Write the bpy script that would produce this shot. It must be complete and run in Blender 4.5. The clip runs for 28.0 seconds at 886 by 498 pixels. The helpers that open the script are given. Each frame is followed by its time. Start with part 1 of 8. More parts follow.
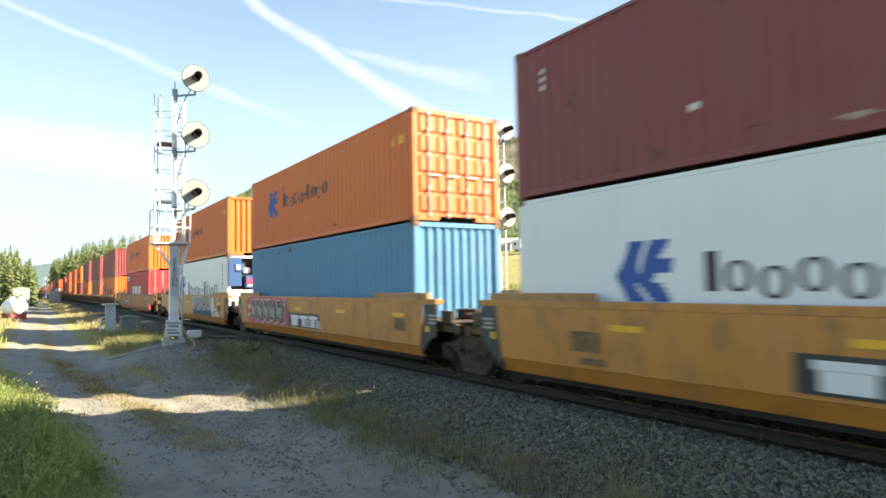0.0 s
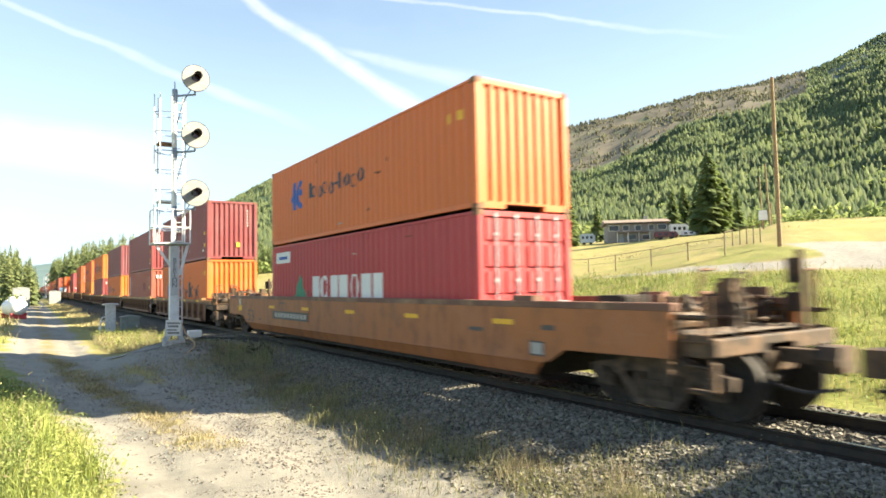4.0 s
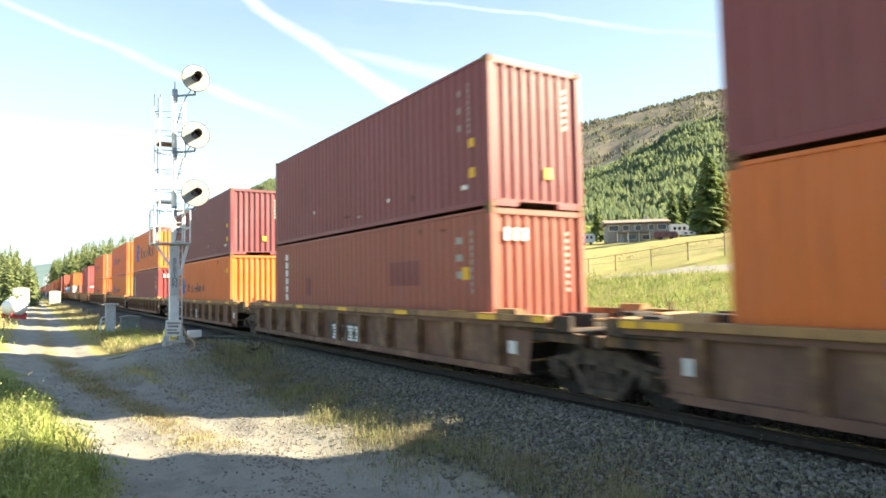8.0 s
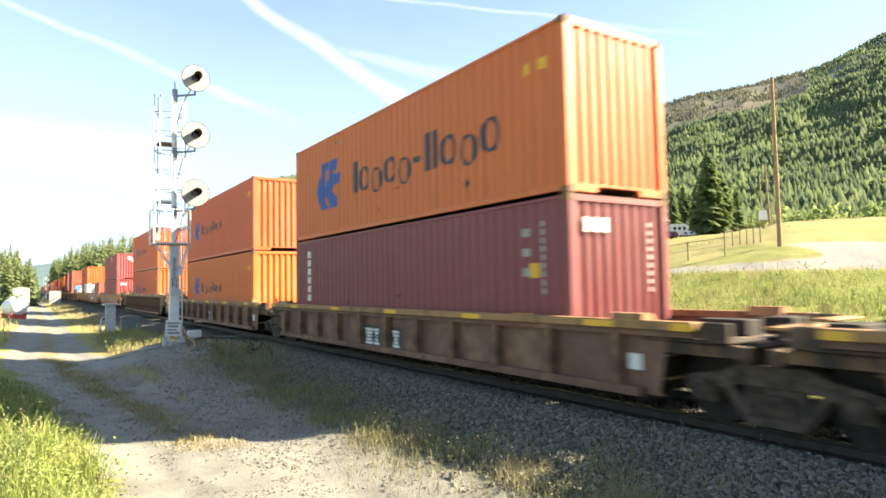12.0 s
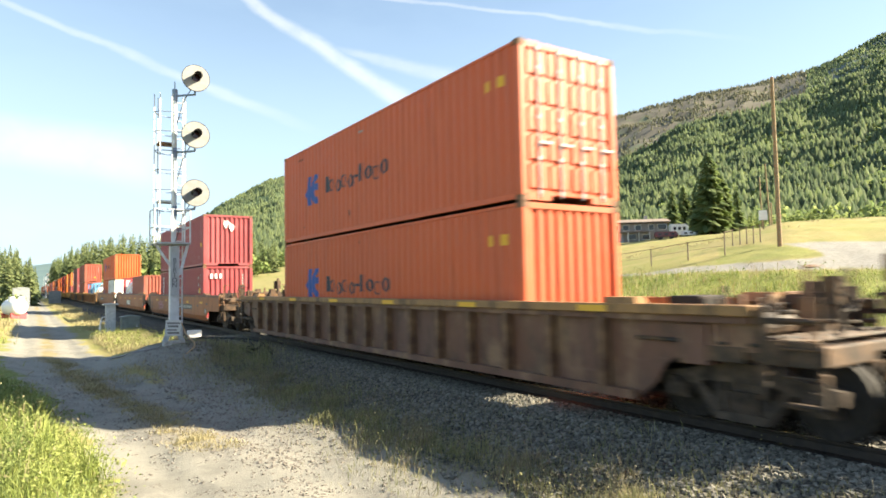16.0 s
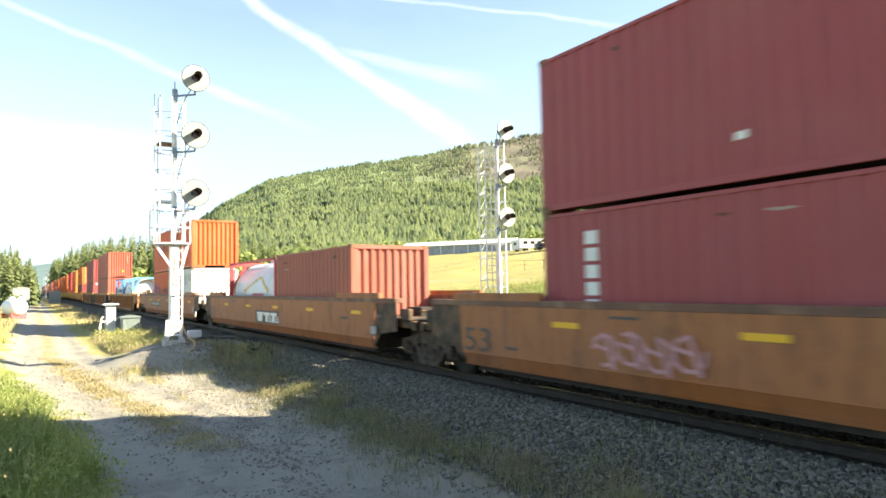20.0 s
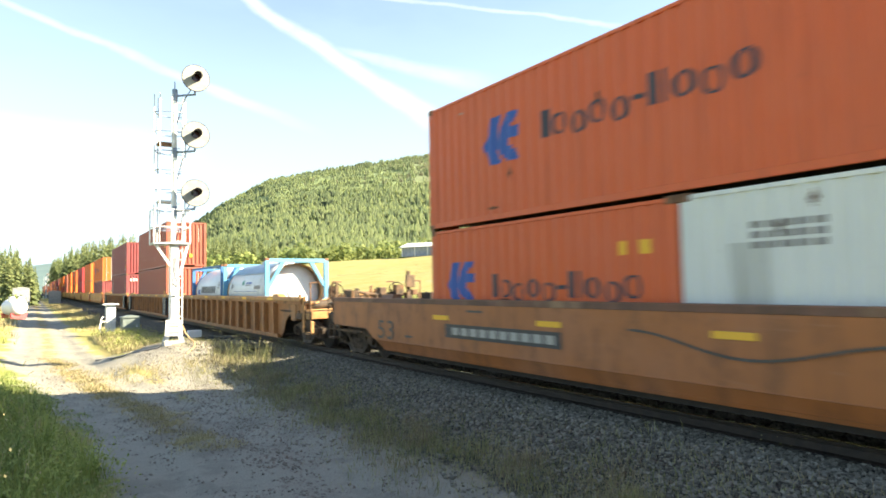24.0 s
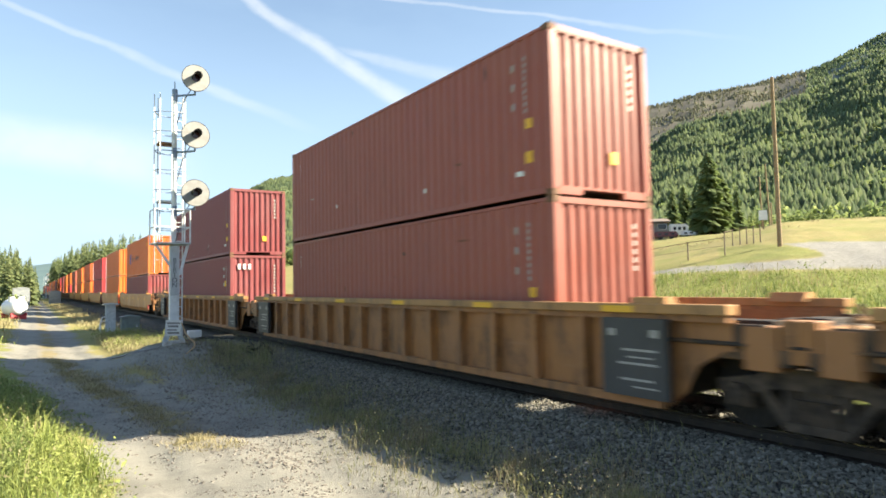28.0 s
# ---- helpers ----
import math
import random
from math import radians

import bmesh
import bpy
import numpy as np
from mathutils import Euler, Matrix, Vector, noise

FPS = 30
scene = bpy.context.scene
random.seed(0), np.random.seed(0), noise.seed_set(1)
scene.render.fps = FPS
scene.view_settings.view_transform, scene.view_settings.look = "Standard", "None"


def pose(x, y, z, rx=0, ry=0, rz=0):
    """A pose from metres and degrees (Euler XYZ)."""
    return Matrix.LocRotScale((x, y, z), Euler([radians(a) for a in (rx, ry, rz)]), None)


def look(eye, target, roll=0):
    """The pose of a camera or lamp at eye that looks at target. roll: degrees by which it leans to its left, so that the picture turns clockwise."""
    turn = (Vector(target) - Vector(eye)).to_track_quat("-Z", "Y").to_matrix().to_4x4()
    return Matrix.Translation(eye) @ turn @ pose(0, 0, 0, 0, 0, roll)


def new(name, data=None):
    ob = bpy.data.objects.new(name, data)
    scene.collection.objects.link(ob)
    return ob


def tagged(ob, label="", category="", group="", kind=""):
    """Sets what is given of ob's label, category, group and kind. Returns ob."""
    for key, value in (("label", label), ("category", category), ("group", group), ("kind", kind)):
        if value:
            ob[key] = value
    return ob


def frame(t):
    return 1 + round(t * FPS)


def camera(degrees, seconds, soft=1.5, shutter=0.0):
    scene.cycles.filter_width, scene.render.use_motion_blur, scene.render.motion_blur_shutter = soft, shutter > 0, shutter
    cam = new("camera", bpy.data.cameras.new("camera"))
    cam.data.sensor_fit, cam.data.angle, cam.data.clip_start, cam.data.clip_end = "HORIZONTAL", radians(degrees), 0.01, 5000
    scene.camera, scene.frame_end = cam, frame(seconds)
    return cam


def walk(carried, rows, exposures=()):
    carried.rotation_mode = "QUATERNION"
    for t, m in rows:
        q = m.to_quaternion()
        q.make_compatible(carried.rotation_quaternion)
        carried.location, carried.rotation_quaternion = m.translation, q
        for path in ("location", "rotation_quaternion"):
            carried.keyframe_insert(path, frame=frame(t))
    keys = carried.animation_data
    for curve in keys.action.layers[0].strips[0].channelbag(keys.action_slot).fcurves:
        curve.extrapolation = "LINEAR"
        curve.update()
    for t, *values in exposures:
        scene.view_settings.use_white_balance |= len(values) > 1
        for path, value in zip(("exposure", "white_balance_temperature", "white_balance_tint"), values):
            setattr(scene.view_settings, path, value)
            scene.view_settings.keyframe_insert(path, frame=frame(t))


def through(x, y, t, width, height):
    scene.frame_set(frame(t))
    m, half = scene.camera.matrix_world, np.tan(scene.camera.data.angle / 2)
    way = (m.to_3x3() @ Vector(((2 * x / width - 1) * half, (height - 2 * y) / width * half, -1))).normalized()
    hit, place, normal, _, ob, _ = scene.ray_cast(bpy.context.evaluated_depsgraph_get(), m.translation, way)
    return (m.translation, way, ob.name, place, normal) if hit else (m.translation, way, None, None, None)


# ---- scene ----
# The railway runs along y; rail tops lie at z = 0; the camera stands beside the line and looks up the track.
CAM_Z = 1.83
YAW, PITCH, ROLL = radians(-33.29), radians(3.22), -1.08
EYE = Vector((0.0, 0.0, CAM_Z))
AHEAD = Vector((-math.sin(YAW) * math.cos(PITCH), math.cos(YAW) * math.cos(PITCH), math.sin(PITCH)))
cam = camera(70.5, 28.0, soft=1.7, shutter=0.5)
STAND = look(EYE, EYE + AHEAD, ROLL)
walk(cam, [(0.0, STAND), (28.0, STAND)], exposures=[
    (0.0, 2.2, 7200, 8), (1.0, 2.17, 7200, 8), (3.0, 2.22, 7300, 8), (6.0, 2.25, 7200, 8), (7.0, 2.2, 7200, 8), (8.0, 2.42, 7300, 8), (9.0, 2.5, 7300, 8), (10.0, 2.47, 7200, 8),
    (12.0, 2.34, 7200, 8), (15.0, 2.26, 7200, 8), (16.0, 2.1, 7100, 8), (17.0, 2.3, 7200, 8), (18.0, 2.24, 7000, 8), (19.0, 2.08, 6800, 8), (20.0, 2.38, 7200, 8), (23.0, 1.68, 6700, 8),
    (24.0, 2.42, 7400, 8), (25.0, 2.15, 7200, 8), (26.0, 1.9, 6900, 8), (28.0, 1.95, 6800, 8)])

# ---- light ----
SUN_WAY = Vector((0.828, -0.560, 0.0)).normalized()      # towards the sun, on the ground
SUN_UP = radians(31.0)
SUN_DIR = Vector((SUN_WAY.x * math.cos(SUN_UP), SUN_WAY.y * math.cos(SUN_UP), math.sin(SUN_UP)))
sun_data = bpy.data.lights.new("sun", "SUN")
sun_data.energy, sun_data.angle, sun_data.color = 4.9, radians(0.6), (1.0, 0.90, 0.72)
sun = new("sun", sun_data)
sun.matrix_world = look(SUN_DIR * 200, (0, 0, 0))


class Nodes:
    """Short hand for building a node tree."""

    def __init__(self, tree):
        self.tree = tree
        tree.nodes.clear()

    def add(self, kind, **settings):
        n = self.tree.nodes.new(kind)
        for k, v in settings.items():
            if k == "op":
                n.operation = v
            elif k == "blend":
                n.blend_type = v
            elif k == "dtype":
                n.data_type = v
            elif k == "attr":
                n.attribute_name = v
        return n

    def link(self, a, b):
        self.tree.links.new(a, b)

    def put(self, socket, value):
        if isinstance(value, bpy.types.NodeSocket):
            self.link(value, socket)
        elif value is not None:
            socket.default_value = value

    def math(self, op, a, b=None, c=None, clamp=False):
        n = self.add("ShaderNodeMath", op=op)
        n.use_clamp = clamp
        for i, v in enumerate((a, b, c)):
            self.put(n.inputs[i], v)
        return n.outputs[0]

    def vec(self, op, a, b=None):
        n = self.add("ShaderNodeVectorMath", op=op)
        self.put(n.inputs[0], a)
        self.put(n.inputs[1], b)
        return n.outputs["Value"] if op in ("DOT_PRODUCT", "LENGTH", "DISTANCE") else n.outputs["Vector"]

    def mix(self, f, a, b, blend="MIX"):
        n = self.add("ShaderNodeMix", dtype="RGBA", blend=blend)
        self.put(n.inputs[0], f)
        self.put(n.inputs[6], a if isinstance(a, bpy.types.NodeSocket) else (*a, 1.0))
        self.put(n.inputs[7], b if isinstance(b, bpy.types.NodeSocket) else (*b, 1.0))
        return n.outputs[2]

    def ramp(self, v, lo, hi, a=0.0, b=1.0):
        n = self.add("ShaderNodeMapRange")
        n.interpolation_type = "SMOOTHSTEP"
        for i, x in enumerate((v, lo, hi, a, b)):
            self.put(n.inputs[i], x)
        return n.outputs[0]

    def noise(self, where, scale, detail=4.0, rough=0.55):
        n = self.add("ShaderNodeTexNoise")
        self.put(n.inputs["Vector"], where)
        n.inputs["Scale"].default_value, n.inputs["Detail"].default_value = scale, detail
        n.inputs["Roughness"].default_value = rough
        return n.outputs[0]

    def stretch(self, where, s):
        n = self.add("ShaderNodeMapping")
        self.put(n.inputs["Vector"], where)
        n.inputs["Scale"].default_value = s
        return n.outputs[0]


def way(px, py):
    """The direction of a point of the view, for laying the vapour trails across the sky."""
    right = Vector((math.cos(YAW), math.sin(YAW), 0.0))
    up = right.cross(AHEAD)
    c, s = math.cos(radians(ROLL)), math.sin(radians(ROLL))
    right, up = right * c + up * s, up * c - right * s
    f = 784 / math.tan(radians(70.5 / 2))
    return (AHEAD + right * ((px - 784) / f) - up * ((py - 441) / f)).normalized()


def build_sky():
    world = bpy.data.worlds.new("sky")
    scene.world = world
    world.use_nodes = True
    n = Nodes(world.node_tree)
    sky = n.add("ShaderNodeTexSky")
    sky.sky_type, sky.sun_disc = "NISHITA", False
    sky.sun_elevation, sky.sun_rotation = SUN_UP, math.atan2(SUN_WAY.x, SUN_WAY.y)
    sky.air_density, sky.dust_density, sky.ozone_density, sky.altitude = 1.0, 0.6, 1.2, 500
    d = n.add("ShaderNodeTexCoord").outputs["Generated"]
    z = n.add("ShaderNodeSeparateXYZ")
    n.link(d, z.inputs[0])
    soft = n.noise(n.stretch(d, (3, 3, 9)), 1.6, 5)
    grain = n.noise(d, 26.0, 4)
    # thin haze low over the horizon, all round
    haze = n.ramp(n.math("ADD", z.outputs[2], n.math("MULTIPLY", n.math("SUBTRACT", soft, 0.5), 0.22)), 0.46, 0.06)
    cloud = n.math("ADD", n.math("MULTIPLY", haze, 0.62), n.ramp(soft, 0.3, 0.7, 0.12, 0.28))
    trail = 0.0
    # vapour trails: bands along great circles
    for (a, b, w0, w1, fade0, fade1, dens) in (
            ((300, -90), (840, 262), 0.007, 0.026, -0.10, 1.02, 0.44),
            ((590, 85), (880, 160), 0.006, 0.024, -0.05, 0.95, 0.24),
            ((-120, -40), (520, 215), 0.005, 0.013, -0.4, 1.0, 0.27),
            ((350, -40), (1240, 62), 0.003, 0.006, -0.1, 1.0, 0.26),
            ((-200, 215), (330, 300), 0.03, 0.06, -0.4, 1.0, 0.36)):
        A, B = way(*a), way(*b)
        side = A.cross(B).normalized()
        along = (B - A)
        span = along.length
        t = n.math("DIVIDE", n.vec("DOT_PRODUCT", n.vec("SUBTRACT", d, tuple(A)), tuple(along.normalized())), span)
        off = n.math("ABSOLUTE", n.math("ADD", n.vec("DOT_PRODUCT", d, tuple(side)),
                                        n.math("MULTIPLY", n.math("SUBTRACT", soft, 0.5), 0.03)))
        wide = n.math("ADD", n.math("MULTIPLY", n.math("MAXIMUM", t, 0.0), w1 - w0), w0)
        band = n.ramp(n.math("DIVIDE", off, wide), 1.0, 0.15)
        ends = n.math("MULTIPLY", n.ramp(t, fade0 - 0.05, fade0 + 0.25), n.ramp(t, fade1 + 0.15, fade1 - 0.3))
        front = n.ramp(n.vec("DOT_PRODUCT", d, tuple(A)), 0.0, 0.3)
        m = n.math("MULTIPLY", n.math("MULTIPLY", band, ends), n.math("MULTIPLY", front, n.ramp(grain, 0.15, 0.65, 0.55, 1.0)))
        trail = n.math("MAXIMUM", trail, n.math("MULTIPLY", m, dens))
    col = n.mix(cloud, sky.outputs[0], (2.8, 3.88, 5.05))
    col = n.mix(trail, col, (5.0, 5.15, 5.3))
    bg = n.add("ShaderNodeBackground")
    n.link(col, bg.inputs[0])
    bg.inputs[1].default_value = SKY_STRENGTH
    out = n.add("ShaderNodeOutputWorld")
    n.link(bg.outputs[0], out.inputs[0])


SKY_STRENGTH = 0.064
build_sky()


# ---- materials ----
def surface(name, make, rough=0.6, metal=0.0, bump=0.0, bump_scale=60.0):
    """A material whose colour comes from make(nodes, place), place being the object's own coordinates in metres."""
    mat = bpy.data.materials.new(name)
    mat.use_nodes = True
    n = Nodes(mat.node_tree)
    p = n.add("ShaderNodeTexCoord").outputs["Object"]
    bsdf = n.add("ShaderNodeBsdfPrincipled")
    got = make(n, p)
    colour, r = got if isinstance(got, tuple) and len(got) == 2 else (got, rough)
    n.put(bsdf.inputs["Base Color"], colour if isinstance(colour, bpy.types.NodeSocket) else (*colour, 1.0))
    n.put(bsdf.inputs["Roughness"], r)
    bsdf.inputs["Metallic"].default_value = metal
    if bump:
        b = n.add("ShaderNodeBump")
        b.inputs["Strength"].default_value, b.inputs["Distance"].default_value = bump, 0.01
        n.link(n.noise(p, bump_scale, 4), b.inputs["Height"])
        n.link(b.outputs[0], bsdf.inputs["Normal"])
    n.link(bsdf.outputs[0], n.add("ShaderNodeOutputMaterial").inputs[0])
    return mat


def paint(name, c, rough=0.52, dirt=0.5, rust=0.3, fade=0.24, grime=0.0, blotch=None):
    """Weathered paint on steel: faded patches, dirt streaks that run down, small rust spots; each object a little different."""

    def make(n, p):
        rnd = n.add("ShaderNodeObjectInfo").outputs["Random"]
        off = n.add("ShaderNodeCombineXYZ")
        for i in range(3):
            n.put(off.inputs[i], n.math("MULTIPLY", rnd, (17.0, 41.0, 23.0)[i]))
        q = n.vec("ADD", p, off.outputs[0])
        big = n.noise(q, 0.7, 3)
        streak = n.noise(n.stretch(q, (1.0, 5.0, 0.35)), 1.6, 4)
        spot = n.noise(q, 9.0, 5, 0.65)
        pale = tuple(min(1.0, x * 0.85 + 0.06) for x in c)
        col = n.mix(n.ramp(big, 0.35, 0.75, 0.0, fade * 2), c, pale)
        dark = tuple(x * 0.55 + 0.01 for x in c)
        col = n.mix(n.math("MULTIPLY", n.ramp(streak, 0.5, 0.78), dirt), col, dark)
        if blotch:
            worn = n.noise(n.stretch(q, (1.0, 1.0, 0.6)), 1.15, 8, 0.68)
            col = n.mix(n.ramp(worn, 0.48, 0.66, 0.0, 0.75), col, blotch)
        if grime:
            smear = n.noise(n.stretch(q, (1.0, 1.6, 0.7)), 1.7, 9, 0.75)
            col = n.mix(n.math("MULTIPLY", n.ramp(smear, 0.47, 0.64), grime), col, (0.055, 0.036, 0.024))
            rub = n.noise(n.stretch(q, (1.0, 0.5, 7.0)), 2.0, 5, 0.6)
            col = n.mix(n.math("MULTIPLY", n.ramp(rub, 0.60, 0.70), grime * 0.6), col, pale)
        col = n.mix(n.math("MULTIPLY", n.ramp(spot, 0.66, 0.74), rust), col, (0.10, 0.035, 0.015))
        return col, n.ramp(big, 0.2, 0.8, rough - 0.08, rough + 0.12)

    return surface(name, make, bump=0.12, bump_scale=35)


def two_tone(name, a, b, scale, rough=0.8, bump=0.3, bscale=60, lo=0.35, hi=0.65):
    return surface(name, lambda n, p: n.mix(n.ramp(n.noise(p, scale, 6, 0.62), lo, hi), a, b), rough, 0.0, bump, bscale)


M = {}
M["orange"] = paint("orange_paint", (0.62, 0.135, 0.018))
M["orange_red"] = paint("red_orange_paint", (0.60, 0.100, 0.022))
M["maroon"] = paint("maroon_paint", (0.205, 0.038, 0.042))
M["plum"] = paint("plum_paint", (0.172, 0.040, 0.050))
M["redbrown"] = paint("red_brown_paint", (0.305, 0.074, 0.047))
M["red"] = paint("red_paint", (0.42, 0.032, 0.040))
M["blue"] = paint("blue_paint", (0.060, 0.215, 0.40))
M["white"] = paint("white_paint", (0.74, 0.76, 0.78), dirt=0.15, rust=0.05, fade=0.05)
M["grey_white"] = paint("grey_white_paint", (0.62, 0.64, 0.63), dirt=0.35, rust=0.35)
M["yellow_car"] = paint("yellow_railcar_paint", (0.50, 0.205, 0.034), rough=0.45, dirt=0.6, rust=0.4, grime=0.45)
M["tan_car"] = paint("dirty_tan_railcar_paint", (0.34, 0.145, 0.045), rough=0.6, dirt=0.7, rust=0.4, grime=0.6, blotch=(0.19, 0.095, 0.042))
M["ochre_car"] = paint("ochre_railcar_paint", (0.345, 0.118, 0.034), rough=0.6, dirt=0.6, rust=0.4, grime=0.45)
M["brown_car"] = paint("brown_railcar_paint", (0.150, 0.066, 0.040), rough=0.65, dirt=0.8, rust=0.7, grime=0.6, blotch=(0.30, 0.185, 0.105))
M["chord_tan"] = paint("worn_tan_paint", (0.40, 0.205, 0.070), rough=0.6, dirt=0.6, rust=0.5, grime=0.55)
M["chord_worn"] = paint("scuffed_tan_chord_paint", (0.33, 0.175, 0.065), rough=0.65, dirt=0.7, rust=0.7, grime=0.75)
M["black_car"] = paint("black_paint", (0.030, 0.030, 0.032), rough=0.5, dirt=0.4, rust=0.3)
M["blue_ink"] = paint("blue_marking", (0.010, 0.075, 0.34), dirt=0.1, rust=0.05)
M["dark_ink"] = paint("dark_blue_marking", (0.020, 0.024, 0.042), dirt=0.1, rust=0.05)
M["white_ink"] = paint("white_marking", (0.72, 0.72, 0.70), dirt=0.2, rust=0.1)
M["yellow_ink"] = paint("yellow_marking", (0.78, 0.42, 0.02), dirt=0.3, rust=0.1)
M["red_ink"] = paint("red_marking", (0.50, 0.05, 0.12), dirt=0.1, rust=0.1)
M["green_ink"] = paint("green_marking", (0.03, 0.22, 0.13), dirt=0.1, rust=0.1)
M["grey_ink"] = paint("grey_marking", (0.20, 0.19, 0.19), dirt=0.2, rust=0.1)
M["end_grime"] = two_tone("oily_railcar_steel", (0.028, 0.020, 0.015), (0.20, 0.105, 0.045), 3.0, 0.75, lo=0.38, hi=0.72)
M["stencil_ink"] = paint("dark_stencil_paint", (0.060, 0.050, 0.045), dirt=0.3, rust=0.3)
M["stain"] = two_tone("rust_stain", (0.085, 0.034, 0.018), (0.16, 0.066, 0.032), 14.0, 0.85)
M["rub_light"] = two_tone("rubbed_primer", (0.30, 0.22, 0.18), (0.42, 0.34, 0.29), 14.0, 0.7)
M["rub_dark"] = two_tone("dark_scrape", (0.05, 0.030, 0.025), (0.11, 0.065, 0.05), 14.0, 0.8)
M["patch_red"] = paint("newer_red_brown_paint", (0.20, 0.036, 0.034))
M["patch_grey"] = paint("dull_grey_patch_paint", (0.46, 0.47, 0.45), dirt=0.5, rust=0.3)
M["number_ink"] = paint("dull_white_marking", (0.34, 0.33, 0.31), dirt=0.4, rust=0.2)
M["scuff"] = two_tone("scuffed_dark_paint", (0.10, 0.065, 0.035), (0.30, 0.16, 0.05), 9.0, 0.7, lo=0.40, hi=0.66)
M["crimson"] = paint("crimson_paint", (0.30, 0.045, 0.052))
M["cooler_blue"] = paint("navy_machine_paint", (0.030, 0.085, 0.24), dirt=0.3, rust=0.1)
M["spray_cream"] = paint("cream_spray_paint", (0.60, 0.56, 0.46), rough=0.7, dirt=0.4, rust=0.1)
M["spray_pink"] = paint("pale_pink_spray_paint", (0.52, 0.26, 0.27), rough=0.7, dirt=0.5, rust=0.1)
M["spray_grey"] = paint("grey_spray_paint", (0.36, 0.34, 0.32), rough=0.7, dirt=0.4, rust=0.1)
M["spray_blue"] = paint("dark_blue_spray_paint", (0.035, 0.065, 0.105), rough=0.7, dirt=0.3, rust=0.1)
M["rib_rust"] = two_tone("scuffed_rib_paint", (0.10, 0.048, 0.028), (0.26, 0.145, 0.075), 2.2, 0.7, lo=0.36, hi=0.68)
M["case_grey"] = two_tone("dull_grey_case", (0.22, 0.24, 0.25), (0.30, 0.32, 0.33), 3.0, 0.6, 0.08)
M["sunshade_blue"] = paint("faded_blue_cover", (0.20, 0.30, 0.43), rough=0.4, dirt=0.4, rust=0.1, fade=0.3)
M["skirt_tan"] = paint("tan_primer", (0.42, 0.27, 0.13), rough=0.5, dirt=0.5, rust=0.4)
M["case_green"] = two_tone("green_grey_case_paint", (0.13, 0.165, 0.16), (0.19, 0.225, 0.215), 5.0, 0.5, 0.08)
M["truck_frame"] = two_tone("dusty_cast_steel", (0.028, 0.020, 0.015), (0.100, 0.072, 0.052), 7.0, 0.8)
M["end_brown"] = two_tone("rusty_brown_end_paint", (0.028, 0.019, 0.013), (0.135, 0.078, 0.042), 2.8, 0.7, lo=0.38, hi=0.66)
M["steel_dark"] = two_tone("grimy_truck_steel", (0.012, 0.010, 0.009), (0.034, 0.024, 0.019), 9.0, 0.8)
M["wheel"] = two_tone("wheel_steel", (0.012, 0.010, 0.009), (0.028, 0.022, 0.019), 12.0, 0.75)
M["rust"] = two_tone("rusty_steel", (0.12, 0.058, 0.032), (0.20, 0.105, 0.060), 8.0, 0.8)
M["rail_side"] = two_tone("rail_steel", (0.012, 0.008, 0.006), (0.028, 0.018, 0.012), 7.0, 0.6)
M["rail_top"] = surface("polished_rail", lambda n, p: (0.50, 0.48, 0.46), 0.25, 1.0)
M["tie"] = two_tone("creosoted_timber", (0.026, 0.020, 0.016), (0.065, 0.052, 0.042), 6.0, 0.9)
M["aluminium"] = two_tone("aluminium_paint", (0.56, 0.58, 0.61), (0.70, 0.72, 0.75), 5.0, 0.45, 0.05)
M["signal_disc"] = two_tone("signal_target_paint", (0.245, 0.245, 0.235), (0.30, 0.30, 0.29), 4.0, 0.55, 0.05)
M["black"] = two_tone("black_enamel", (0.012, 0.012, 0.013), (0.030, 0.030, 0.032), 9.0, 0.5, 0.05)
M["bracket_steel"] = two_tone("blue_grey_steel", (0.15, 0.20, 0.29), (0.22, 0.28, 0.38), 8.0, 0.5, 0.08)
M["galv"] = two_tone("galvanised_steel", (0.36, 0.39, 0.42), (0.52, 0.55, 0.58), 8.0, 0.5, 0.08)
M["tank_skin"] = paint("tank_cladding", (0.66, 0.69, 0.72), rough=0.35, dirt=0.4, rust=0.05)
M["tank_blue"] = paint("tank_frame_blue", (0.10, 0.33, 0.55), dirt=0.3, rust=0.15)
M["tank_deepblue"] = paint("tank_frame_deep_blue", (0.030, 0.16, 0.42), dirt=0.3, rust=0.1)
M["tank_red"] = paint("tank_frame_red", (0.50, 0.045, 0.055), dirt=0.3, rust=0.1)
M["pole"] = two_tone("weathered_pole_timber", (0.22, 0.155, 0.085), (0.34, 0.25, 0.145), 14.0, 0.85)
M["rubber"] = two_tone("dull_black_rubber", (0.006, 0.006, 0.006), (0.014, 0.013, 0.012), 9.0, 1.0)
M["lens"] = surface("signal_lens", lambda n, p: (0.05, 0.012, 0.012), 0.15)
# ---- mesh helpers ----
def box(bm, x0, x1, y0, y1, z0, z1):
    v = [bm.verts.new((x, y, z)) for z in (z0, z1) for y in (y0, y1) for x in (x0, x1)]
    for f in ((0, 2, 3, 1), (4, 5, 7, 6), (0, 1, 5, 4), (1, 3, 7, 5), (3, 2, 6, 7), (2, 0, 4, 6)):
        bm.faces.new([v[i] for i in f])
    return v


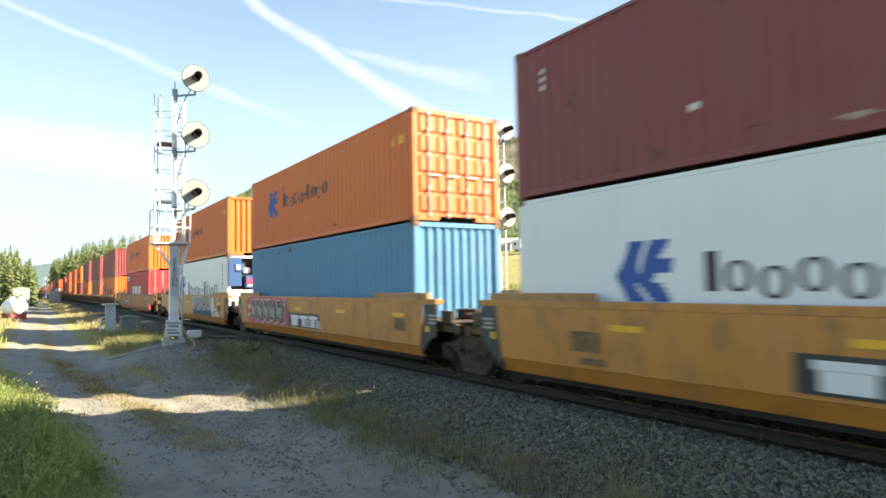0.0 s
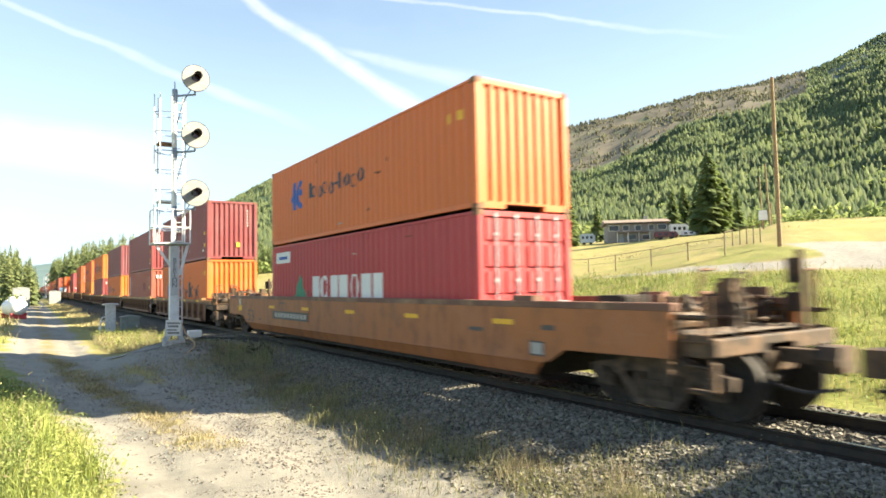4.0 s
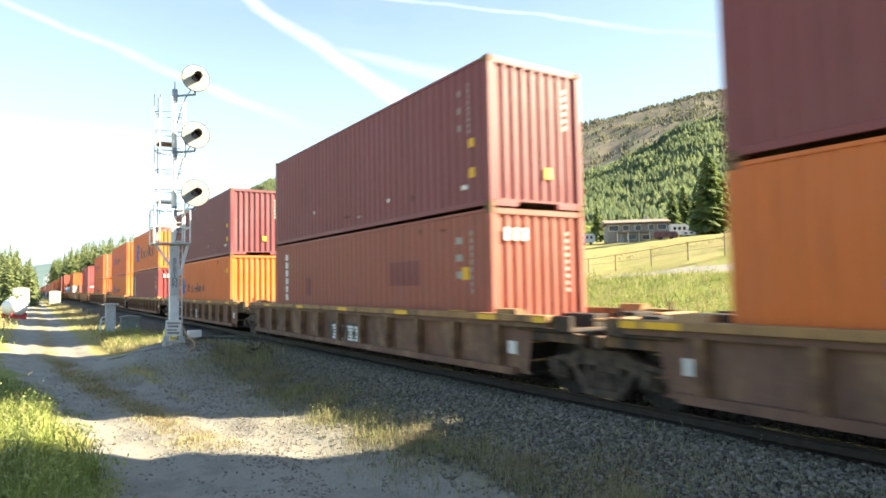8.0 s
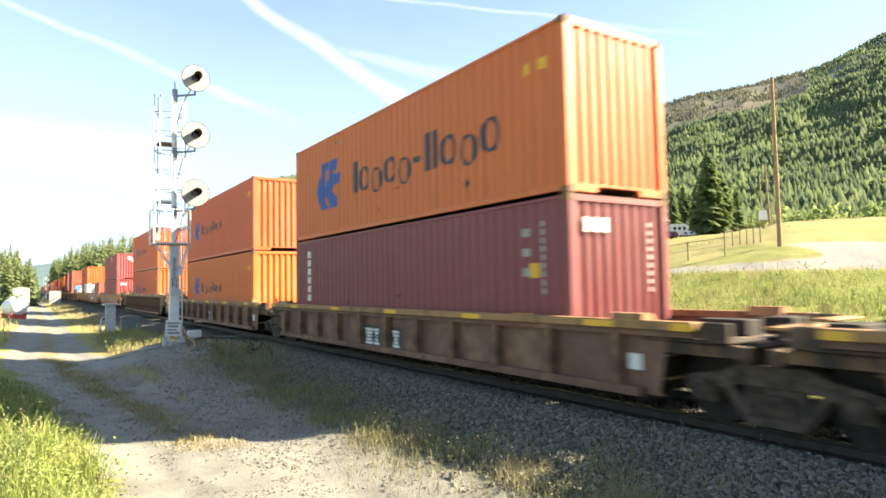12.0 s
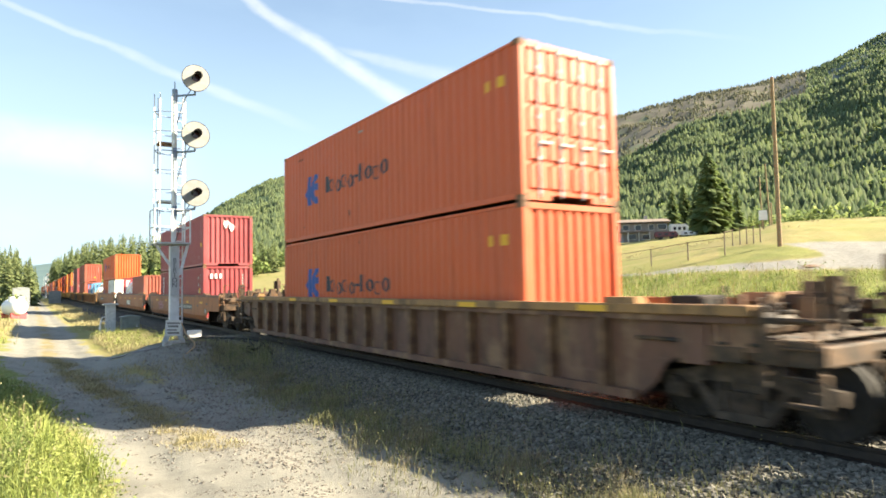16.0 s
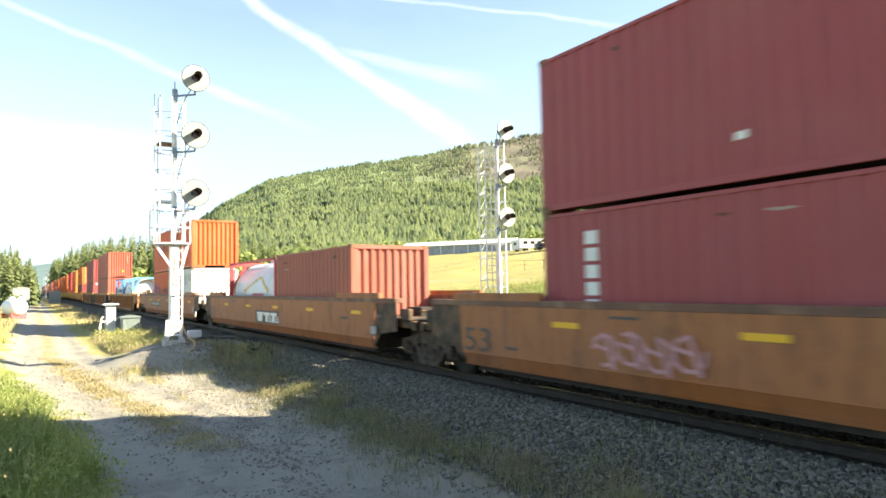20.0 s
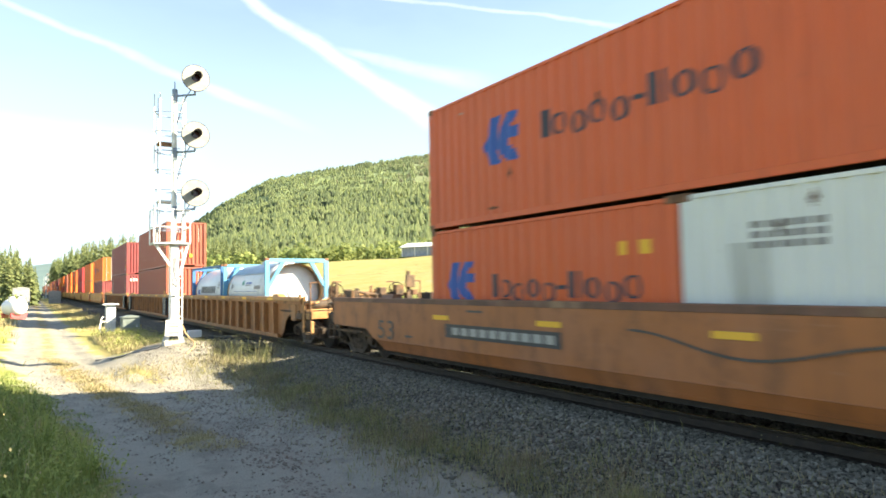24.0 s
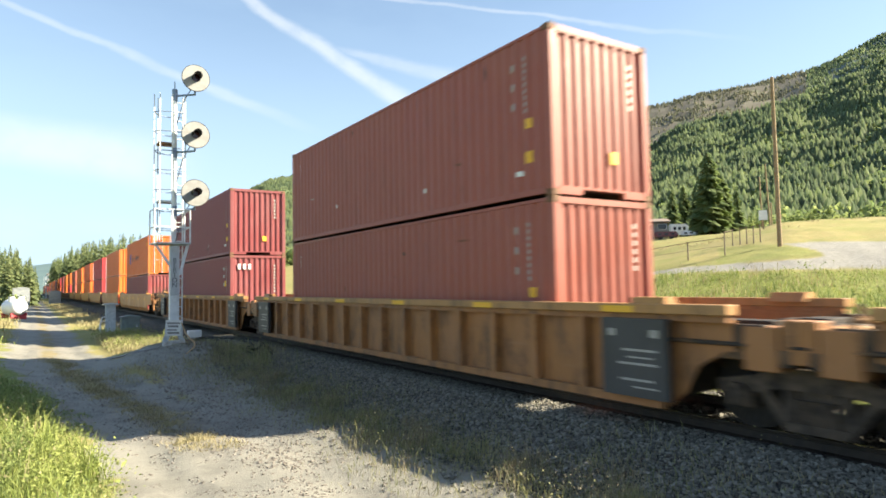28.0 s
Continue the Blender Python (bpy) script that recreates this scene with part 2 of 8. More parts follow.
def tube(bm, a, b, r, seg=8, r2=None):
    a, b = Vector(a), Vector(b)
    w = (b - a).normalized()
    u = w.orthogonal().normalized()
    v = w.cross(u)
    rings = []
    for c, rad in ((a, r), (b, r if r2 is None else r2)):
        rings.append([bm.verts.new(c + (u * math.cos(k * math.tau / seg) + v * math.sin(k * math.tau / seg)) * rad) for k in range(seg)])
    for k in range(seg):
        bm.faces.new((rings[0][k], rings[0][(k + 1) % seg], rings[1][(k + 1) % seg], rings[1][k]))
    bm.faces.new(rings[0][::-1])
    bm.faces.new(rings[1])


def bent(bm, points, r, seg=6, closed=False):
    """One unbroken tube through a row of points."""
    pts = [Vector(q) for q in points]
    k = len(pts)
    rings = []
    for i, c in enumerate(pts):
        a = pts[i - 1] if i or closed else c
        b = pts[(i + 1) % k] if i < k - 1 or closed else c
        w = (b - a).normalized()
        u = (Vector((0, 0, 1)) if abs(w.z) < 0.9 else Vector((1, 0, 0))).cross(w).normalized()
        v = w.cross(u)
        rings.append([bm.verts.new(c + (u * math.cos(j * math.tau / seg) + v * math.sin(j * math.tau / seg)) * r) for j in range(seg)])
    for p, q in zip(rings, rings[1:] + (rings[:1] if closed else [])):
        for j in range(seg):
            bm.faces.new((p[j], p[(j + 1) % seg], q[(j + 1) % seg], q[j]))
    if not closed:
        bm.faces.new(rings[0][::-1])
        bm.faces.new(rings[-1])


def prism(bm, outline, x0, x1, axis="x"):
    """A flat outline of (a, b) pairs, pushed along an axis from x0 to x1."""
    def at(t, a, b):
        return (t, a, b) if axis == "x" else (a, t, b) if axis == "y" else (a, b, t)
    lo = [bm.verts.new(at(x0, a, b)) for a, b in outline]
    hi = [bm.verts.new(at(x1, a, b)) for a, b in outline]
    k = len(outline)
    bm.faces.new(lo[::-1])
    bm.faces.new(hi)
    for i in range(k):
        bm.faces.new((lo[i], lo[(i + 1) % k], hi[(i + 1) % k], hi[i]))


def mesh_of(name, bm, mat, smooth=False):
    bmesh.ops.recalc_face_normals(bm, faces=bm.faces)
    me = bpy.data.meshes.new(name)
    bm.to_mesh(me)
    bm.free()
    me.materials.append(mat)
    if smooth:
        for p in me.polygons:
            p.use_smooth = True
    return me


def part(name, bm, mat, parent, label="", m=None, smooth=False):
    """Links a bmesh, or a mesh already made, as one mesh object under a thing or a part."""
    me = bm if isinstance(bm, bpy.types.Mesh) else mesh_of(name, bm, mat, smooth)
    ob = new(name, me)
    ob.parent = parent
    if m is not None:
        ob.matrix_basis = m
    if label:
        tagged(ob, label)
    return ob


def thing(name, label, category, group="", m=None):
    ob = new(name)
    ob.empty_display_size = 0.3
    if m is not None:
        ob.matrix_basis = m
    return tagged(ob, label, category, group)


MESHES = {}
FAR = set()         # holds "lean" while the last cars, never near, are built with their main parts alone


def shared(key, build):
    """A mesh that alike parts share: built once for each key."""
    if key not in MESHES:
        MESHES[key] = build()
    return MESHES[key]


def bm_new():
    return bmesh.new()


# ---- containers: near end at y = 0, far end at y = L, middle of the width at x = 0, foot at z = 0 ----
HALF_W = 1.219
POST = 0.16
WAVE, DEEP = 0.2775, 0.036


def wave_x(s):
    """Depth of the corrugation at s metres along the wall: 0 on the crests, DEEP in the troughs."""
    k = (s / WAVE) % 1.0
    if k < 0.28:
        return 0.0
    if k < 0.5:
        return DEEP * (k - 0.28) / 0.22
    if k < 0.78:
        return DEEP
    return DEEP * (1.0 - k) / 0.22


def wave_cuts(a, b):
    cuts = {a, b}
    k = math.floor(a / WAVE)
    while k * WAVE < b:
        for f in (0.0, 0.28, 0.5, 0.78):
            s = (k + f) * WAVE
            if a < s < b:
                cuts.add(s)
        k += 1
    return sorted(cuts)


def wave_sheet(bm, a, b, z0, z1, x, out, lift=0.0, slant=0.0, flat=False):
    """A strip of corrugated wall between a and b metres along y, facing x = out; lift raises it off the wall as paint."""
    cols = []
    for s in ([a, b] if flat else wave_cuts(a, b)):
        d = 0.0 if flat else wave_x(s)
        cols.append([bm.verts.new((x + out * (lift - d), s + (slant if z == z1 else 0.0), z)) for z in (z0, z1)])
    for p, q in zip(cols, cols[1:]):
        bm.faces.new((p[0], q[0], q[1], p[1]) if out < 0 else (p[0], p[1], q[1], q[0]))


def side_mesh(L, H, mat, flat):
    bm = bm_new()
    if flat:
        box(bm, -0.012, 0.012, POST, L - POST, 0.16, H - 0.09)
    else:
        wave_sheet(bm, POST, L - POST, 0.15, H - 0.08, 0.0, -1)
    me = mesh_of("side_wall", bm, mat)
    return me


def end_sheet(bm, H, y, out, waves=9):
    """Corrugated front wall across the width."""
    w = 2 * (HALF_W - POST) / waves
    cols = []
    for k in range(waves):
        for f, d in ((0.0, 0.0), (0.3, 0.0), (0.5, 0.045), (0.8, 0.045)):
            cols.append((-HALF_W + POST + (k + f) * w, d))
    cols.append((HALF_W - POST, 0.0))
    made = [[bm.verts.new((x, y - out * (0.01 + d), z)) for z in (0.17, H - 0.1)] for x, d in cols]
    for p, q in zip(made, made[1:]):
        bm.faces.new((p[0], q[0], q[1], p[1]))


def header_mesh(H, mat):
    bm = bm_new()
    box(bm, -HALF_W + POST, HALF_W - POST, -0.055, 0.055, H - 0.12, H - 0.015)
    return mesh_of("header", bm, mat)


def sill_mesh(mat):
    """The bottom cross member of an end, with the tunnel left open under its middle."""
    bm = bm_new()
    w, t = HALF_W - POST, 0.52
    prism(bm, ((-w, 0.03), (-t, 0.03), (-t, 0.13), (t, 0.13), (t, 0.03), (w, 0.03), (w, 0.17), (-w, 0.17)), -0.055, 0.055, "y")
    return mesh_of("sill", bm, mat)


def door_mesh(H, mat, out):
    """One leaf of a pair of doors: recessed panels in four rows, framed by flat rails. x from 0 to its width."""
    w = HALF_W - POST - 0.01
    bm = bm_new()
    z0, z1 = 0.18, H - 0.13
    box(bm, 0, w, 0.0, 0.03, z0, z1)
    return mesh_of("door", bm, mat)


def door_panels(door, H, mat):
    """Raised panels on one door leaf, five rows of two."""
    w, z0, z1 = HALF_W - POST - 0.01, 0.18, H - 0.13
    step = (z1 - z0) / 5

    def panel():
        bm = bm_new()
        prism(bm, ((0, 0.07), ((w - 0.2) / 2, 0.07), ((w - 0.2) / 2, step - 0.03), (0, step - 0.03)), -0.034, 0.0, "y")
        return mesh_of("panel", bm, mat)

    me = shared(("panel", round(H, 2), mat.name), panel)
    for r in range(5):
        for c in range(2):
            part("panel", me, None, door, m=pose(0.07 + c * (w - 0.07) / 2, 0, z0 + r * step))


def bar_mesh(H):
    bm = bm_new()
    tube(bm, (0, -0.06, 0.08), (0, -0.06, H - 0.05), 0.019, 6)
    for z in (0.14, 0.75, 1.5, H - 0.5, H - 0.14):
        box(bm, -0.035, 0.035, -0.075, -0.036, z, z + 0.06)
    box(bm, -0.02, 0.3, -0.085, -0.065, 1.05, 1.09)
    return mesh_of("locking_bar", bm, M["galv"])


def casting_mesh():
    bm = bm_new()
    box(bm, -0.081, 0.081, -0.089, 0.089, -0.059, 0.059)
    bmesh.ops.bevel(bm, geom=bm.edges[:], offset=0.012, segments=1, affect="EDGES")
    return mesh_of("corner_casting", bm, M["rust"])


def strips(bm, y0, z0, w, h, rows, lift=0.004, flat=False):
    """A sign cut in level strips: rows of (left, right) fractions from top to bottom. y grows away from the viewer's right."""
    k = len(rows)
    for i, row in enumerate(rows):
        for a, b in zip(row[::2], row[1::2]):
            ya, yb = y0 + w * (1 - b), y0 + w * (1 - a)
            wave_sheet(bm, ya, yb, z0 + h * (1 - (i + 1) / k), z0 + h * (1 - i / k), 0.0, -1, lift, flat=flat)


EMBLEM = ((.24, .52, .62, .94), (.22, .50, .58, .90), (.20, .46, .55, .84), (.17, .43, .52, .78), (.13, .41, .50, 1.0), (.08, .40, .47, .98),
          (.03, .42, .46, .97), (.0, .70), (.02, .66), (.07, .36, .41, .80), (.11, .40, .48, .86), (.15, .46, .55, .90), (.19, .52, .62, .93))
# word of eleven plain shapes, bars and rings: height of each, how far it hangs below the line, its breadth, and whether it is a ring
WORD = ((1.0, 0, .40, 0), (.74, 0, .80, 1), (.74, .16, .80, 1), (.74, 0, .80, 1), (.74, .16, .80, 1), (.16, -.32, .48, 0), (1.0, 0, .34, 0), (1.0, 0, .22, 0), (.74, 0, .85, 1),
        (.74, .16, .80, 1), (.78, 0, .85, 1))


def ring_rows(rows=11, side=0.24, cap=0.24):
    """An upright ring cut in level strips."""
    out = []
    for i in range(rows):
        v = abs((i + 0.5) / rows * 2 - 1)
        wide = 0.5 * (1 - v ** 2.5) ** 0.4
        k = v / (1 - cap)
        hole = (0.5 - side) * (1 - k ** 2.5) ** 0.4 if k < 1 else 0.0
        out.append((0.5 - wide, 0.5 - hole, 0.5 + hole, 0.5 + wide) if hole > 0.03 else (0.5 - wide, 0.5 + wide))
    return out


RING = ring_rows()


def word(owner, at, mat, label, y0, z0, w, h, letters=WORD, lift=0.004, flat=False):
    """A row of plain rings and bars, each a part."""
    total = sum(q[2] for q in letters) + 0.17 * (len(letters) - 1)
    u, y = w / total, y0 + w
    for k, (tall, drop, b, ring) in enumerate(letters):
        base = z0 - drop * h
        top = base + tall * h
        a = y - b * u
        bm = bm_new()
        if ring:
            strips(bm, a, base, y - a, top - base, RING, lift, flat)
        else:
            wave_sheet(bm, a, y, base, top, 0, -1, lift, flat=flat)
        part("lettering", bm, M[mat], owner, "" if k else label, at)
        y = a - 0.17 * u


def plates(owner, at, mat, y0, z0, count, w, h, gap, flat=False):
    """A column of small plain marks, one under the other, each a part."""
    lift = 0.017 if flat else 0.004

    def mark():
        bm = bm_new()
        wave_sheet(bm, y0, y0 + w, -h, 0.0, 0, -1, lift, flat=flat)
        return mesh_of("number_mark", bm, M[mat])

    me = shared(("mark", mat, round(y0, 3), w, h, flat), mark)
    for k in range(count):
        part("number_mark", me, None, owner, m=at @ pose(0, 0, z0 - k * (h + gap)))


SIGNS = {   # emblem: near edge, breadth, foot, height; word: near edge, length, foot, height
    "carrier": ((8.80, 1.7, 0.80, 1.36), (1.68, 6.3, 1.02, 0.82)),
    "carrier_low": ((9.22, 1.05, 1.06, 0.88), (4.9, 3.75, 1.28, 0.46)),
    "carrier_lower": ((9.22, 1.05, 1.17, 0.84), (4.9, 3.75, 1.32, 0.44)),
    "carrier_short": ((4.55, 0.95, 1.15, 0.75), (0.6, 3.4, 1.22, 0.42)),
    "carrier_reefer": ((8.8, 1.6, 1.07, 1.08), (1.68, 6.35, 1.09, 0.74)),
    "carrier_reefer_low": ((9.06, 0.97, 1.18, 0.84), (4.6, 4.0, 1.32, 0.50)),
}


def marks(box_thing, style, L, H, flat):
    at = pose(-HALF_W + 0.004, 0, 0)

    def put(name, bm, mat, label=""):
        part(name, bm, M[mat], box_thing, label, at)

    lift = 0.017 if flat else 0.004
    if style in SIGNS:                  # blue emblem and a dark word on the far half of the wall
        (ey, ew, ez, eh), (wy, ww, wz, wh) = SIGNS[style]
        bm = bm_new()
        strips(bm, ey, ez, ew, eh, EMBLEM, lift, flat)
        put("emblem", bm, "blue_ink", "plain blue emblem")
        word(box_thing, at, "dark_ink", "dark blue word of plain rings and bars", wy, wz, ww, wh, lift=lift, flat=flat)
        if not flat:
            for y in (0.45, 0.85):
                bm = bm_new()
                wave_sheet(bm, y, y + 0.17, H - 0.75, H - 0.55, 0, -1, 0.004)
                put("warning_label", bm, "yellow_ink")
        if flat:
            plates(box_thing, at, "dark_ink", 0.75, H - 0.35, 6, 0.10, 0.13, 0.07, True)
    elif style == "leased":             # upright column of white blocks at the far end, plates at the near end
        plates(box_thing, at, "white_ink", L - 1.15, H - 0.35, 6, 0.26, 0.20, 0.06, flat)
        plates(box_thing, at, "number_ink", 0.58, H - 0.4, 9, 0.11, 0.10, 0.04, flat)
        plates(box_thing, at, "number_ink", 0.98, H - 0.5, 3, 0.15, 0.14, 0.20, flat)
        for k in range(3):              # plain white bars on the end wall
            bm = bm_new()
            box(bm, -0.88 + 0.22 * k, -0.76 + 0.22 * k, 0.0, 0.012, H - 0.62, H - 0.38)
            part("end_block", bm, M["white_ink"], box_thing, "white bar on the end wall")
        for k in range(9):
            bm = bm_new()
            box(bm, 0.68, 0.75, 0.0, 0.012, H - 0.50 - 0.14 * k, H - 0.42 - 0.14 * k)
            part("end_mark", bm, M["number_ink"], box_thing)
        if box_thing["label"].startswith("red-brown"):
            bm = bm_new()
            wave_sheet(bm, 2.55, 3.95, 1.45, 2.0, 0, -1, 0.003)
            put("repaint_patch", bm, "patch_red", "newer dark red paint patch")
            bm = bm_new()
            wave_sheet(bm, 8.9, 9.4, 1.2, 1.75, 0, -1, 0.003)
            put("repaint_patch", bm, "patch_red")
        bm = bm_new()
        wave_sheet(bm, 0.85, 1.45, 0.62, 0.95, 0, -1, 0.004, flat=flat)
        wave_sheet(bm, 0.75, 1.0, H - 1.35, H - 1.1, 0, -1, 0.004, flat=flat)
        put("warning_label", bm, "yellow_ink")
    elif style == "plain":
        plates(box_thing, at, "number_ink", 0.60, H - 0.40, 9, 0.10, 0.075, 0.04, flat)
        plates(box_thing, at, "number_ink", 0.92, H - 0.45, 3, 0.11, 0.13, 0.22, flat)
        plates(box_thing, at, "white_ink", L - 0.75, H - 0.45, 3, 0.12, 0.08, 0.06, flat)
        for y, z, w in ((0.50, 1.22, 0.17), (0.50, 0.62, 0.20)):
            bm = bm_new()
            wave_sheet(bm, y, y + w, z, z + w, 0, -1, 0.004, flat=flat)
            put("warning_label", bm, "yellow_ink")
        bm = bm_new()
        box(bm, 0.18, 0.36, 0.0, 0.012, 0.62, 0.84)
        part("end_label", bm, M["yellow_ink"], box_thing, "yellow label on the end wall")
        for k in range(6):
            bm = bm_new()
            box(bm, 0.70, 0.77, 0.0, 0.012, H - 0.50 - 0.15 * k, H - 0.41 - 0.15 * k)
            part("end_mark", bm, M["number_ink"], box_thing)
        for y, z in ((3.9, 0.55), (0.75, 0.42), (8.6, 0.75)):   # small white plates low on the wall
            bm = bm_new()
            wave_sheet(bm, y, y + 0.16, z, z + 0.09, 0, -1, 0.004, flat=flat)
            put("small_plate", bm, "white_ink")
    elif style == "flag":               # white slanted emblem on the wall and on the end
        plates(box_thing, at, "white_ink", 0.62, H - 0.35, 6, 0.11, 0.10, 0.05, flat)
        rows = ((.10, .45), (.08, .62), (.06, .40, .48, .80), (.10, .36, .50, .95), (.20, .32, .52, .92), (.58, .88), (.62, .80))
        bm = bm_new()
        strips(bm, 4.45, H - 0.62, 0.80, 0.44, rows, lift, flat)
        put("emblem", bm, "white_ink", "white slanted emblem")
        for k, row in enumerate(rows):
            for a, b in zip(row[::2], row[1::2]):
                bm = bm_new()
                box(bm, -0.28 + 0.62 * a, -0.28 + 0.62 * b, 0.0, 0.012, H - 0.30 - 0.075 * (k + 1), H - 0.30 - 0.075 * k)
                part("end_emblem", bm, M["white_ink"], box_thing)
        bm = bm_new()
        wave_sheet(bm, 0.50, 0.68, 1.0, 1.2, 0, -1, 0.004, flat=flat)
        put("warning_label", bm, "yellow_ink")
        for y, z in ((0.85, 0.42), (8.6, 0.55)):
            bm = bm_new()
            wave_sheet(bm, y, y + 0.18, z, z + 0.10, 0, -1, 0.004, flat=flat)
            put("small_plate", bm, "white_ink")
    elif style == "grey_text":          # two faint rows of small dark bars, dull repair patches
        for y, z, w, h in ((0.3, 0.35, 0.9, 0.75), (1.3, 1.7, 0.5, 0.55), (2.2, 0.5, 0.4, 0.4), (4.9, 1.0, 0.5, 0.9), (0.25, 1.9, 0.6, 0.4)):
            bm = bm_new()
            wave_sheet(bm, y, y + w, z, z + h, 0, -1, 0.003)
            put("repair_patch", bm, "patch_grey")
        bm = bm_new()
        for r in range(3):
            for k in range(5):
                wave_sheet(bm, 4.25 + 0.18 * k, 4.39 + 0.18 * k, 1.82 + 0.12 * r, 1.90 + 0.12 * r, 0, -1, 0.004)
        put("number_marks", bm, "grey_ink", "rows of small dark bars")
    elif style == "red_line":           # green peak, white plate and a row of tall white blocks
        bm = bm_new()
        wave_sheet(bm, L - 1.75, L - 0.45, H - 0.62, H - 0.25, 0, -1, 0.004)
        put("plate", bm, "white_ink", "white plate with a blue bar")
        bm = bm_new()
        wave_sheet(bm, L - 1.55, L - 0.75, H - 0.50, H - 0.40, 0, -1, 0.008)
        put("plate_bar", bm, "blue_ink")
        bm = bm_new()
        for k in range(8):
            wave_sheet(bm, L - 3.2 + 0.06 * k, L - 2.2 - 0.06 * k, 1.12 + 0.09 * k, 1.21 + 0.09 * k, 0, -1, 0.004)
        put("emblem", bm, "green_ink", "green peak")
        word(box_thing, at, "white_ink", "white word of plain blocks", L - 8.3, 1.12, 4.6, 0.66, tuple((1.0, 0, .62, k % 3 == 1) for k in range(7)))


SCUFFS = random.Random(41)
SCRAPE = (((.1, .8), (.0, .9), (.2, 1.0), (.3, .7)), ((.4, .6), (.2, .8), (.0, 1.0), (.1, .7), (.3, .5)), ((.0, .5, .6, .8), (.1, 1.0), (.3, .9)))


def container(L, H, colour, near, style="", flat=False, label="", category="shipping container", far_colour=""):
    """near: 'wall' for the corrugated front wall at the near end, 'doors' or 'cooler'."""
    mat = M[colour]
    name = "reefer_container" if near == "cooler" or flat else "shipping_container"
    t = thing(name, label, category, "containers on the train")
    key = (round(L, 2), round(H, 2), colour, flat)
    side = shared(("side", *key), lambda: side_mesh(L, H, mat, flat))
    part("side_wall", side, None, t, m=pose(-HALF_W + 0.004, 0, 0))
    part("side_wall", side, None, t, m=pose(HALF_W - 0.004, L, 0, 0, 0, 180))

    if flat:
        def seam():
            bm = bm_new()
            box(bm, -0.015, -0.0122, -0.012, 0.012, 0.16, H - 0.09)
            return mesh_of("seam", bm, mat)

        for k in range(1, 9):
            part("seam", shared(("seam", round(H, 2), colour), seam), None, t, m=pose(-HALF_W + 0.004, POST + (L - 2 * POST) * k / 9, 0))

    def roof():
        bm = bm_new()
        box(bm, -HALF_W + 0.05, HALF_W - 0.05, 0.1, L - 0.1, H - 0.06, H - 0.025)
        k = 0.25
        while k < L - 0.4:
            box(bm, -HALF_W + 0.12, HALF_W - 0.12, k, k + 0.10, H - 0.025, H - 0.012)
            k += 0.22
        return mesh_of("roof", bm, mat)

    part("roof", shared(("roof", *key), roof), None, t)

    def floor():
        bm = bm_new()
        box(bm, -HALF_W + 0.05, HALF_W - 0.05, 0.1, L - 0.1, 0.12, 0.16)
        return mesh_of("underside", bm, M["steel_dark"])

    part("underside", shared(("under", *key), floor), None, t)

    def rail(z0, z1):
        bm = bm_new()
        box(bm, -0.03, 0.03, POST, L - POST, z0, z1)
        bmesh.ops.bevel(bm, geom=bm.edges[:], offset=0.008, segments=1, affect="EDGES")
        return mesh_of("rail", bm, mat)

    for nm, z0, z1 in (("bottom_rail", 0.045, 0.155), ("top_rail", H - 0.085, H - 0.025)):
        me = shared((nm, *key), lambda: rail(z0, z1))
        part(nm, me, None, t, m=pose(-HALF_W + 0.032, 0, 0))
        part(nm, me, None, t, m=pose(HALF_W - 0.032, 0, 0))

    def post():
        bm = bm_new()
        box(bm, -POST / 2, POST / 2, -POST / 2, POST / 2, 0.1, H - 0.1)
        bmesh.ops.bevel(bm, geom=bm.edges[:], offset=0.02, segments=1, affect="EDGES")
        return mesh_of("corner_post", bm, mat)

    pm = shared(("post", *key), post)
    cm = shared("casting", casting_mesh)
    for x in (-1, 1):
        for y in (POST / 2, L - POST / 2):
            part("corner_post", pm, None, t, m=pose(x * (HALF_W - POST / 2), y, 0))
            for z in () if FAR else (0.059, H - 0.059):
                part("corner_casting", cm, None, t, m=pose(x * (HALF_W - 0.080), 0.088 if y < 1 else L - 0.088, z))

    for y in (0.065, L - 0.065):
        part("header", shared(("header", *key), lambda: header_mesh(H, mat)), None, t, m=pose(0, y, 0))
        part("sill", shared(("esill", *key), lambda: sill_mesh(mat)), None, t, m=pose(0, y, 0))

    def wall_mesh(out):
        bm = bm_new()
        end_sheet(bm, H, 0.02 if out < 0 else L - 0.02, out)
        return mesh_of("end_wall", bm, mat)

    if near == "wall":
        part("end_wall", shared(("end", *key), lambda: wall_mesh(-1)), None, t)
    elif near == "doors":
        dm = shared(("door", *key), lambda: door_mesh(H, mat, -1))
        bars = shared(("bar", round(H, 2)), lambda: bar_mesh(H))
        for side_x in (-HALF_W + POST, 0.005):
            d = part("door", dm, None, t, m=pose(side_x, 0.06, 0))
            door_panels(d, H, mat)
            for bx in (0.28, 0.80):
                part("locking_bar", bars, None, d, "steel locking bar", m=pose(bx, 0, 0))
    elif near == "cooler":
        cooler_end(t, H)
    part("end_wall", shared(("endfar", *key), lambda: wall_mesh(1)), None, t)
    if style:
        marks(t, style, L, H, flat)
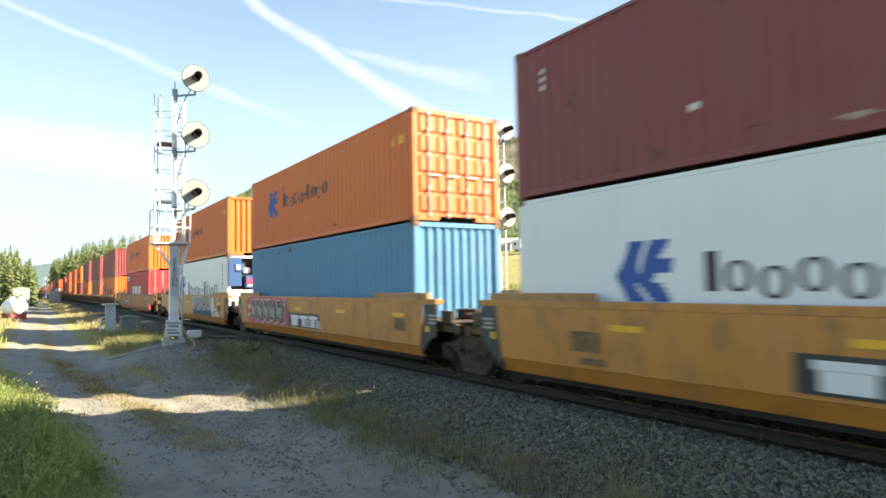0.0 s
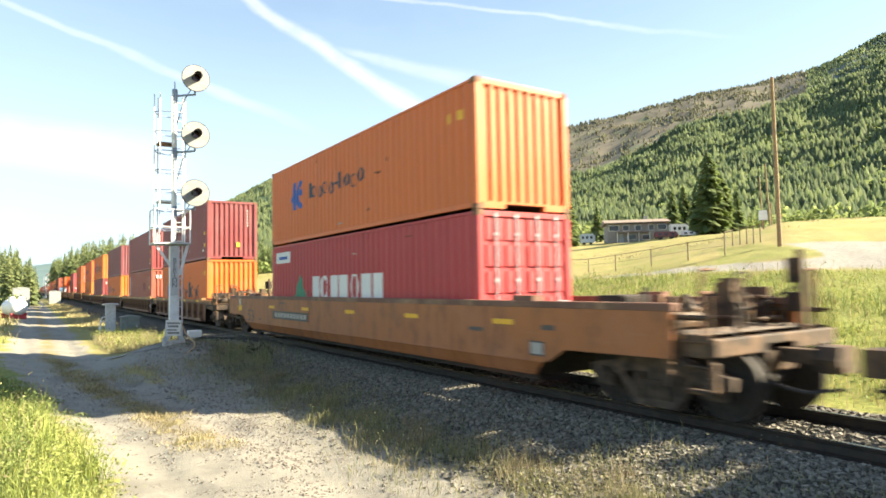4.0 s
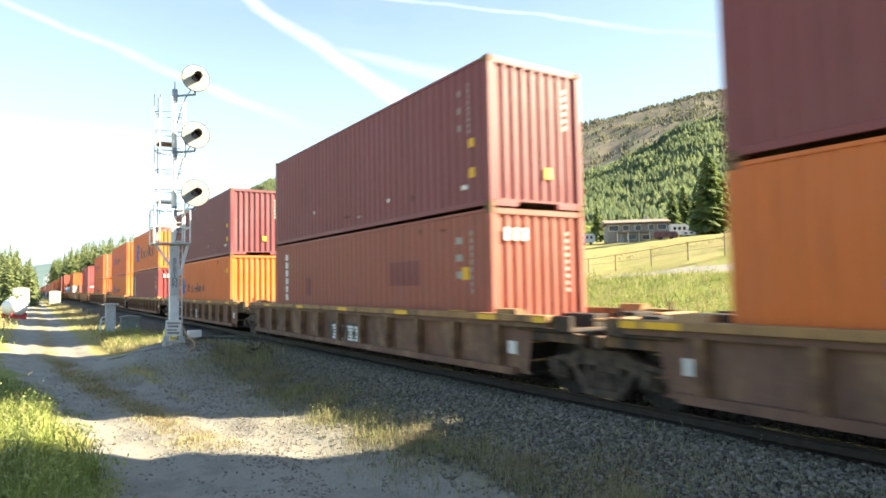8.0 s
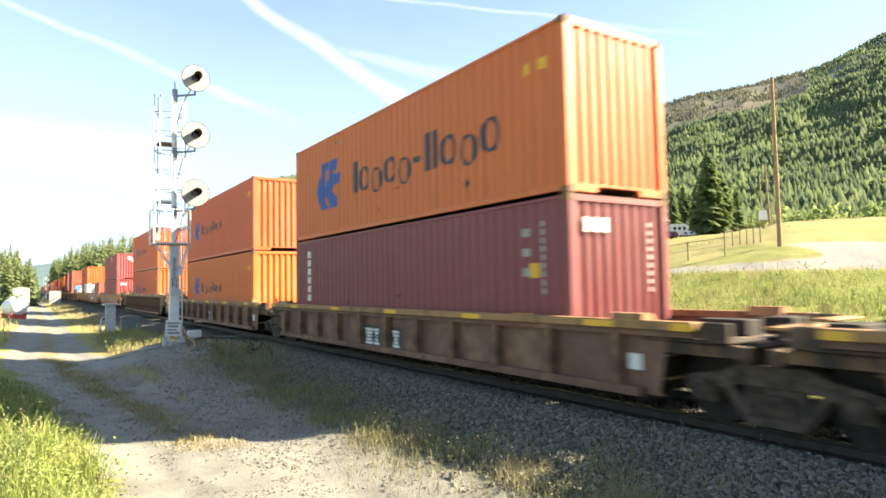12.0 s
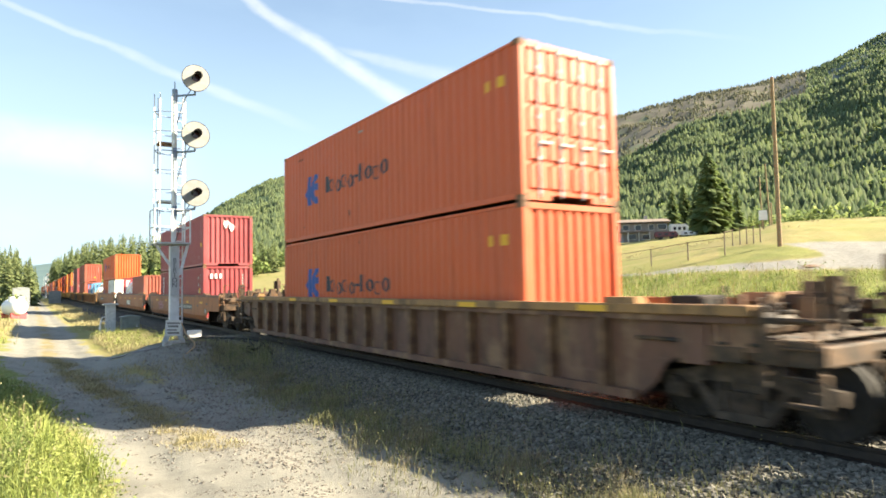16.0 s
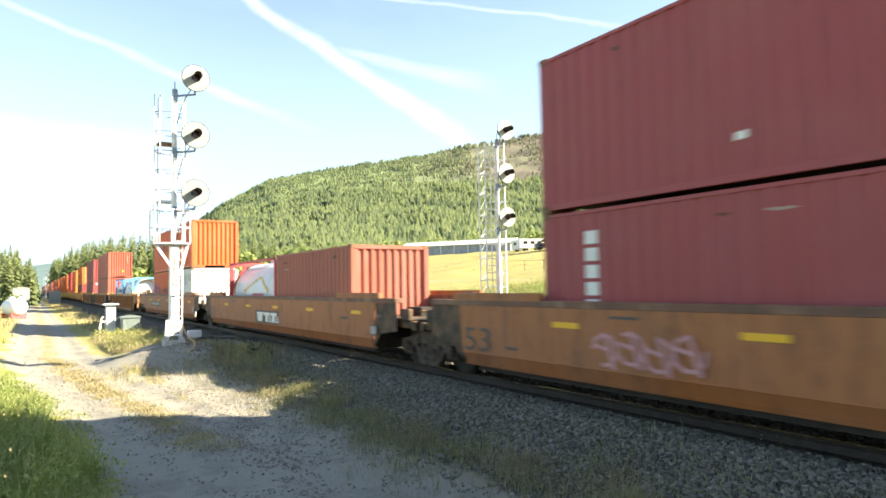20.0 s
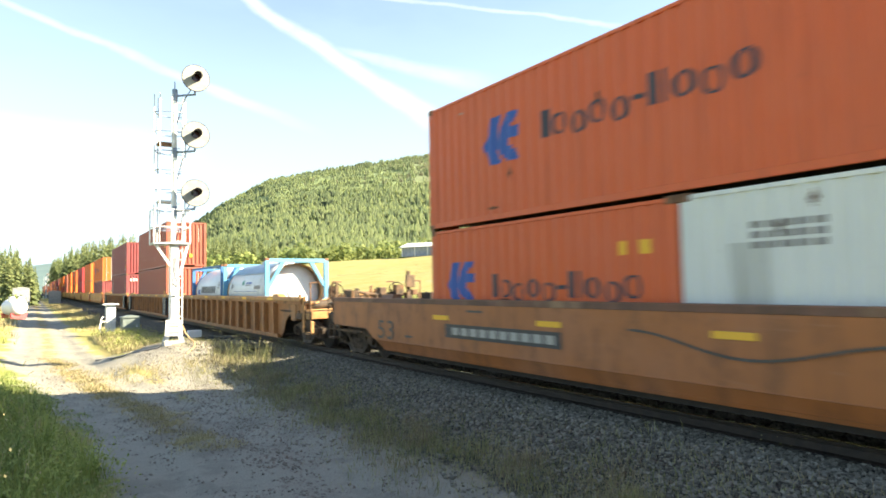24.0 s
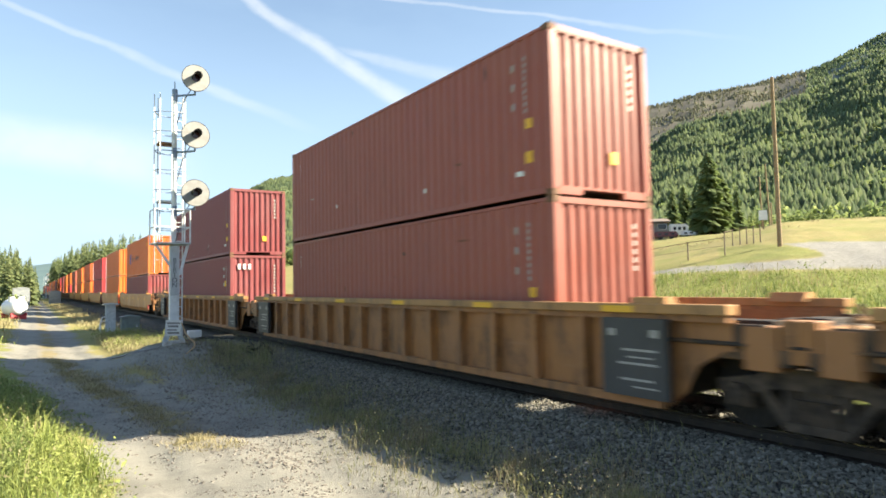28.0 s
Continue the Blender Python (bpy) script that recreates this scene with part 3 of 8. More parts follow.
    if not FAR:                             # scrapes, rust stains and small repairs on the wall that is seen
        for k in range(0 if flat else 5):
            y, z = SCUFFS.uniform(0.6, L - 0.8), SCUFFS.choice((SCUFFS.uniform(0.2, 0.5), SCUFFS.uniform(0.3, H - 0.4), H - 0.35))
            w, h = (SCUFFS.uniform(0.05, 0.16), SCUFFS.uniform(0.05, 0.28)) if k % 3 else (SCUFFS.uniform(0.2, 0.5), SCUFFS.uniform(0.03, 0.07))
            bm = bm_new()
            strips(bm, y, z, w, h, SCRAPE[k % 3], 0.0025)
            part("scrape", bm, M["stain"] if k % 2 else M["rub_" + ("light" if k == 0 else "dark")], t, "", pose(-HALF_W + 0.004, 0, 0))
    return t


def cooler_end(t, H):
    """The cooling machine at the near end of a refrigerated container."""
    e = HALF_W - 0.03

    def block(name, x0, x1, y0, y1, z0, z1, mat, lab=""):
        bm = bm_new()
        box(bm, x0, x1, y0, y1, z0, z1)
        bmesh.ops.bevel(bm, geom=bm.edges[:], offset=0.02, segments=1, affect="EDGES")
        return part(name, bm, M[mat], t, lab)

    block("lower_panel", -HALF_W + POST, HALF_W - POST, 0.02, 0.10, 0.17, 1.40, "white", "white lower machinery panel")
    block("recess", -e, e, 0.16, 0.20, 1.38, H - 0.06, "black")
    cover = block("compressor_cover", -0.12, e, -0.05, 0.16, 2.04, H - 0.05, "orange", "orange louvred cover")
    for x0, x1 in ((0.02, 0.46), (0.62, 1.06)):
        for k in range(4):
            bm = bm_new()
            box(bm, x0, x1, -0.056, -0.048, 2.30 + 0.10 * k, 2.345 + 0.10 * k)
            part("louvre", bm, M["black"], cover)
    block("lower_housing", -0.46, e, -0.07, 0.16, 1.46, 2.03, "cooler_blue", "navy lower housing")
    block("control_box", -e, -0.62, -0.04, 0.16, 1.55, H - 0.10, "cooler_blue", "navy control box")
    block("side_box", -0.90, -0.52, -0.07, -0.04, 2.20, 2.52, "cooler_blue")
    for x0, x1, z0, z1, mat in ((-0.40, -0.02, 1.62, 1.90, "red_ink"), (0.14, 0.86, 1.68, 1.86, "red_ink"), (-0.36, -0.06, 1.55, 1.62, "white_ink"), (0.9, 1.1, 1.6, 1.8, "white_ink"),
                                (-0.86, -0.70, 2.28, 2.48, "white_ink")):
        bm = bm_new()
        box(bm, x0, x1, -0.080, -0.071, z0, z1)
        part("panel_label", bm, M[mat], t)
    block("meter_plate", -0.50, -0.18, 0.10, 0.155, 2.12, 2.36, "white_ink")
    block("vent_opening", -0.26, 0.10, 0.005, 0.02, 0.78, 1.06, "black")
    block("outlet_pipe", -0.62, -0.44, 0.0, 0.02, 0.62, 1.2, "black")
    return t


def tank_container(frame_mat, beam_mat, label, decor):
    """A twenty foot frame round a lying tank."""
    L, H = 6.06, 2.55
    t = thing("tank_container", label, "tank container", "containers on the train")
    for nm, y in (("end_frame", 0.0), ("end_frame", L - 0.15)):
        bm = bm_new()
        for x in (-1, 1):
            box(bm, min(x * HALF_W, x * (HALF_W - 0.15)), max(x * HALF_W, x * (HALF_W - 0.15)), y, y + 0.15, 0.1, H - 0.1)
            prism(bm, ((x * (HALF_W - 0.15), H - 1.15), (x * (HALF_W - 0.15), H - 0.95), (x * 0.62, H - 0.14), (x * 0.46, H - 0.14)), y + 0.02, y + 0.12, "y")
            prism(bm, ((x * (HALF_W - 0.15), 1.1), (x * (HALF_W - 0.15), 0.9), (x * 0.62, 0.14), (x * 0.46, 0.14)), y + 0.02, y + 0.12, "y")
        box(bm, -HALF_W + 0.15, HALF_W - 0.15, y, y + 0.15, H - 0.16, H - 0.02)
        box(bm, -HALF_W + 0.15, HALF_W - 0.15, y, y + 0.15, 0.02, 0.16)
        part(nm, bm, M[frame_mat], t, "painted steel end frame")
    for x in (-1, 1):
        for y in (0.09, L - 0.09):
            for z in (0.059, H - 0.059):
                part("corner_casting", shared("casting", casting_mesh), None, t, m=pose(x * (HALF_W - 0.08), y, z))
    for x in (-1, 1):
        if decor != "sunshade":
            bm = bm_new()
            box(bm, x * HALF_W - 0.05 - 0.03 * x, x * HALF_W + 0.05 - 0.03 * x, 0.15, L - 0.15, H - 0.12, H - 0.03)
            part("top_rail", bm, M[beam_mat], t, "painted side rail")
        bm = bm_new()
        box(bm, x * HALF_W - 0.05 - 0.03 * x, x * HALF_W + 0.05 - 0.03 * x, 0.15, L - 0.15, 0.03, 0.15)
        part("bottom_rail", bm, M[beam_mat], t)
    bm = bm_new()
    seg, R, zc = 40, 1.135, 1.30
    prof = ((0.36, 0.02), (0.37, 0.55), (0.42, 0.85), (0.52, 1.03), (0.70, R), (L - 0.70, R), (L - 0.52, 1.03), (L - 0.42, 0.85), (L - 0.37, 0.55), (L - 0.36, 0.02))
    rings = [[bm.verts.new((r * math.sin(k * math.tau / seg), y, zc + r * math.cos(k * math.tau / seg))) for k in range(seg)] for y, r in prof]
    for p, q in zip(rings, rings[1:]):
        for k in range(seg):
            bm.faces.new((p[k], p[(k + 1) % seg], q[(k + 1) % seg], q[k]))
    bm.faces.new(rings[0][::-1])
    bm.faces.new(rings[-1])
    part("tank_shell", bm, M["tank_skin"], t, "pale grey cladding", smooth=True)

    def band(y0, y1, a0, a1, mat, nm, lab="", lift=0.012):
        """A patch on the shell between two angles, counted from the top towards the near side."""
        b = bm_new()
        steps = max(2, int(abs(a1 - a0) / 6))
        rows = []
        for k in range(steps + 1):
            a = radians(a0 + (a1 - a0) * k / steps)
            rows.append([b.verts.new((-(R + lift) * math.sin(a), y, zc + (R + lift) * math.cos(a))) for y in (y0, y1)])
        for p, q in zip(rows, rows[1:]):
            b.faces.new((p[0], p[1], q[1], q[0]))
        part(nm, b, M[mat], t, lab)

    for y in (1.1, L - 1.1):
        band(y, y + 0.06, -170, 170, "galv", "strap")
    if decor == "sunshade":
        band(0.75, L - 0.75, -52, 52, "sunshade_blue", "sunshade", "faded grey-blue sun cover over the top", 0.03)
        for y0, w, a0, a1, mat in ((2.1, 0.8, 70, 73, "blue_ink"), (2.2, 0.7, 75, 77, "grey_ink"), (3.15, 0.28, 66, 76, "green_ink"), (0.95, 0.75, 77, 84, "grey_ink"), (1.3, 3.2, 88, 89, "blue_ink"), (4.7, 0.25, 74, 82, "grey_ink")):
            band(y0, y0 + w, a0, a1, mat, "marking")
    elif decor == "plain_blue":
        for k in range(8):
            band(1.45 + 0.36 * k, 1.45 + 0.36 * k + 0.25, 76, 92, "dark_ink", "lettering", "dark blue word drawn as plain blocks")
        band(4.55, 4.95, 84, 95, "blue_ink", "emblem")
        for k in range(3):
            band(0.72, 1.05, 66 + 6 * k, 69 + 6 * k, "grey_ink", "marking")
    else:
        band(0.75, L - 0.75, -35, 35, "white", "sunshade", "white cover over the top", 0.03)
        for k in range(6):
            band(1.0 + 0.22 * k, 1.22 + 0.22 * k, 84 - 5 * k, 89 - 5 * k, "yellow_ink", "stripe", "yellow stripe")
            band(2.32 + 0.3 * k, 2.62 + 0.3 * k, 59 + 5 * k, 64 + 5 * k, "yellow_ink", "stripe", "yellow stripe")
        for k in range(5):
            band(1.6 + 0.3 * k, 1.6 + 0.3 * k + 0.2, 92, 100, "red_ink", "lettering")
    for y0, y1 in ((0.14, 0.56), (L - 0.56, L - 0.14)):
        bm = bm_new()           # open skirt that joins the shell to the end frame
        ring = [[bm.verts.new((r * math.sin(k * math.tau / 40), y, zc + r * math.cos(k * math.tau / 40))) for k in range(40)] for y, r in ((y0, 1.06), (y1, 1.06), (y1, 1.04), (y0, 1.04))]
        for p, q in zip(ring, ring[1:] + ring[:1]):
            for k in range(40):
                bm.faces.new((p[k], p[(k + 1) % 40], q[(k + 1) % 40], q[k]))
        part("skirt", bm, M["skirt_tan"], t, "tan-stained tank skirt", smooth=True)
    # walkway, valve box and ladder
    bm = bm_new()
    box(bm, 0.25, 0.75, 0.2, L - 0.2, H - 0.09, H - 0.05)
    part("walkway", bm, M["galv"], t)
    bm = bm_new()
    box(bm, -0.3, 0.25, L / 2 - 0.35, L / 2 + 0.35, zc + R - 0.02, zc + R + 0.10)
    part("valve_box", bm, M["galv"], t)
    bm = bm_new()
    for x in (0.75, 1.05):
        tube(bm, (x, L - 0.04, 0.15), (x, L - 0.04, H - 0.05), 0.018, 6)
    for k in range(7):
        tube(bm, (0.75, L - 0.04, 0.35 + 0.3 * k), (1.05, L - 0.04, 0.35 + 0.3 * k), 0.014, 6)
    part("ladder", bm, M["galv"], t)
    bm = bm_new()
    tube(bm, (0.0, 0.36, 0.45), (0.0, 0.16, 0.45), 0.10, 10)
    tube(bm, (0.0, 0.37, zc), (0.0, 0.33, zc), 0.26, 16)
    part("outlet_valve", bm, M["tank_skin"], t, smooth=False)
    return t


# ---- well cars: the origin on the rail tops, midway between the two ends of the well ----
WHEEL_R, AXLE = 0.46, 0.89
WHEELSETS = []


def wheelset_mesh():
    bm = bm_new()
    tube(bm, (-1.0, 0, 0), (1.0, 0, 0), 0.075, 10)
    for x in (-1, 1):
        tube(bm, (x * 0.69, 0, 0), (x * 0.81, 0, 0), WHEEL_R, 28)
        tube(bm, (x * 0.655, 0, 0), (x * 0.69, 0, 0), WHEEL_R + 0.026, 28)
        tube(bm, (x * 0.81, 0, 0), (x * 0.83, 0, 0), WHEEL_R * 0.80, 20)
        tube(bm, (x * 0.83, 0, 0), (x * 0.87, 0, 0), 0.14, 12)
        for k in range(4):
            a = k * math.tau / 4
            tube(bm, (x * 0.82, 0.24 * math.cos(a), 0.24 * math.sin(a)), (x * 0.842, 0.24 * math.cos(a), 0.24 * math.sin(a)), 0.03, 6)
    return mesh_of("wheelset", bm, M["wheel"])


def side_frame_mesh():
    bm = bm_new()
    top = ((-1.16, 0.60), (-0.62, 0.70), (-0.42, 0.80), (0.42, 0.80), (0.62, 0.70), (1.16, 0.60), (1.16, 0.44), (0.62, 0.50), (0.40, 0.56), (-0.40, 0.56), (-0.62, 0.50), (-1.16, 0.44))
    prism(bm, top, -0.09, 0.09)
    for s in (-1, 1):
        prism(bm, ((s * 0.66, 0.52), (s * 0.54, 0.54), (s * 0.22, 0.16), (s * 0.34, 0.10)), -0.08, 0.08)
        prism(bm, ((s * 0.24, 0.58), (s * 0.36, 0.58), (s * 0.36, 0.22), (s * 0.24, 0.22)), -0.07, 0.07)
        box(bm, -0.10, 0.10, s * AXLE - 0.17, s * AXLE + 0.17, 0.30, 0.52)
        tube(bm, (-0.18, s * AXLE, 0.46), (0.05, s * AXLE, 0.46), 0.125, 14)
        tube(bm, (-0.20, s * AXLE, 0.46), (-0.18, s * AXLE, 0.46), 0.07, 8)
    prism(bm, ((-0.34, 0.10), (0.34, 0.10), (0.40, 0.20), (-0.40, 0.20)), -0.10, 0.10)
    for y in (-0.14, 0.0, 0.14):
        tube(bm, (-0.05, y, 0.20), (-0.05, y, 0.46), 0.062, 8)
    return mesh_of("side_frame", bm, M["truck_frame"])


def truck_bolster_mesh():
    bm = bm_new()
    prism(bm, ((-1.05, 0.45), (1.05, 0.45), (1.05, 0.62), (0.4, 0.72), (-0.4, 0.72), (-1.05, 0.62)), -0.2, 0.2, "y")
    for s in (-1, 1):
        box(bm, -0.85, 0.85, s * 0.34 - 0.05, s * 0.34 + 0.05, 0.32, 0.44)
        for x in (-0.75, 0.75):
            box(bm, x - 0.05, x + 0.05, s * 0.44 - 0.06, s * 0.44 + 0.03, 0.26, 0.58)
    return mesh_of("truck_bolster", bm, M["truck_frame"])


def truck(car, y):
    tr = part("truck", shared("bolster", truck_bolster_mesh), None, car, "grimy cast-steel truck with two axles", pose(0, y, 0))
    sf = shared("side_frame", side_frame_mesh)
    part("side_frame", sf, None, tr, m=pose(-1.02, 0, 0))
    part("side_frame", sf, None, tr, m=pose(1.02, 0, 0, 0, 0, 180))
    for s in (-1, 1):
        w = part("wheelset", shared("wheelset", wheelset_mesh), None, tr, m=pose(0, s * AXLE, WHEEL_R))
        WHEELSETS.append((w, s))
    return tr


CAR_KINDS = {
    # kind: (side material, chord material, rib step, chord bottom, chord top, foot, half breadth)
    "smooth": ("yellow_car", "yellow_car", 0.0, 1.42, 1.53, 0.34, 1.53),
    "ochre": ("ochre_car", "brown_car", 0.0, 1.42, 1.53, 0.34, 1.53),
    "ribbed": ("tan_car", "chord_tan", 1.06, 1.33, 1.52, 0.20, 1.53),
    "brown": ("brown_car", "chord_worn", 1.36, 1.12, 1.30, 0.31, 1.53),
    "tan": ("brown_car", "chord_worn", 1.08, 1.33, 1.52, 0.26, 1.53),
}


def blob(cy, cz, ry, rz, rnd, power=0.55, points=18):
    """A rounded block outline, a little uneven, as sprayed by hand."""
    out = []
    for k in range(points):
        c, s = math.cos(k * math.tau / points), math.sin(k * math.tau / points)
        j = rnd.uniform(0.92, 1.06)
        out.append((cy + ry * j * math.copysign(abs(c) ** power, c), cz + rz * j * math.copysign(abs(s) ** power, s)))
    return out


def sprayed(car, at, style):
    """Graffiti on the side plate: flat coats of spray paint laid over one another."""
    rnd = random.Random(17)
    coats = [0]

    def coat(outline, mat, name="graffiti"):
        bm = bm_new()
        prism(bm, outline, -0.002, 0.0)
        coats[0] += 1
        part(name, bm, M[mat], car, "sprayed graffiti" if coats[0] == 1 else "", pose(at - 0.0012 * coats[0], 0, 0))

    if "graffiti_wave" in style:          # one dark wavy line
        ys = [0.6 - 0.16 * k for k in range(22)]
        zs = [1.02 + 0.13 * math.sin(1.5 + 1.9 * (0.6 - y)) for y in ys]
        for k in range(21):
            coat([(ys[k], zs[k]), (ys[k], zs[k] + 0.035), (ys[k + 1], zs[k + 1] + 0.035), (ys[k + 1], zs[k + 1])], "stencil_ink")
    elif "graffiti_pale" in style:          # grey block letters, blue below, a cream swirl at one end
        coat(blob(-2.7, 1.04, 2.15, 0.44, rnd, 0.3, 26), "spray_cream")
        for k in range(6):
            coat(blob(-4.35 + 0.66 * k, 1.04, 0.37, 0.43, rnd), "stencil_ink")
        for k in range(6):
            coat(blob(-4.35 + 0.66 * k, 1.04, 0.34, 0.40, rnd), "spray_grey")
        coat([(-4.65, 0.585), (-0.8, 0.60), (-0.75, 0.80), (-1.4, 0.84), (-2.0, 0.78), (-2.6, 0.86), (-3.2, 0.80), (-3.9, 0.88), (-4.6, 0.82)], "spray_blue")
        for k, (y, z) in enumerate(((-4.0, 1.08), (-3.2, 1.12), (-2.7, 0.92), (-1.95, 1.1), (-1.3, 0.95))):
            coat(blob(y, z, 0.09, 0.11, rnd), "stencil_ink")
        for y in (-3.7, -3.05, -2.38, -1.7):
            coat([(y - 0.02, 0.6), (y + 0.03, 0.6), (y + 0.02, 1.42), (y - 0.03, 1.42)], "stencil_ink")
        for y, z, ry, rz in ((-4.9, 1.08, 0.34, 0.36), (-5.15, 0.80, 0.5, 0.20), (-5.75, 0.69, 0.42, 0.10), (-5.6, 0.80, 0.12, 0.16)):
            coat(blob(y, z, ry, rz, rnd, 0.8), "spray_cream")
        coat(blob(-5.15, 0.78, 0.20, 0.08, rnd, 0.8), "yellow_car")
    elif "graffiti_red" in style:         # a red field with dark angular letters edged in white
        coat([(1.35, 0.60), (3.4, 0.60), (5.2, 0.58), (5.75, 0.72), (5.95, 1.08), (5.8, 1.40), (5.2, 1.50), (2.2, 1.50), (1.5, 1.44), (1.30, 1.0)], "red_ink")
        for k in range(5):                # each letter: a slanted crooked block of its own
            y, w = 4.95 - 0.72 * k, 0.40 + 0.06 * (k % 2)
            tilt = (-0.14, 0.10, -0.05, 0.16, -0.1)[k]
            shape = [(y - w, 0.70), (y - 0.12, 0.66), (y - 0.05, 0.92), (y + 0.10, 0.72), (y + w * 0.8, 0.78), (y + w * 0.6, 1.05), (y + w + tilt, 1.38), (y + 0.1 + tilt, 1.40),
                     (y + tilt, 1.16), (y - 0.16 + tilt, 1.42), (y - w * 0.9 + tilt, 1.34), (y - w * 0.8, 1.02)]
            coat([(y + (a - y) * 1.13, 1.03 + (b - 1.03) * 1.10) for a, b in shape], "spray_cream")
            coat(shape, "stencil_ink")
            coat([(y + (a - y) * 0.55 + 0.05, 0.96 + (b - 0.96) * 0.5) for a, b in shape], "spray_grey")
        for y, z, ry, rz in ((5.45, 1.15, 0.16, 0.10), (5.5, 0.86, 0.13, 0.08), (1.65, 1.28, 0.12, 0.05)):
            coat(blob(y, z, ry, rz, rnd, 0.8), "spray_cream")
    else:                                 # thin pink looping strokes
        for i in range(4):
            y, z = 4.5 - 0.46 * i, 0.86 + 0.05 * (i % 2)
            for a in range(7):            # a loop of short strokes, open to one side
                p, q = radians(40 * a + 55 * i), radians(40 * a + 55 * i + 44)
                ro, ri = 0.26, 0.20
                coat([(y + ri * math.cos(p), z + 0.95 * ri * math.sin(p)), (y + ro * math.cos(p), z + 0.95 * ro * math.sin(p)),
                      (y + ro * math.cos(q), z + 0.95 * ro * math.sin(q)), (y + ri * math.cos(q), z + 0.95 * ri * math.sin(q))], "spray_pink")
            coat([(y - 0.20, z - 0.26), (y - 0.13, z - 0.26), (y + 0.02, z + 0.24), (y - 0.04, z + 0.24)], "spray_pink")
            coat([(y - 0.05, z - 0.02), (y + 0.22, z + 0.05), (y + 0.21, z + 0.10), (y - 0.05, z + 0.04)], "spray_pink")


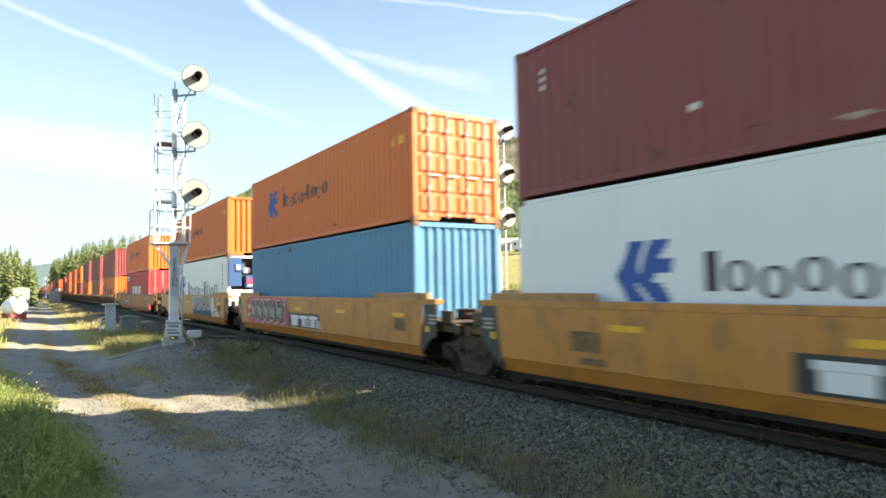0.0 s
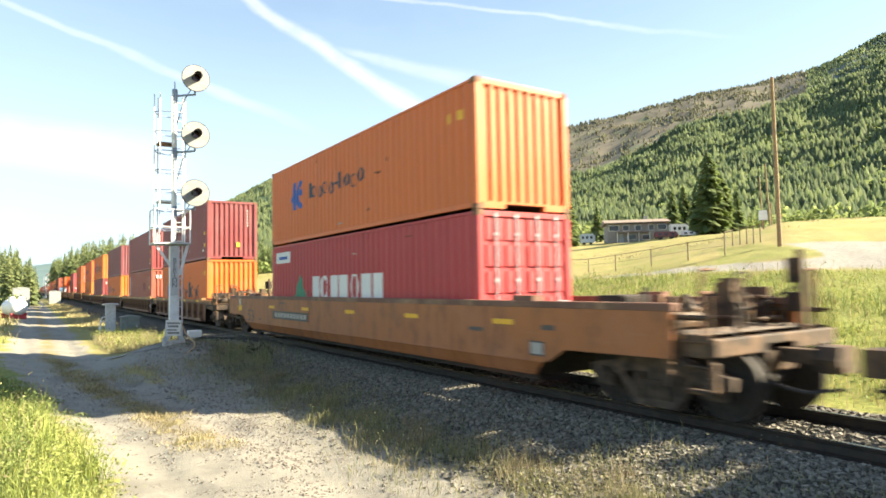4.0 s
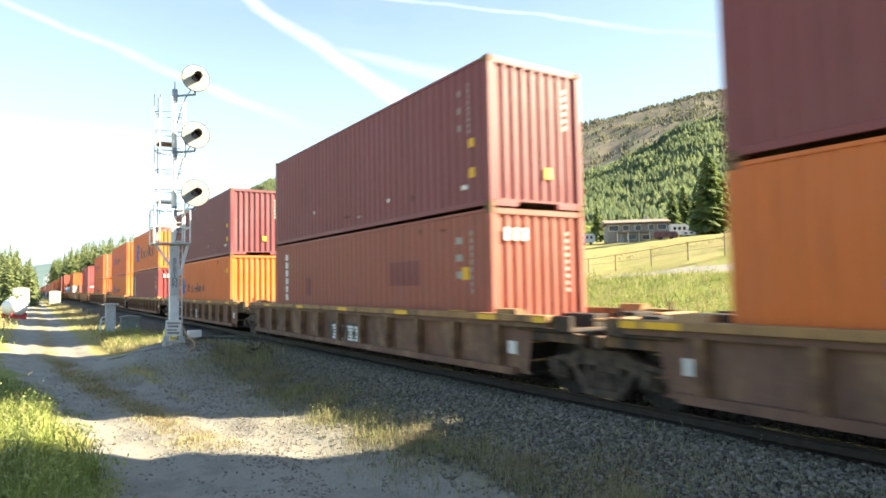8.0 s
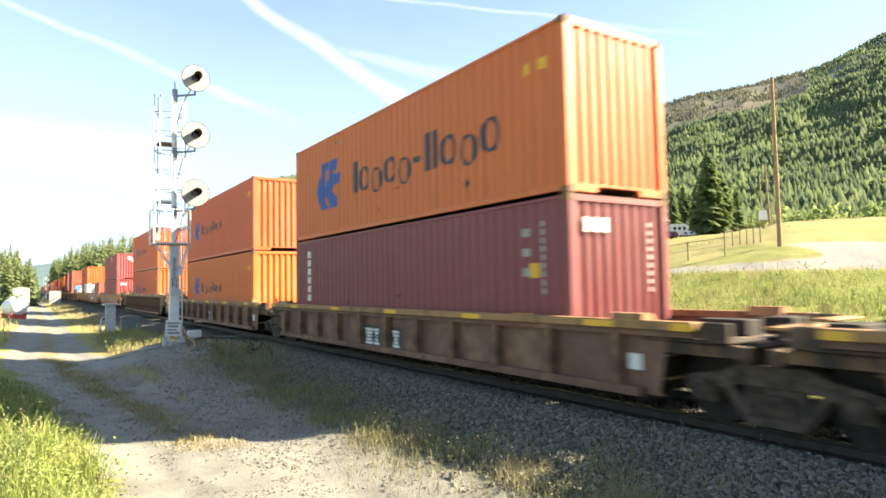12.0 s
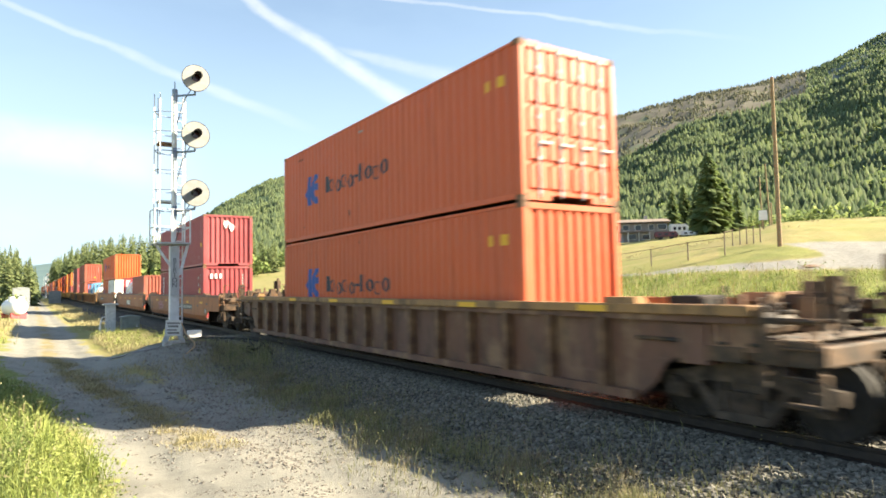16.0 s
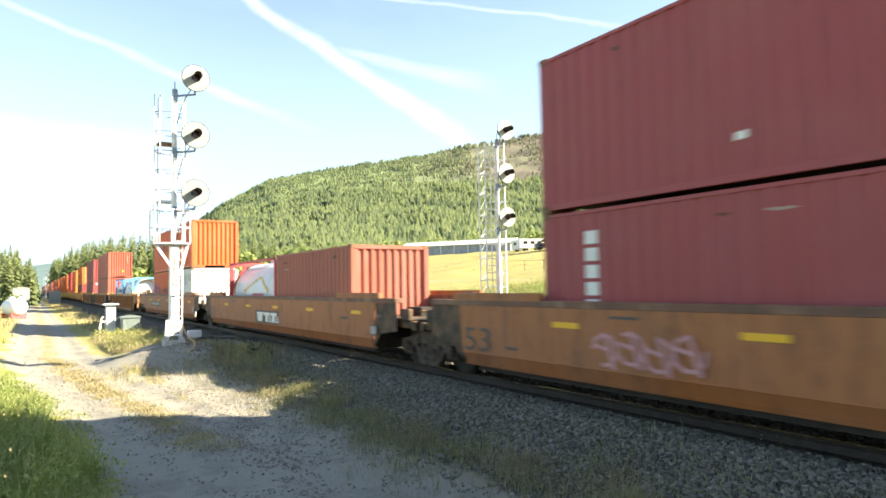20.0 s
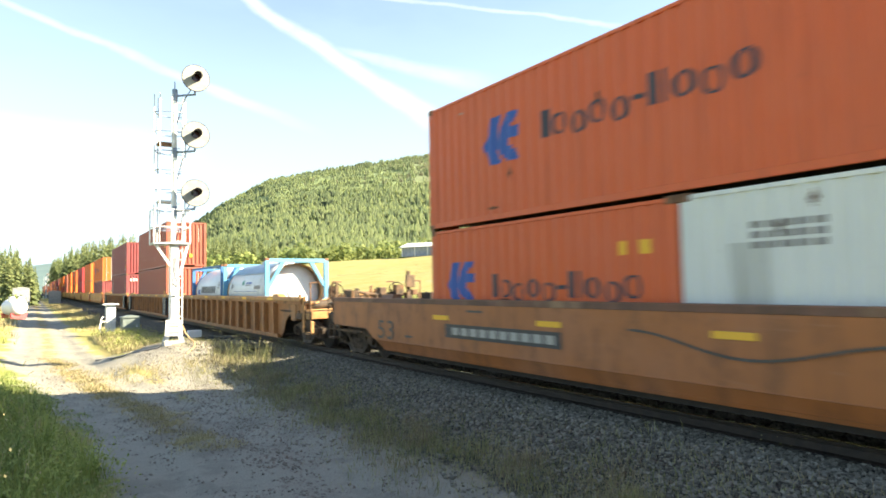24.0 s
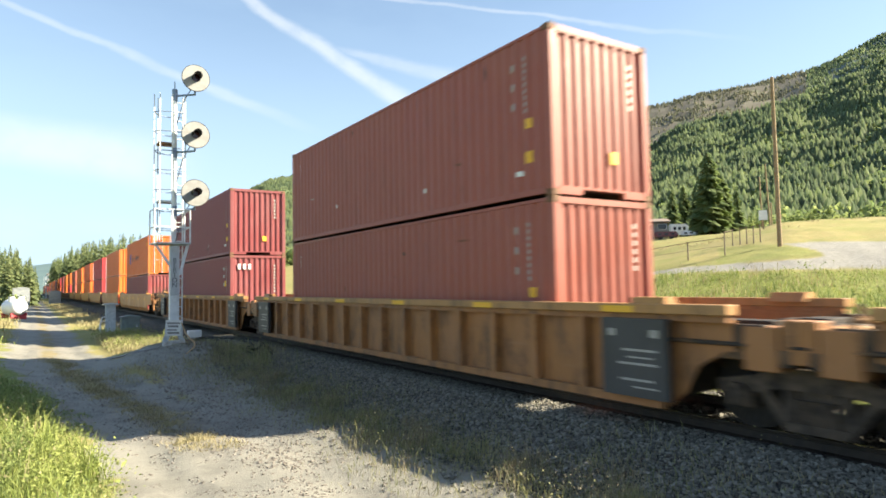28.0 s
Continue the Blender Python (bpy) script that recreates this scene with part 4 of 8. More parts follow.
def well_car(kind, near, far, near_end, far_end, label, style=""):
    """near, far: how far the two truck centres lie from the middle; near_end, far_end: True where a coupler follows, else a shared truck."""
    side_m, chord_m, step, zc0, zc1, foot, hw = CAR_KINDS[kind]
    car = thing("well_car", label, "rail car", "cars of the train")
    cut = 1.3 if kind == "tan" else 1.7 if kind == "ribbed" else 1.6 if min(near, far) < 9.3 else 2.1
    a, b = -(near - cut), far - cut                     # ends of the full-depth well
    out = 0.62 if kind in ("smooth", "ochre") else 0.40
    pa = -near + (-out if near_end else 0.75)             # ends of the side plates
    pb = far - (-out if far_end else 0.75)
    key = (kind, round(near, 2), round(far, 2), near_end, far_end)
    plain = kind in ("smooth", "ochre")

    def side_plate():
        bm = bm_new()
        top = zc1 if kind in ("smooth", "ochre") else zc1 - 0.18
        up = 0.80 if kind in ("smooth", "ochre") else 0.95

        def run(e, p, d, squared):
            """The end of the plate, from its foot up to its top; d points outward."""
            if kind == "brown" or squared:    # ends almost squarely before the truck
                return [(e + 0.30 * d, foot), (e + 0.22 * d, foot + 0.06), (e + 0.38 * d, top)]
            r = min(abs(p - e) - 0.05, 0.8)   # arched up over the truck
            return [(e, foot), (e + 0.28 * d, foot + 0.22), (e + 0.45 * d, up - 0.2), (e + r * d, up), (p, up + 0.03), (p, top)]

        squared = kind in ("smooth", "ochre")
        outline = run(b, pb, 1, squared and not far_end) + run(a, pa, -1, squared and not near_end)[::-1]
        prism(bm, outline, -0.012, 0.012)
        if kind in ("smooth", "ochre"):       # the lowest part leans in below a fold line, and ends in a flange
            prism(bm, ((a, foot), (b, foot), (b + 0.06, foot + 0.05), (a - 0.06, foot + 0.05)), -0.03, 0.03)
            bmesh.ops.bisect_plane(bm, geom=bm.verts[:] + bm.edges[:] + bm.faces[:], plane_co=(0, 0, 0.57), plane_no=(0, 0, 1))
            for v in bm.verts:
                v.co.x -= s * 0.42 * max(0.0, 0.57 - v.co.z)
        return mesh_of("side_plate", bm, M[side_m])

    inset = 0.012 if kind in ("smooth", "ochre") else 0.16
    for s in (-1, 1):
        part("side_plate", shared(("plate", s, *key), side_plate), None, car, m=pose(s * (hw - inset - 0.012), 0, 0))
        if kind in ("smooth", "ochre"):       # a weld bead along the fold
            def seam():
                bm = bm_new()
                tube(bm, (0, a - 0.1, 0.57), (0, b + 0.1, 0.57), 0.010, 6)
                return mesh_of("weld_seam", bm, M[side_m])

            part("weld_seam", shared(("seam", *key), seam), None, car, m=pose(s * (hw - 0.012), 0, 0))

        def chord():
            bm = bm_new()
            box(bm, -0.10, 0.10, pa - 0.02, pb + 0.02, zc0 if plain else zc0 + 0.06, zc1)
            bmesh.ops.bevel(bm, geom=bm.edges[:], offset=0.012, segments=1, affect="EDGES")
            return mesh_of("top_chord", bm, M[chord_m])

        part("top_chord", shared(("chord", *key), chord), None, car, m=pose(s * (hw - 0.10) + (0 if kind not in ("smooth", "ochre") else -s * 0.006), 0, 0.004))

        # Set-back strip in side paint, put in for the shadow line under the chord.
        def shade_strip():
            bm = bm_new()
            box(bm, -0.06, 0.06, pa + 0.02, pb - 0.02, zc0 - 0.02, zc0 + 0.064)
            return mesh_of("chord_web", bm, M[side_m])

        if not plain:
            part("chord_web", shared(("shade_strip", *key), shade_strip), None, car, "", pose(s * (hw - 0.12), 0, 0))

        def sill():
            bm = bm_new()
            box(bm, -0.05, 0.05, a, b, foot - 0.02, foot + 0.10)
            return mesh_of("bottom_sill", bm, M[side_m])

        if kind not in ("smooth", "ochre"):
            part("bottom_sill", shared(("sill", *key), sill), None, car, m=pose(s * (hw - 0.07), 0, 0))
        if step:
            def rib():
                bm = bm_new()
                prism(bm, ((-0.075, foot + 0.1), (0.075, foot + 0.1), (0.06, zc0), (-0.06, zc0)), -0.085, 0.085)
                return mesh_of("rib", bm, M[side_m if kind not in ("brown", "tan") else "rib_rust"])

            rm = shared(("rib", kind), rib)
            k = int((b - a - 0.2) / step)
            y = (a + b) / 2 - k * step / 2
            for i in range(k + 1):
                part("rib", rm, None, car, m=pose(s * (hw - 0.09), y + i * step, 0))
    # reflective marks along the top of the side that is seen

    def reflector():
        bm = bm_new()
        box(bm, -0.004, 0.0, 0, 0.55, 0, 0.09)
        return mesh_of("reflector", bm, M["yellow_ink"])

    y = a + 0.4
    while y < b and not FAR:
        part("reflector", shared("reflector", reflector), None, car, m=pose(-hw + 0.002 if plain else -hw - 0.004, y, 1.13 if plain else zc0 + 0.075))
        y += 3.1

    def floor():
        bm = bm_new()
        box(bm, -1.3, 1.3, a + 0.05, a + 1.6, 0.30, 0.36)
        box(bm, -1.3, 1.3, b - 1.6, b - 0.05, 0.30, 0.36)
        box(bm, -1.3, 1.3, (a + b) / 2 - 0.9, (a + b) / 2 + 0.9, 0.30, 0.36)
        for x in (-1.32, 1.22):
            box(bm, x, x + 0.1, a, b, 0.24, 0.36)
        for y in (a, b - 0.05):
            box(bm, -1.32, 1.32, y, y + 0.05, 0.3, 1.1)
        return mesh_of("well_floor", bm, M["steel_dark"])

    part("well_floor", shared(("floor", *key), floor), None, car)
    for sgn, end, w, is_end in ((-1, -near, a, near_end), (1, far, b, far_end)):
        reach = abs(end - w)

        e = 1.18 if is_end else -0.12
        turn = pose(0, w, 0, 0, 0, 180 if sgn < 0 else 0)
        base_key = (side_m, round(reach, 2), is_end)

        def bar(nm, x0, x1, y0, y1, z0, z1, mat=None, lab=""):
            """A squared steel member of the car's end, in metres outward from the well's bulkhead."""
            if FAR and nm not in ("centre_sill", "deck_plate", "body_bolster"):
                return None
            def build():
                bm = bm_new()
                box(bm, x0, x1, y0, y1, z0, z1)
                bmesh.ops.bevel(bm, geom=bm.edges[:], offset=0.012, segments=1, affect="EDGES")
                return mesh_of(nm, bm, M[mat or side_m])
            return part(nm, shared((nm, x0, y0, y1, z0, mat, *base_key), build), None, car, lab, turn)

        bar("centre_sill", -0.36, 0.36, 0.0, reach + e, 0.62, 1.0, "end_grime")
        bar("deck_plate", -1.42, 1.42, 0.02, reach - 0.55, 1.04, 1.09, "end_grime")
        bar("body_bolster", -1.40, 1.40, reach - 0.25, reach + 0.25 if is_end else reach - 0.1, 0.84, 1.03, "end_brown")
        for x in (-1.35, -0.85, 0.75, 1.25):
            bar("stringer", x, x + 0.1, 0.02, reach + e - 0.15, 0.88, 1.04, "end_grime")
        for y in (reach - 0.5, reach - 0.1) + ((reach + 0.3,) if is_end else ()):
            bar("cross_tread", -1.40, 1.40, y, y + 0.14, 1.045, 1.085, "steel_dark")
        if is_end:
            tone = {"ribbed": "chord_tan", "smooth": "tan_car"}.get(kind, "end_brown")
            bar("end_beam", -1.45, 1.45, reach + e - 0.12, reach + e, 0.88, 1.10, tone)
            for x in (-1.44, 1.36):
                bar("end_post", x, x + 0.08, reach + 0.42, reach + 0.52, 0.46, 1.52, tone)
                bar("side_rail", x, x + 0.07, reach - 0.95, reach + e - 0.1, 1.32, 1.39, tone)
                bar("side_girder", x + 0.01, x + 0.06, reach + 0.50, reach + e - 0.1, 0.86, 1.14, tone)
            for k in range(5):
                bar("grating_slat", -1.34, 1.34, reach + 0.36 + 0.13 * k, reach + 0.42 + 0.13 * k, 1.12, 1.15, tone)
            mast_x = -1.02 if sgn < 0 else 0.95
            if kind != "ribbed":
                bar("brake_mast", mast_x, mast_x + 0.09, reach + 0.92, reach + 1.02, 1.08, 2.24, "end_brown", "tall brown hand brake mast")
                bar("gear_box", mast_x - 0.10, mast_x + 0.20, reach + 0.84, reach + 0.92, 1.76, 2.12, "end_brown", "hand brake gear box")
                bar("crank_case", mast_x - 0.16, mast_x + 0.02, reach + 0.70, reach + 0.90, 1.36, 1.62, "end_brown")
                bar("bracket_plate", -1.30, -1.22, reach - 0.20, reach + 0.35, 1.10, 1.70, "end_brown")
                bar("bracket_plate", -0.60, -0.54, reach - 0.35, reach + 0.15, 1.10, 1.62, "end_brown")
                bar("valve_block", -0.46, -0.12, reach + 0.05, reach + 0.40, 1.12, 1.58, "end_grime")
                bar("valve_head", -0.40, -0.20, reach + 0.10, reach + 0.34, 1.58, 1.78, "end_brown")

                loose = random.Random(7 if sgn < 0 else 9)
                for k in range(16):           # hangers, pins, pipe clamps and small castings
                    gx, gy, gz = loose.uniform(-1.40, 0.9), loose.uniform(reach - 0.5, reach + 1.05), loose.uniform(1.10, 1.62)
                    gw, gd, gh = loose.choice(((0.34, 0.06, 0.05), (0.07, 0.40, 0.05), (0.06, 0.06, 0.42), (0.16, 0.14, 0.14), (0.10, 0.10, 0.22)))
                    bar("fitting", gx, gx + gw, gy, gy + gd, gz, gz + gh, ("end_brown", "rust", "steel_dark", tone)[k % 4])
                for gx, gy in ((-1.34, reach + 0.9), (0.8, reach + 0.1), (0.1, reach + 0.7), (-0.8, reach - 0.45)):
                    bar("hanger_post", gx, gx + 0.06, gy, gy + 0.06, 1.08, 1.95 if gx < -1 else 1.6, "end_brown")

            def rod(nm, p, q, r, mat, seg, lab=""):
                def build():
                    bm = bm_new()
                    tube(bm, p, q, r, seg)
                    return mesh_of(nm, bm, M[mat])
                part(nm, shared((nm, p, q, mat), build), None, car, lab, turn)

            rod("air_reservoir", (-1.15, reach - 0.62, 1.30), (-0.35, reach - 0.62, 1.30), 0.17, "end_brown", 14, "rusty air reservoir")
            rod("piston_rod", (-0.35, reach - 0.62, 1.30), (-0.10, reach - 0.62, 1.30), 0.05, "end_brown", 8)
            rod("air_reservoir", (0.35, reach + 0.18, 1.26), (1.15, reach + 0.18, 1.26), 0.15, "end_brown", 14, "rusty air reservoir")
            for p, q, r in (((-1.38, reach - 0.9, 1.36), (-1.38, reach + 0.46, 0.92), 0.025), ((-1.40, reach + 0.48, 0.60), (-1.40, reach + 1.1, 0.88), 0.03),
                            ((-1.0, reach - 0.2, 1.62), (-0.2, reach + 0.3, 1.50), 0.03), ((-0.9, reach + 0.9, 1.70), (-0.3, reach + 0.2, 1.20), 0.02),
                            ((-1.36, reach + 0.2, 1.20), (-0.55, reach + 0.85, 1.28), 0.03), ((0.3, reach - 0.3, 1.45), (1.2, reach + 0.6, 1.30), 0.03),
                            ((-1.25, reach - 0.1, 1.68), (-0.58, reach - 0.1, 1.58), 0.035)):
                rod("brake_rod", p, q, r, tone, 6)

            def slack_hose():
                bm = bm_new()
                bent(bm, ((-1.1, reach + e - 0.05, 0.95), (-1.05, reach + e + 0.2, 0.70), (-0.8, reach + e + 0.32, 0.55), (-0.5, reach + e + 0.22, 0.62), (-0.35, reach + e, 0.85)), 0.024)
                bent(bm, ((-1.34, reach + 0.6, 1.12), (-1.44, reach + 0.75, 0.92), (-1.42, reach + 0.9, 0.82), (-1.30, reach + 1.0, 0.92)), 0.018)
                return mesh_of("slack_hose", bm, M["black"])

            part("slack_hose", shared(("slack", round(reach, 2)), slack_hose), None, car, "looping black hoses", turn)
            for x in (-1.46, 1.36):
                bar("corner_step", x, x + 0.1, reach + e - 0.45, reach + e - 0.02, 0.42, 0.48, tone)
                bar("step_hanger", x, x + 0.1, reach + e - 0.08, reach + e - 0.02, 0.42, 0.82, tone)
        if is_end:
            for x, y, z1 in ((-1.42, reach - 0.30, 1.72), (-0.92, reach + 0.20, 1.55), (1.30, reach - 0.1, 1.60), (0.2, reach - 0.4, 1.42)):
                bar("upright", x, x + 0.07, y, y + 0.07, 1.04, z1, "end_grime")
            bar("hand_rail", -1.42, -0.40, reach - 0.30, reach - 0.26, 1.38, 1.43, "end_grime")
            bar("brake_cylinder", -0.30, 0.25, reach - 1.0, reach - 0.55, 1.10, 1.36, "steel_dark", "black brake cylinder")
            bar("equipment_box", 0.55, 1.15, reach - 0.95, reach - 0.45, 1.10, 1.38 if kind == "ribbed" else 1.62, "steel_dark", "grimy equipment box")
            bar("side_lever", -1.44, -1.40, reach - 0.9, reach + e - 0.1, 0.66, 0.71, "end_grime")
        else:
            bar("side_bracket", -1.40, -1.30, reach - 0.75, reach - 0.35, 1.05, 1.30, "end_brown")
            bar("side_bracket", 1.30, 1.40, reach - 0.75, reach - 0.35, 1.05, 1.30, "end_brown")
            bar("hinge_block", -0.42, 0.42, reach - 0.30, reach - 0.06, 1.04, 1.24, "end_brown")
            bar("tread_board", -1.36, -0.50, reach - 0.34, reach - 0.08, 1.24, 1.28, "chord_tan")
            bar("equipment_box", -0.70, -0.15, reach - 0.8, reach - 0.4, 1.10, 1.30, "steel_dark")
            bar("upright", -1.30, -1.23, reach - 0.55, reach - 0.48, 1.04, 1.45, "end_grime")
        if kind in ("ribbed", "tan"):
            for x in (-1.42, 1.06):
                bar("bolster_block", x, x + 0.36, reach - 0.62, reach - 0.22, 0.78, 1.28)
                bar("bolster_cap", x + 0.03, x + 0.33, reach - 0.20, reach + 0.0, 0.88, 1.36)
        bar("valve_box", -0.95, -0.48, 0.45, 0.9, 1.09, 1.26, "steel_dark")
        bar("air_tank", 0.32, 0.66, 0.35, 1.05, 1.09, 1.30, "steel_dark")

        def guide():
            bm = bm_new()
            prism(bm, ((-0.14, zc1 - 0.05), (0.14, zc1 - 0.05), (0.14, zc1 + 0.09), (-0.06, zc1 + 0.09)), -0.45, 0.1, "y")
            return mesh_of("guide_block", bm, M[chord_m])

        for x in () if FAR else (-1.36, 1.36):
            part("guide_block", shared(("guide", kind), guide), None, car, m=pose(x, w, 0, 0, 0, 180 if x * sgn > 0 else 0) if sgn > 0 else pose(x, w, 0, 0, 0, 0 if x > 0 else 180))

        def pipe():
            bm = bm_new()
            tube(bm, (-0.3, 0.3, 1.14), (-0.3, reach - 0.05, 1.14), 0.04, 8)
            tube(bm, (-0.3, reach - 0.05, 1.14), (-0.6, reach + 0.1, 1.06), 0.04, 8)
            return mesh_of("brake_pipe", bm, M["steel_dark"])

        if not FAR:
            part("brake_pipe", shared(("pipe", round(reach, 2)), pipe), None, car, m=turn)
        if is_end:
            def ladder():
                bm = bm_new()
                for y in (0.0, 0.42):
                    tube(bm, (0, y, 0.42), (0, y, 1.62), 0.02, 6)
                for k in range(4):
                    tube(bm, (0, 0, 0.46 + 0.3 * k), (0, 0.42, 0.46 + 0.3 * k), 0.016, 6)
                return mesh_of("ladder", bm, M["end_grime"])

            lm = shared("car_ladder", ladder)
            for x in (-1.46, 1.46):
                part("ladder", lm, None, car, m=pose(x, end + sgn * 0.92 - 0.21, 0))

            def coupler():
                bm = bm_new()
                prism(bm, ((-0.09, 0.74), (0.09, 0.74), (0.09, 0.92), (-0.09, 0.92)), 0.0, 1.1, "y")
                prism(bm, ((-0.2, 0.66), (0.2, 0.66), (0.24, 0.82), (0.2, 0.98), (-0.2, 0.98)), 0.95, 1.25, "y")
                return mesh_of("coupler", bm, M["end_brown"])

            ends = pose(0, end + sgn * 0.74, 0, 0, 0, 180 if sgn < 0 else 0)
            part("coupler", shared("coupler", coupler), None, car, "rusty knuckle coupler", ends)

            def air_hose():
                bm = bm_new()
                bent(bm, ((0.32, 0.0, 0.72), (0.31, 0.2, 0.58), (0.30, 0.4, 0.50), (0.27, 0.65, 0.43), (0.22, 0.9, 0.40), (0.12, 1.25, 0.48)), 0.026)
                return mesh_of("air_hose", bm, M["black"])

            part("air_hose", shared("air_hose", air_hose), None, car, "black air hose", ends)
            post = pose(0, end + sgn * 0.88, 0, 0, 0, 180 if sgn < 0 else 0)

            def grab(x):
                bm = bm_new()
                tube(bm, (x, 0.1, 1.08), (x, 0.1, 1.95), 0.022, 6)
                tube(bm, (x, 0.1, 1.95), (x - math.copysign(0.25, x), 0.1, 1.95), 0.02, 6)
                return mesh_of("grab_rail", bm, M["rust"])

            for x in (-1.40, 1.40):
                part("grab_rail", shared(("grab", x), lambda: grab(x)), None, car, m=post)

            def wheel():
                bm = bm_new()
                bent(bm, [(0.62 + 0.24 * math.cos(k * math.tau / 16), 0.16, 1.68 + 0.24 * math.sin(k * math.tau / 16)) for k in range(16)], 0.016, 5, True)
                for k in range(4):
                    p = k * math.tau / 4 + 0.4
                    tube(bm, (0.62, 0.13, 1.68), (0.62 + 0.24 * math.cos(p), 0.16, 1.68 + 0.24 * math.sin(p)), 0.012, 5)
                return mesh_of("brake_wheel", bm, M["steel_dark"])

            part("brake_wheel", shared("brake_wheel", wheel), None, car, "spoked hand brake wheel", post)

            def stand():
                bm = bm_new()
                tube(bm, (0.62, 0.05, 1.08), (0.62, 0.05, 1.55), 0.03, 6)
                box(bm, 0.50, 0.74, -0.08, 0.10, 1.52, 1.84)
                return mesh_of("brake_housing", bm, M["end_grime"])

            part("brake_housing", shared("brake_housing", stand), None, car, m=post)
        if is_end or sgn < 0:
            truck(car, end)
    at = -hw + 0.003 if kind in ("smooth", "ochre") else -hw - 0.002

    def stencil(name, y0, y1, z0, z1, mat, lab="", lift=0.0):
        bm = bm_new()
        box(bm, -0.003 - lift, 0.0 if lift >= 0 else -lift, y0, y1, z0, z1)
        part(name, bm, M[mat], car, lab, pose(at, 0, 0))

    if "panel" in style:              # black panel with a plain white block word
        c = -1.2
        stencil("panel", c, c + 2.5, 0.62, 1.04, "black_car", "black panel")
        for k in range(3):
            y = c + 0.16 + 0.74 * k
            stencil("panel_block", y, y + 0.66, 0.88, 0.98, "white_ink", lift=0.003)
            stencil("panel_block", y + (0.20, 0.22, 0.06)[k], y + (0.46, 0.44, 0.60)[k], 0.66, 0.876, "white_ink", lift=0.003)
            for i in range(4 if k < 2 else 0):
                stencil("slit_line", y - 0.26 + 0.02 * i, y + 0.16, 0.66 + 0.055 * i, 0.685 + 0.055 * i, "white_ink", lift=0.003)
    if "number" in style:
        n0 = -5.15 if "number_near" in style else 1.9
        stencil("panel", n0, n0 + 3.2, 0.80, 1.06, "black_car", "black number panel")
        for k in range(10):
            stencil("number_bar", n0 + 0.15 + 0.29 * k, n0 + 0.36 + 0.29 * k, 0.86, 1.0, "number_ink", lift=0.003)
    if kind == "ochre":                 # small dark plates and marks near the ends
        for y, z, w, h in ((-8.2, 0.66, 0.34, 0.24), (-8.45, 1.08, 0.30, 0.08), (-6.6, 0.98, 0.42, 0.07), (6.4, 0.70, 0.30, 0.05), (3.9, 1.30, 0.5, 0.04)):
            stencil("plate", y, y + w, z, z + h, "stencil_ink")
        stencil("plate_face", -8.17, -7.89, 0.69, 0.87, "spray_grey", lift=0.002)
    if kind == "smooth" and style:      # scuffed dark patches
        for y, z, w, h in ((a + 0.35, 0.84, 0.50, 0.26), (b - 2.0, 0.80, 0.55, 0.30), (b - 2.1, 0.62, 0.5, 0.10)):
            stencil("scuffed_patch", y, y + w, z, z + h, "scuff")
    if "small" in style:                # dark panel between two ribs with three broken white shapes
        for half in (-1, 1):
            stencil("panel", min(half * 0.06, half * 1.0), max(half * 0.06, half * 1.0), 0.36, 0.88, "black_car", "black panel", lift=-0.155)
        for k, (y, w) in enumerate(((-0.86, 0.30), (-0.48, 0.34), (0.14, 0.22), (0.44, 0.40))):
            for i, (z, trim) in enumerate(((0.42, 0.0), (0.50, 0.05), (0.58, 0.08), (0.66, 0.03), (0.74, 0.0))):
                stencil("panel_block", y + trim, y + w - trim, z, z + 0.062, "white_ink", lift=-0.151)
    if "end_black" in style:
        for y0, y1 in ((a - 0.18, a + 0.88), (b - 0.88, b + 0.18)):
            stencil("end_panel", y0, y1, foot + 0.1, zc0, "black_car", "black stencil panel", lift=0.09)
            for k, (h, w) in enumerate(((0.02, 0.5), (0.03, 0.75), (0.03, 0.8), (0.02, 0.6), (0.03, 0.7))):
                z = foot + 0.22 + 0.09 * k + (0.12 if k > 1 else 0)
                stencil("stencil_bar", y0 + 0.14 + 0.06 * (k % 2), y0 + 0.14 + 0.8 * w, z, z + h, "number_ink", lift=0.095)
            for y in (y0 + 0.12, y0 + 0.82):
                stencil("stencil_mark", y, y + 0.12, zc0 - 0.24, zc0 - 0.14, "number_ink", lift=0.095)
    for y0, y1, on in ((a, pa, not near_end), (b, pb, not far_end)):
        if on and kind in ("smooth", "ochre"):
            d = 1 if y1 > y0 else -1
            for x in (-1, 1):
                bm = bm_new()       # the end of the side, painted black, arched over the truck
                prism(bm, ((y0 + 0.26 * d, foot + 0.06), (y0 + 0.50 * d, foot + 0.28), (y0 + 0.62 * d, 0.72), (y1, 0.80), (y1, zc0), (y0 + 0.375 * d, zc0)), -0.012, 0.012)
                part("end_panel", bm, M["black_car" if kind == "smooth" else "end_brown"], car, "dark end of the side over the truck", pose(x * (hw - 0.045), 0, 0))
                if x < 0 and kind == "smooth":
                    yc = (y0 + 0.5 * d + y1) / 2
                    for k in range(3):
                        bm = bm_new()
                        box(bm, -0.004, 0.0, yc - 0.17, yc + 0.13 - 0.05 * (k % 2), 1.18 - 0.075 * k, 1.22 - 0.075 * k)
                        part("stencil_bar", bm, M["spray_grey"], car, "", pose(-hw + 0.032, 0, 0))
                    bm = bm_new()
                    box(bm, -0.004, 0.0, y0 + 0.50 * d - 0.06, y0 + 0.50 * d + 0.06, 0.86, 0.98)
                    part("end_plate", bm, M["yellow_ink"], car, "small yellow plate", pose(-hw + 0.032, 0, 0))
                bm = bm_new()
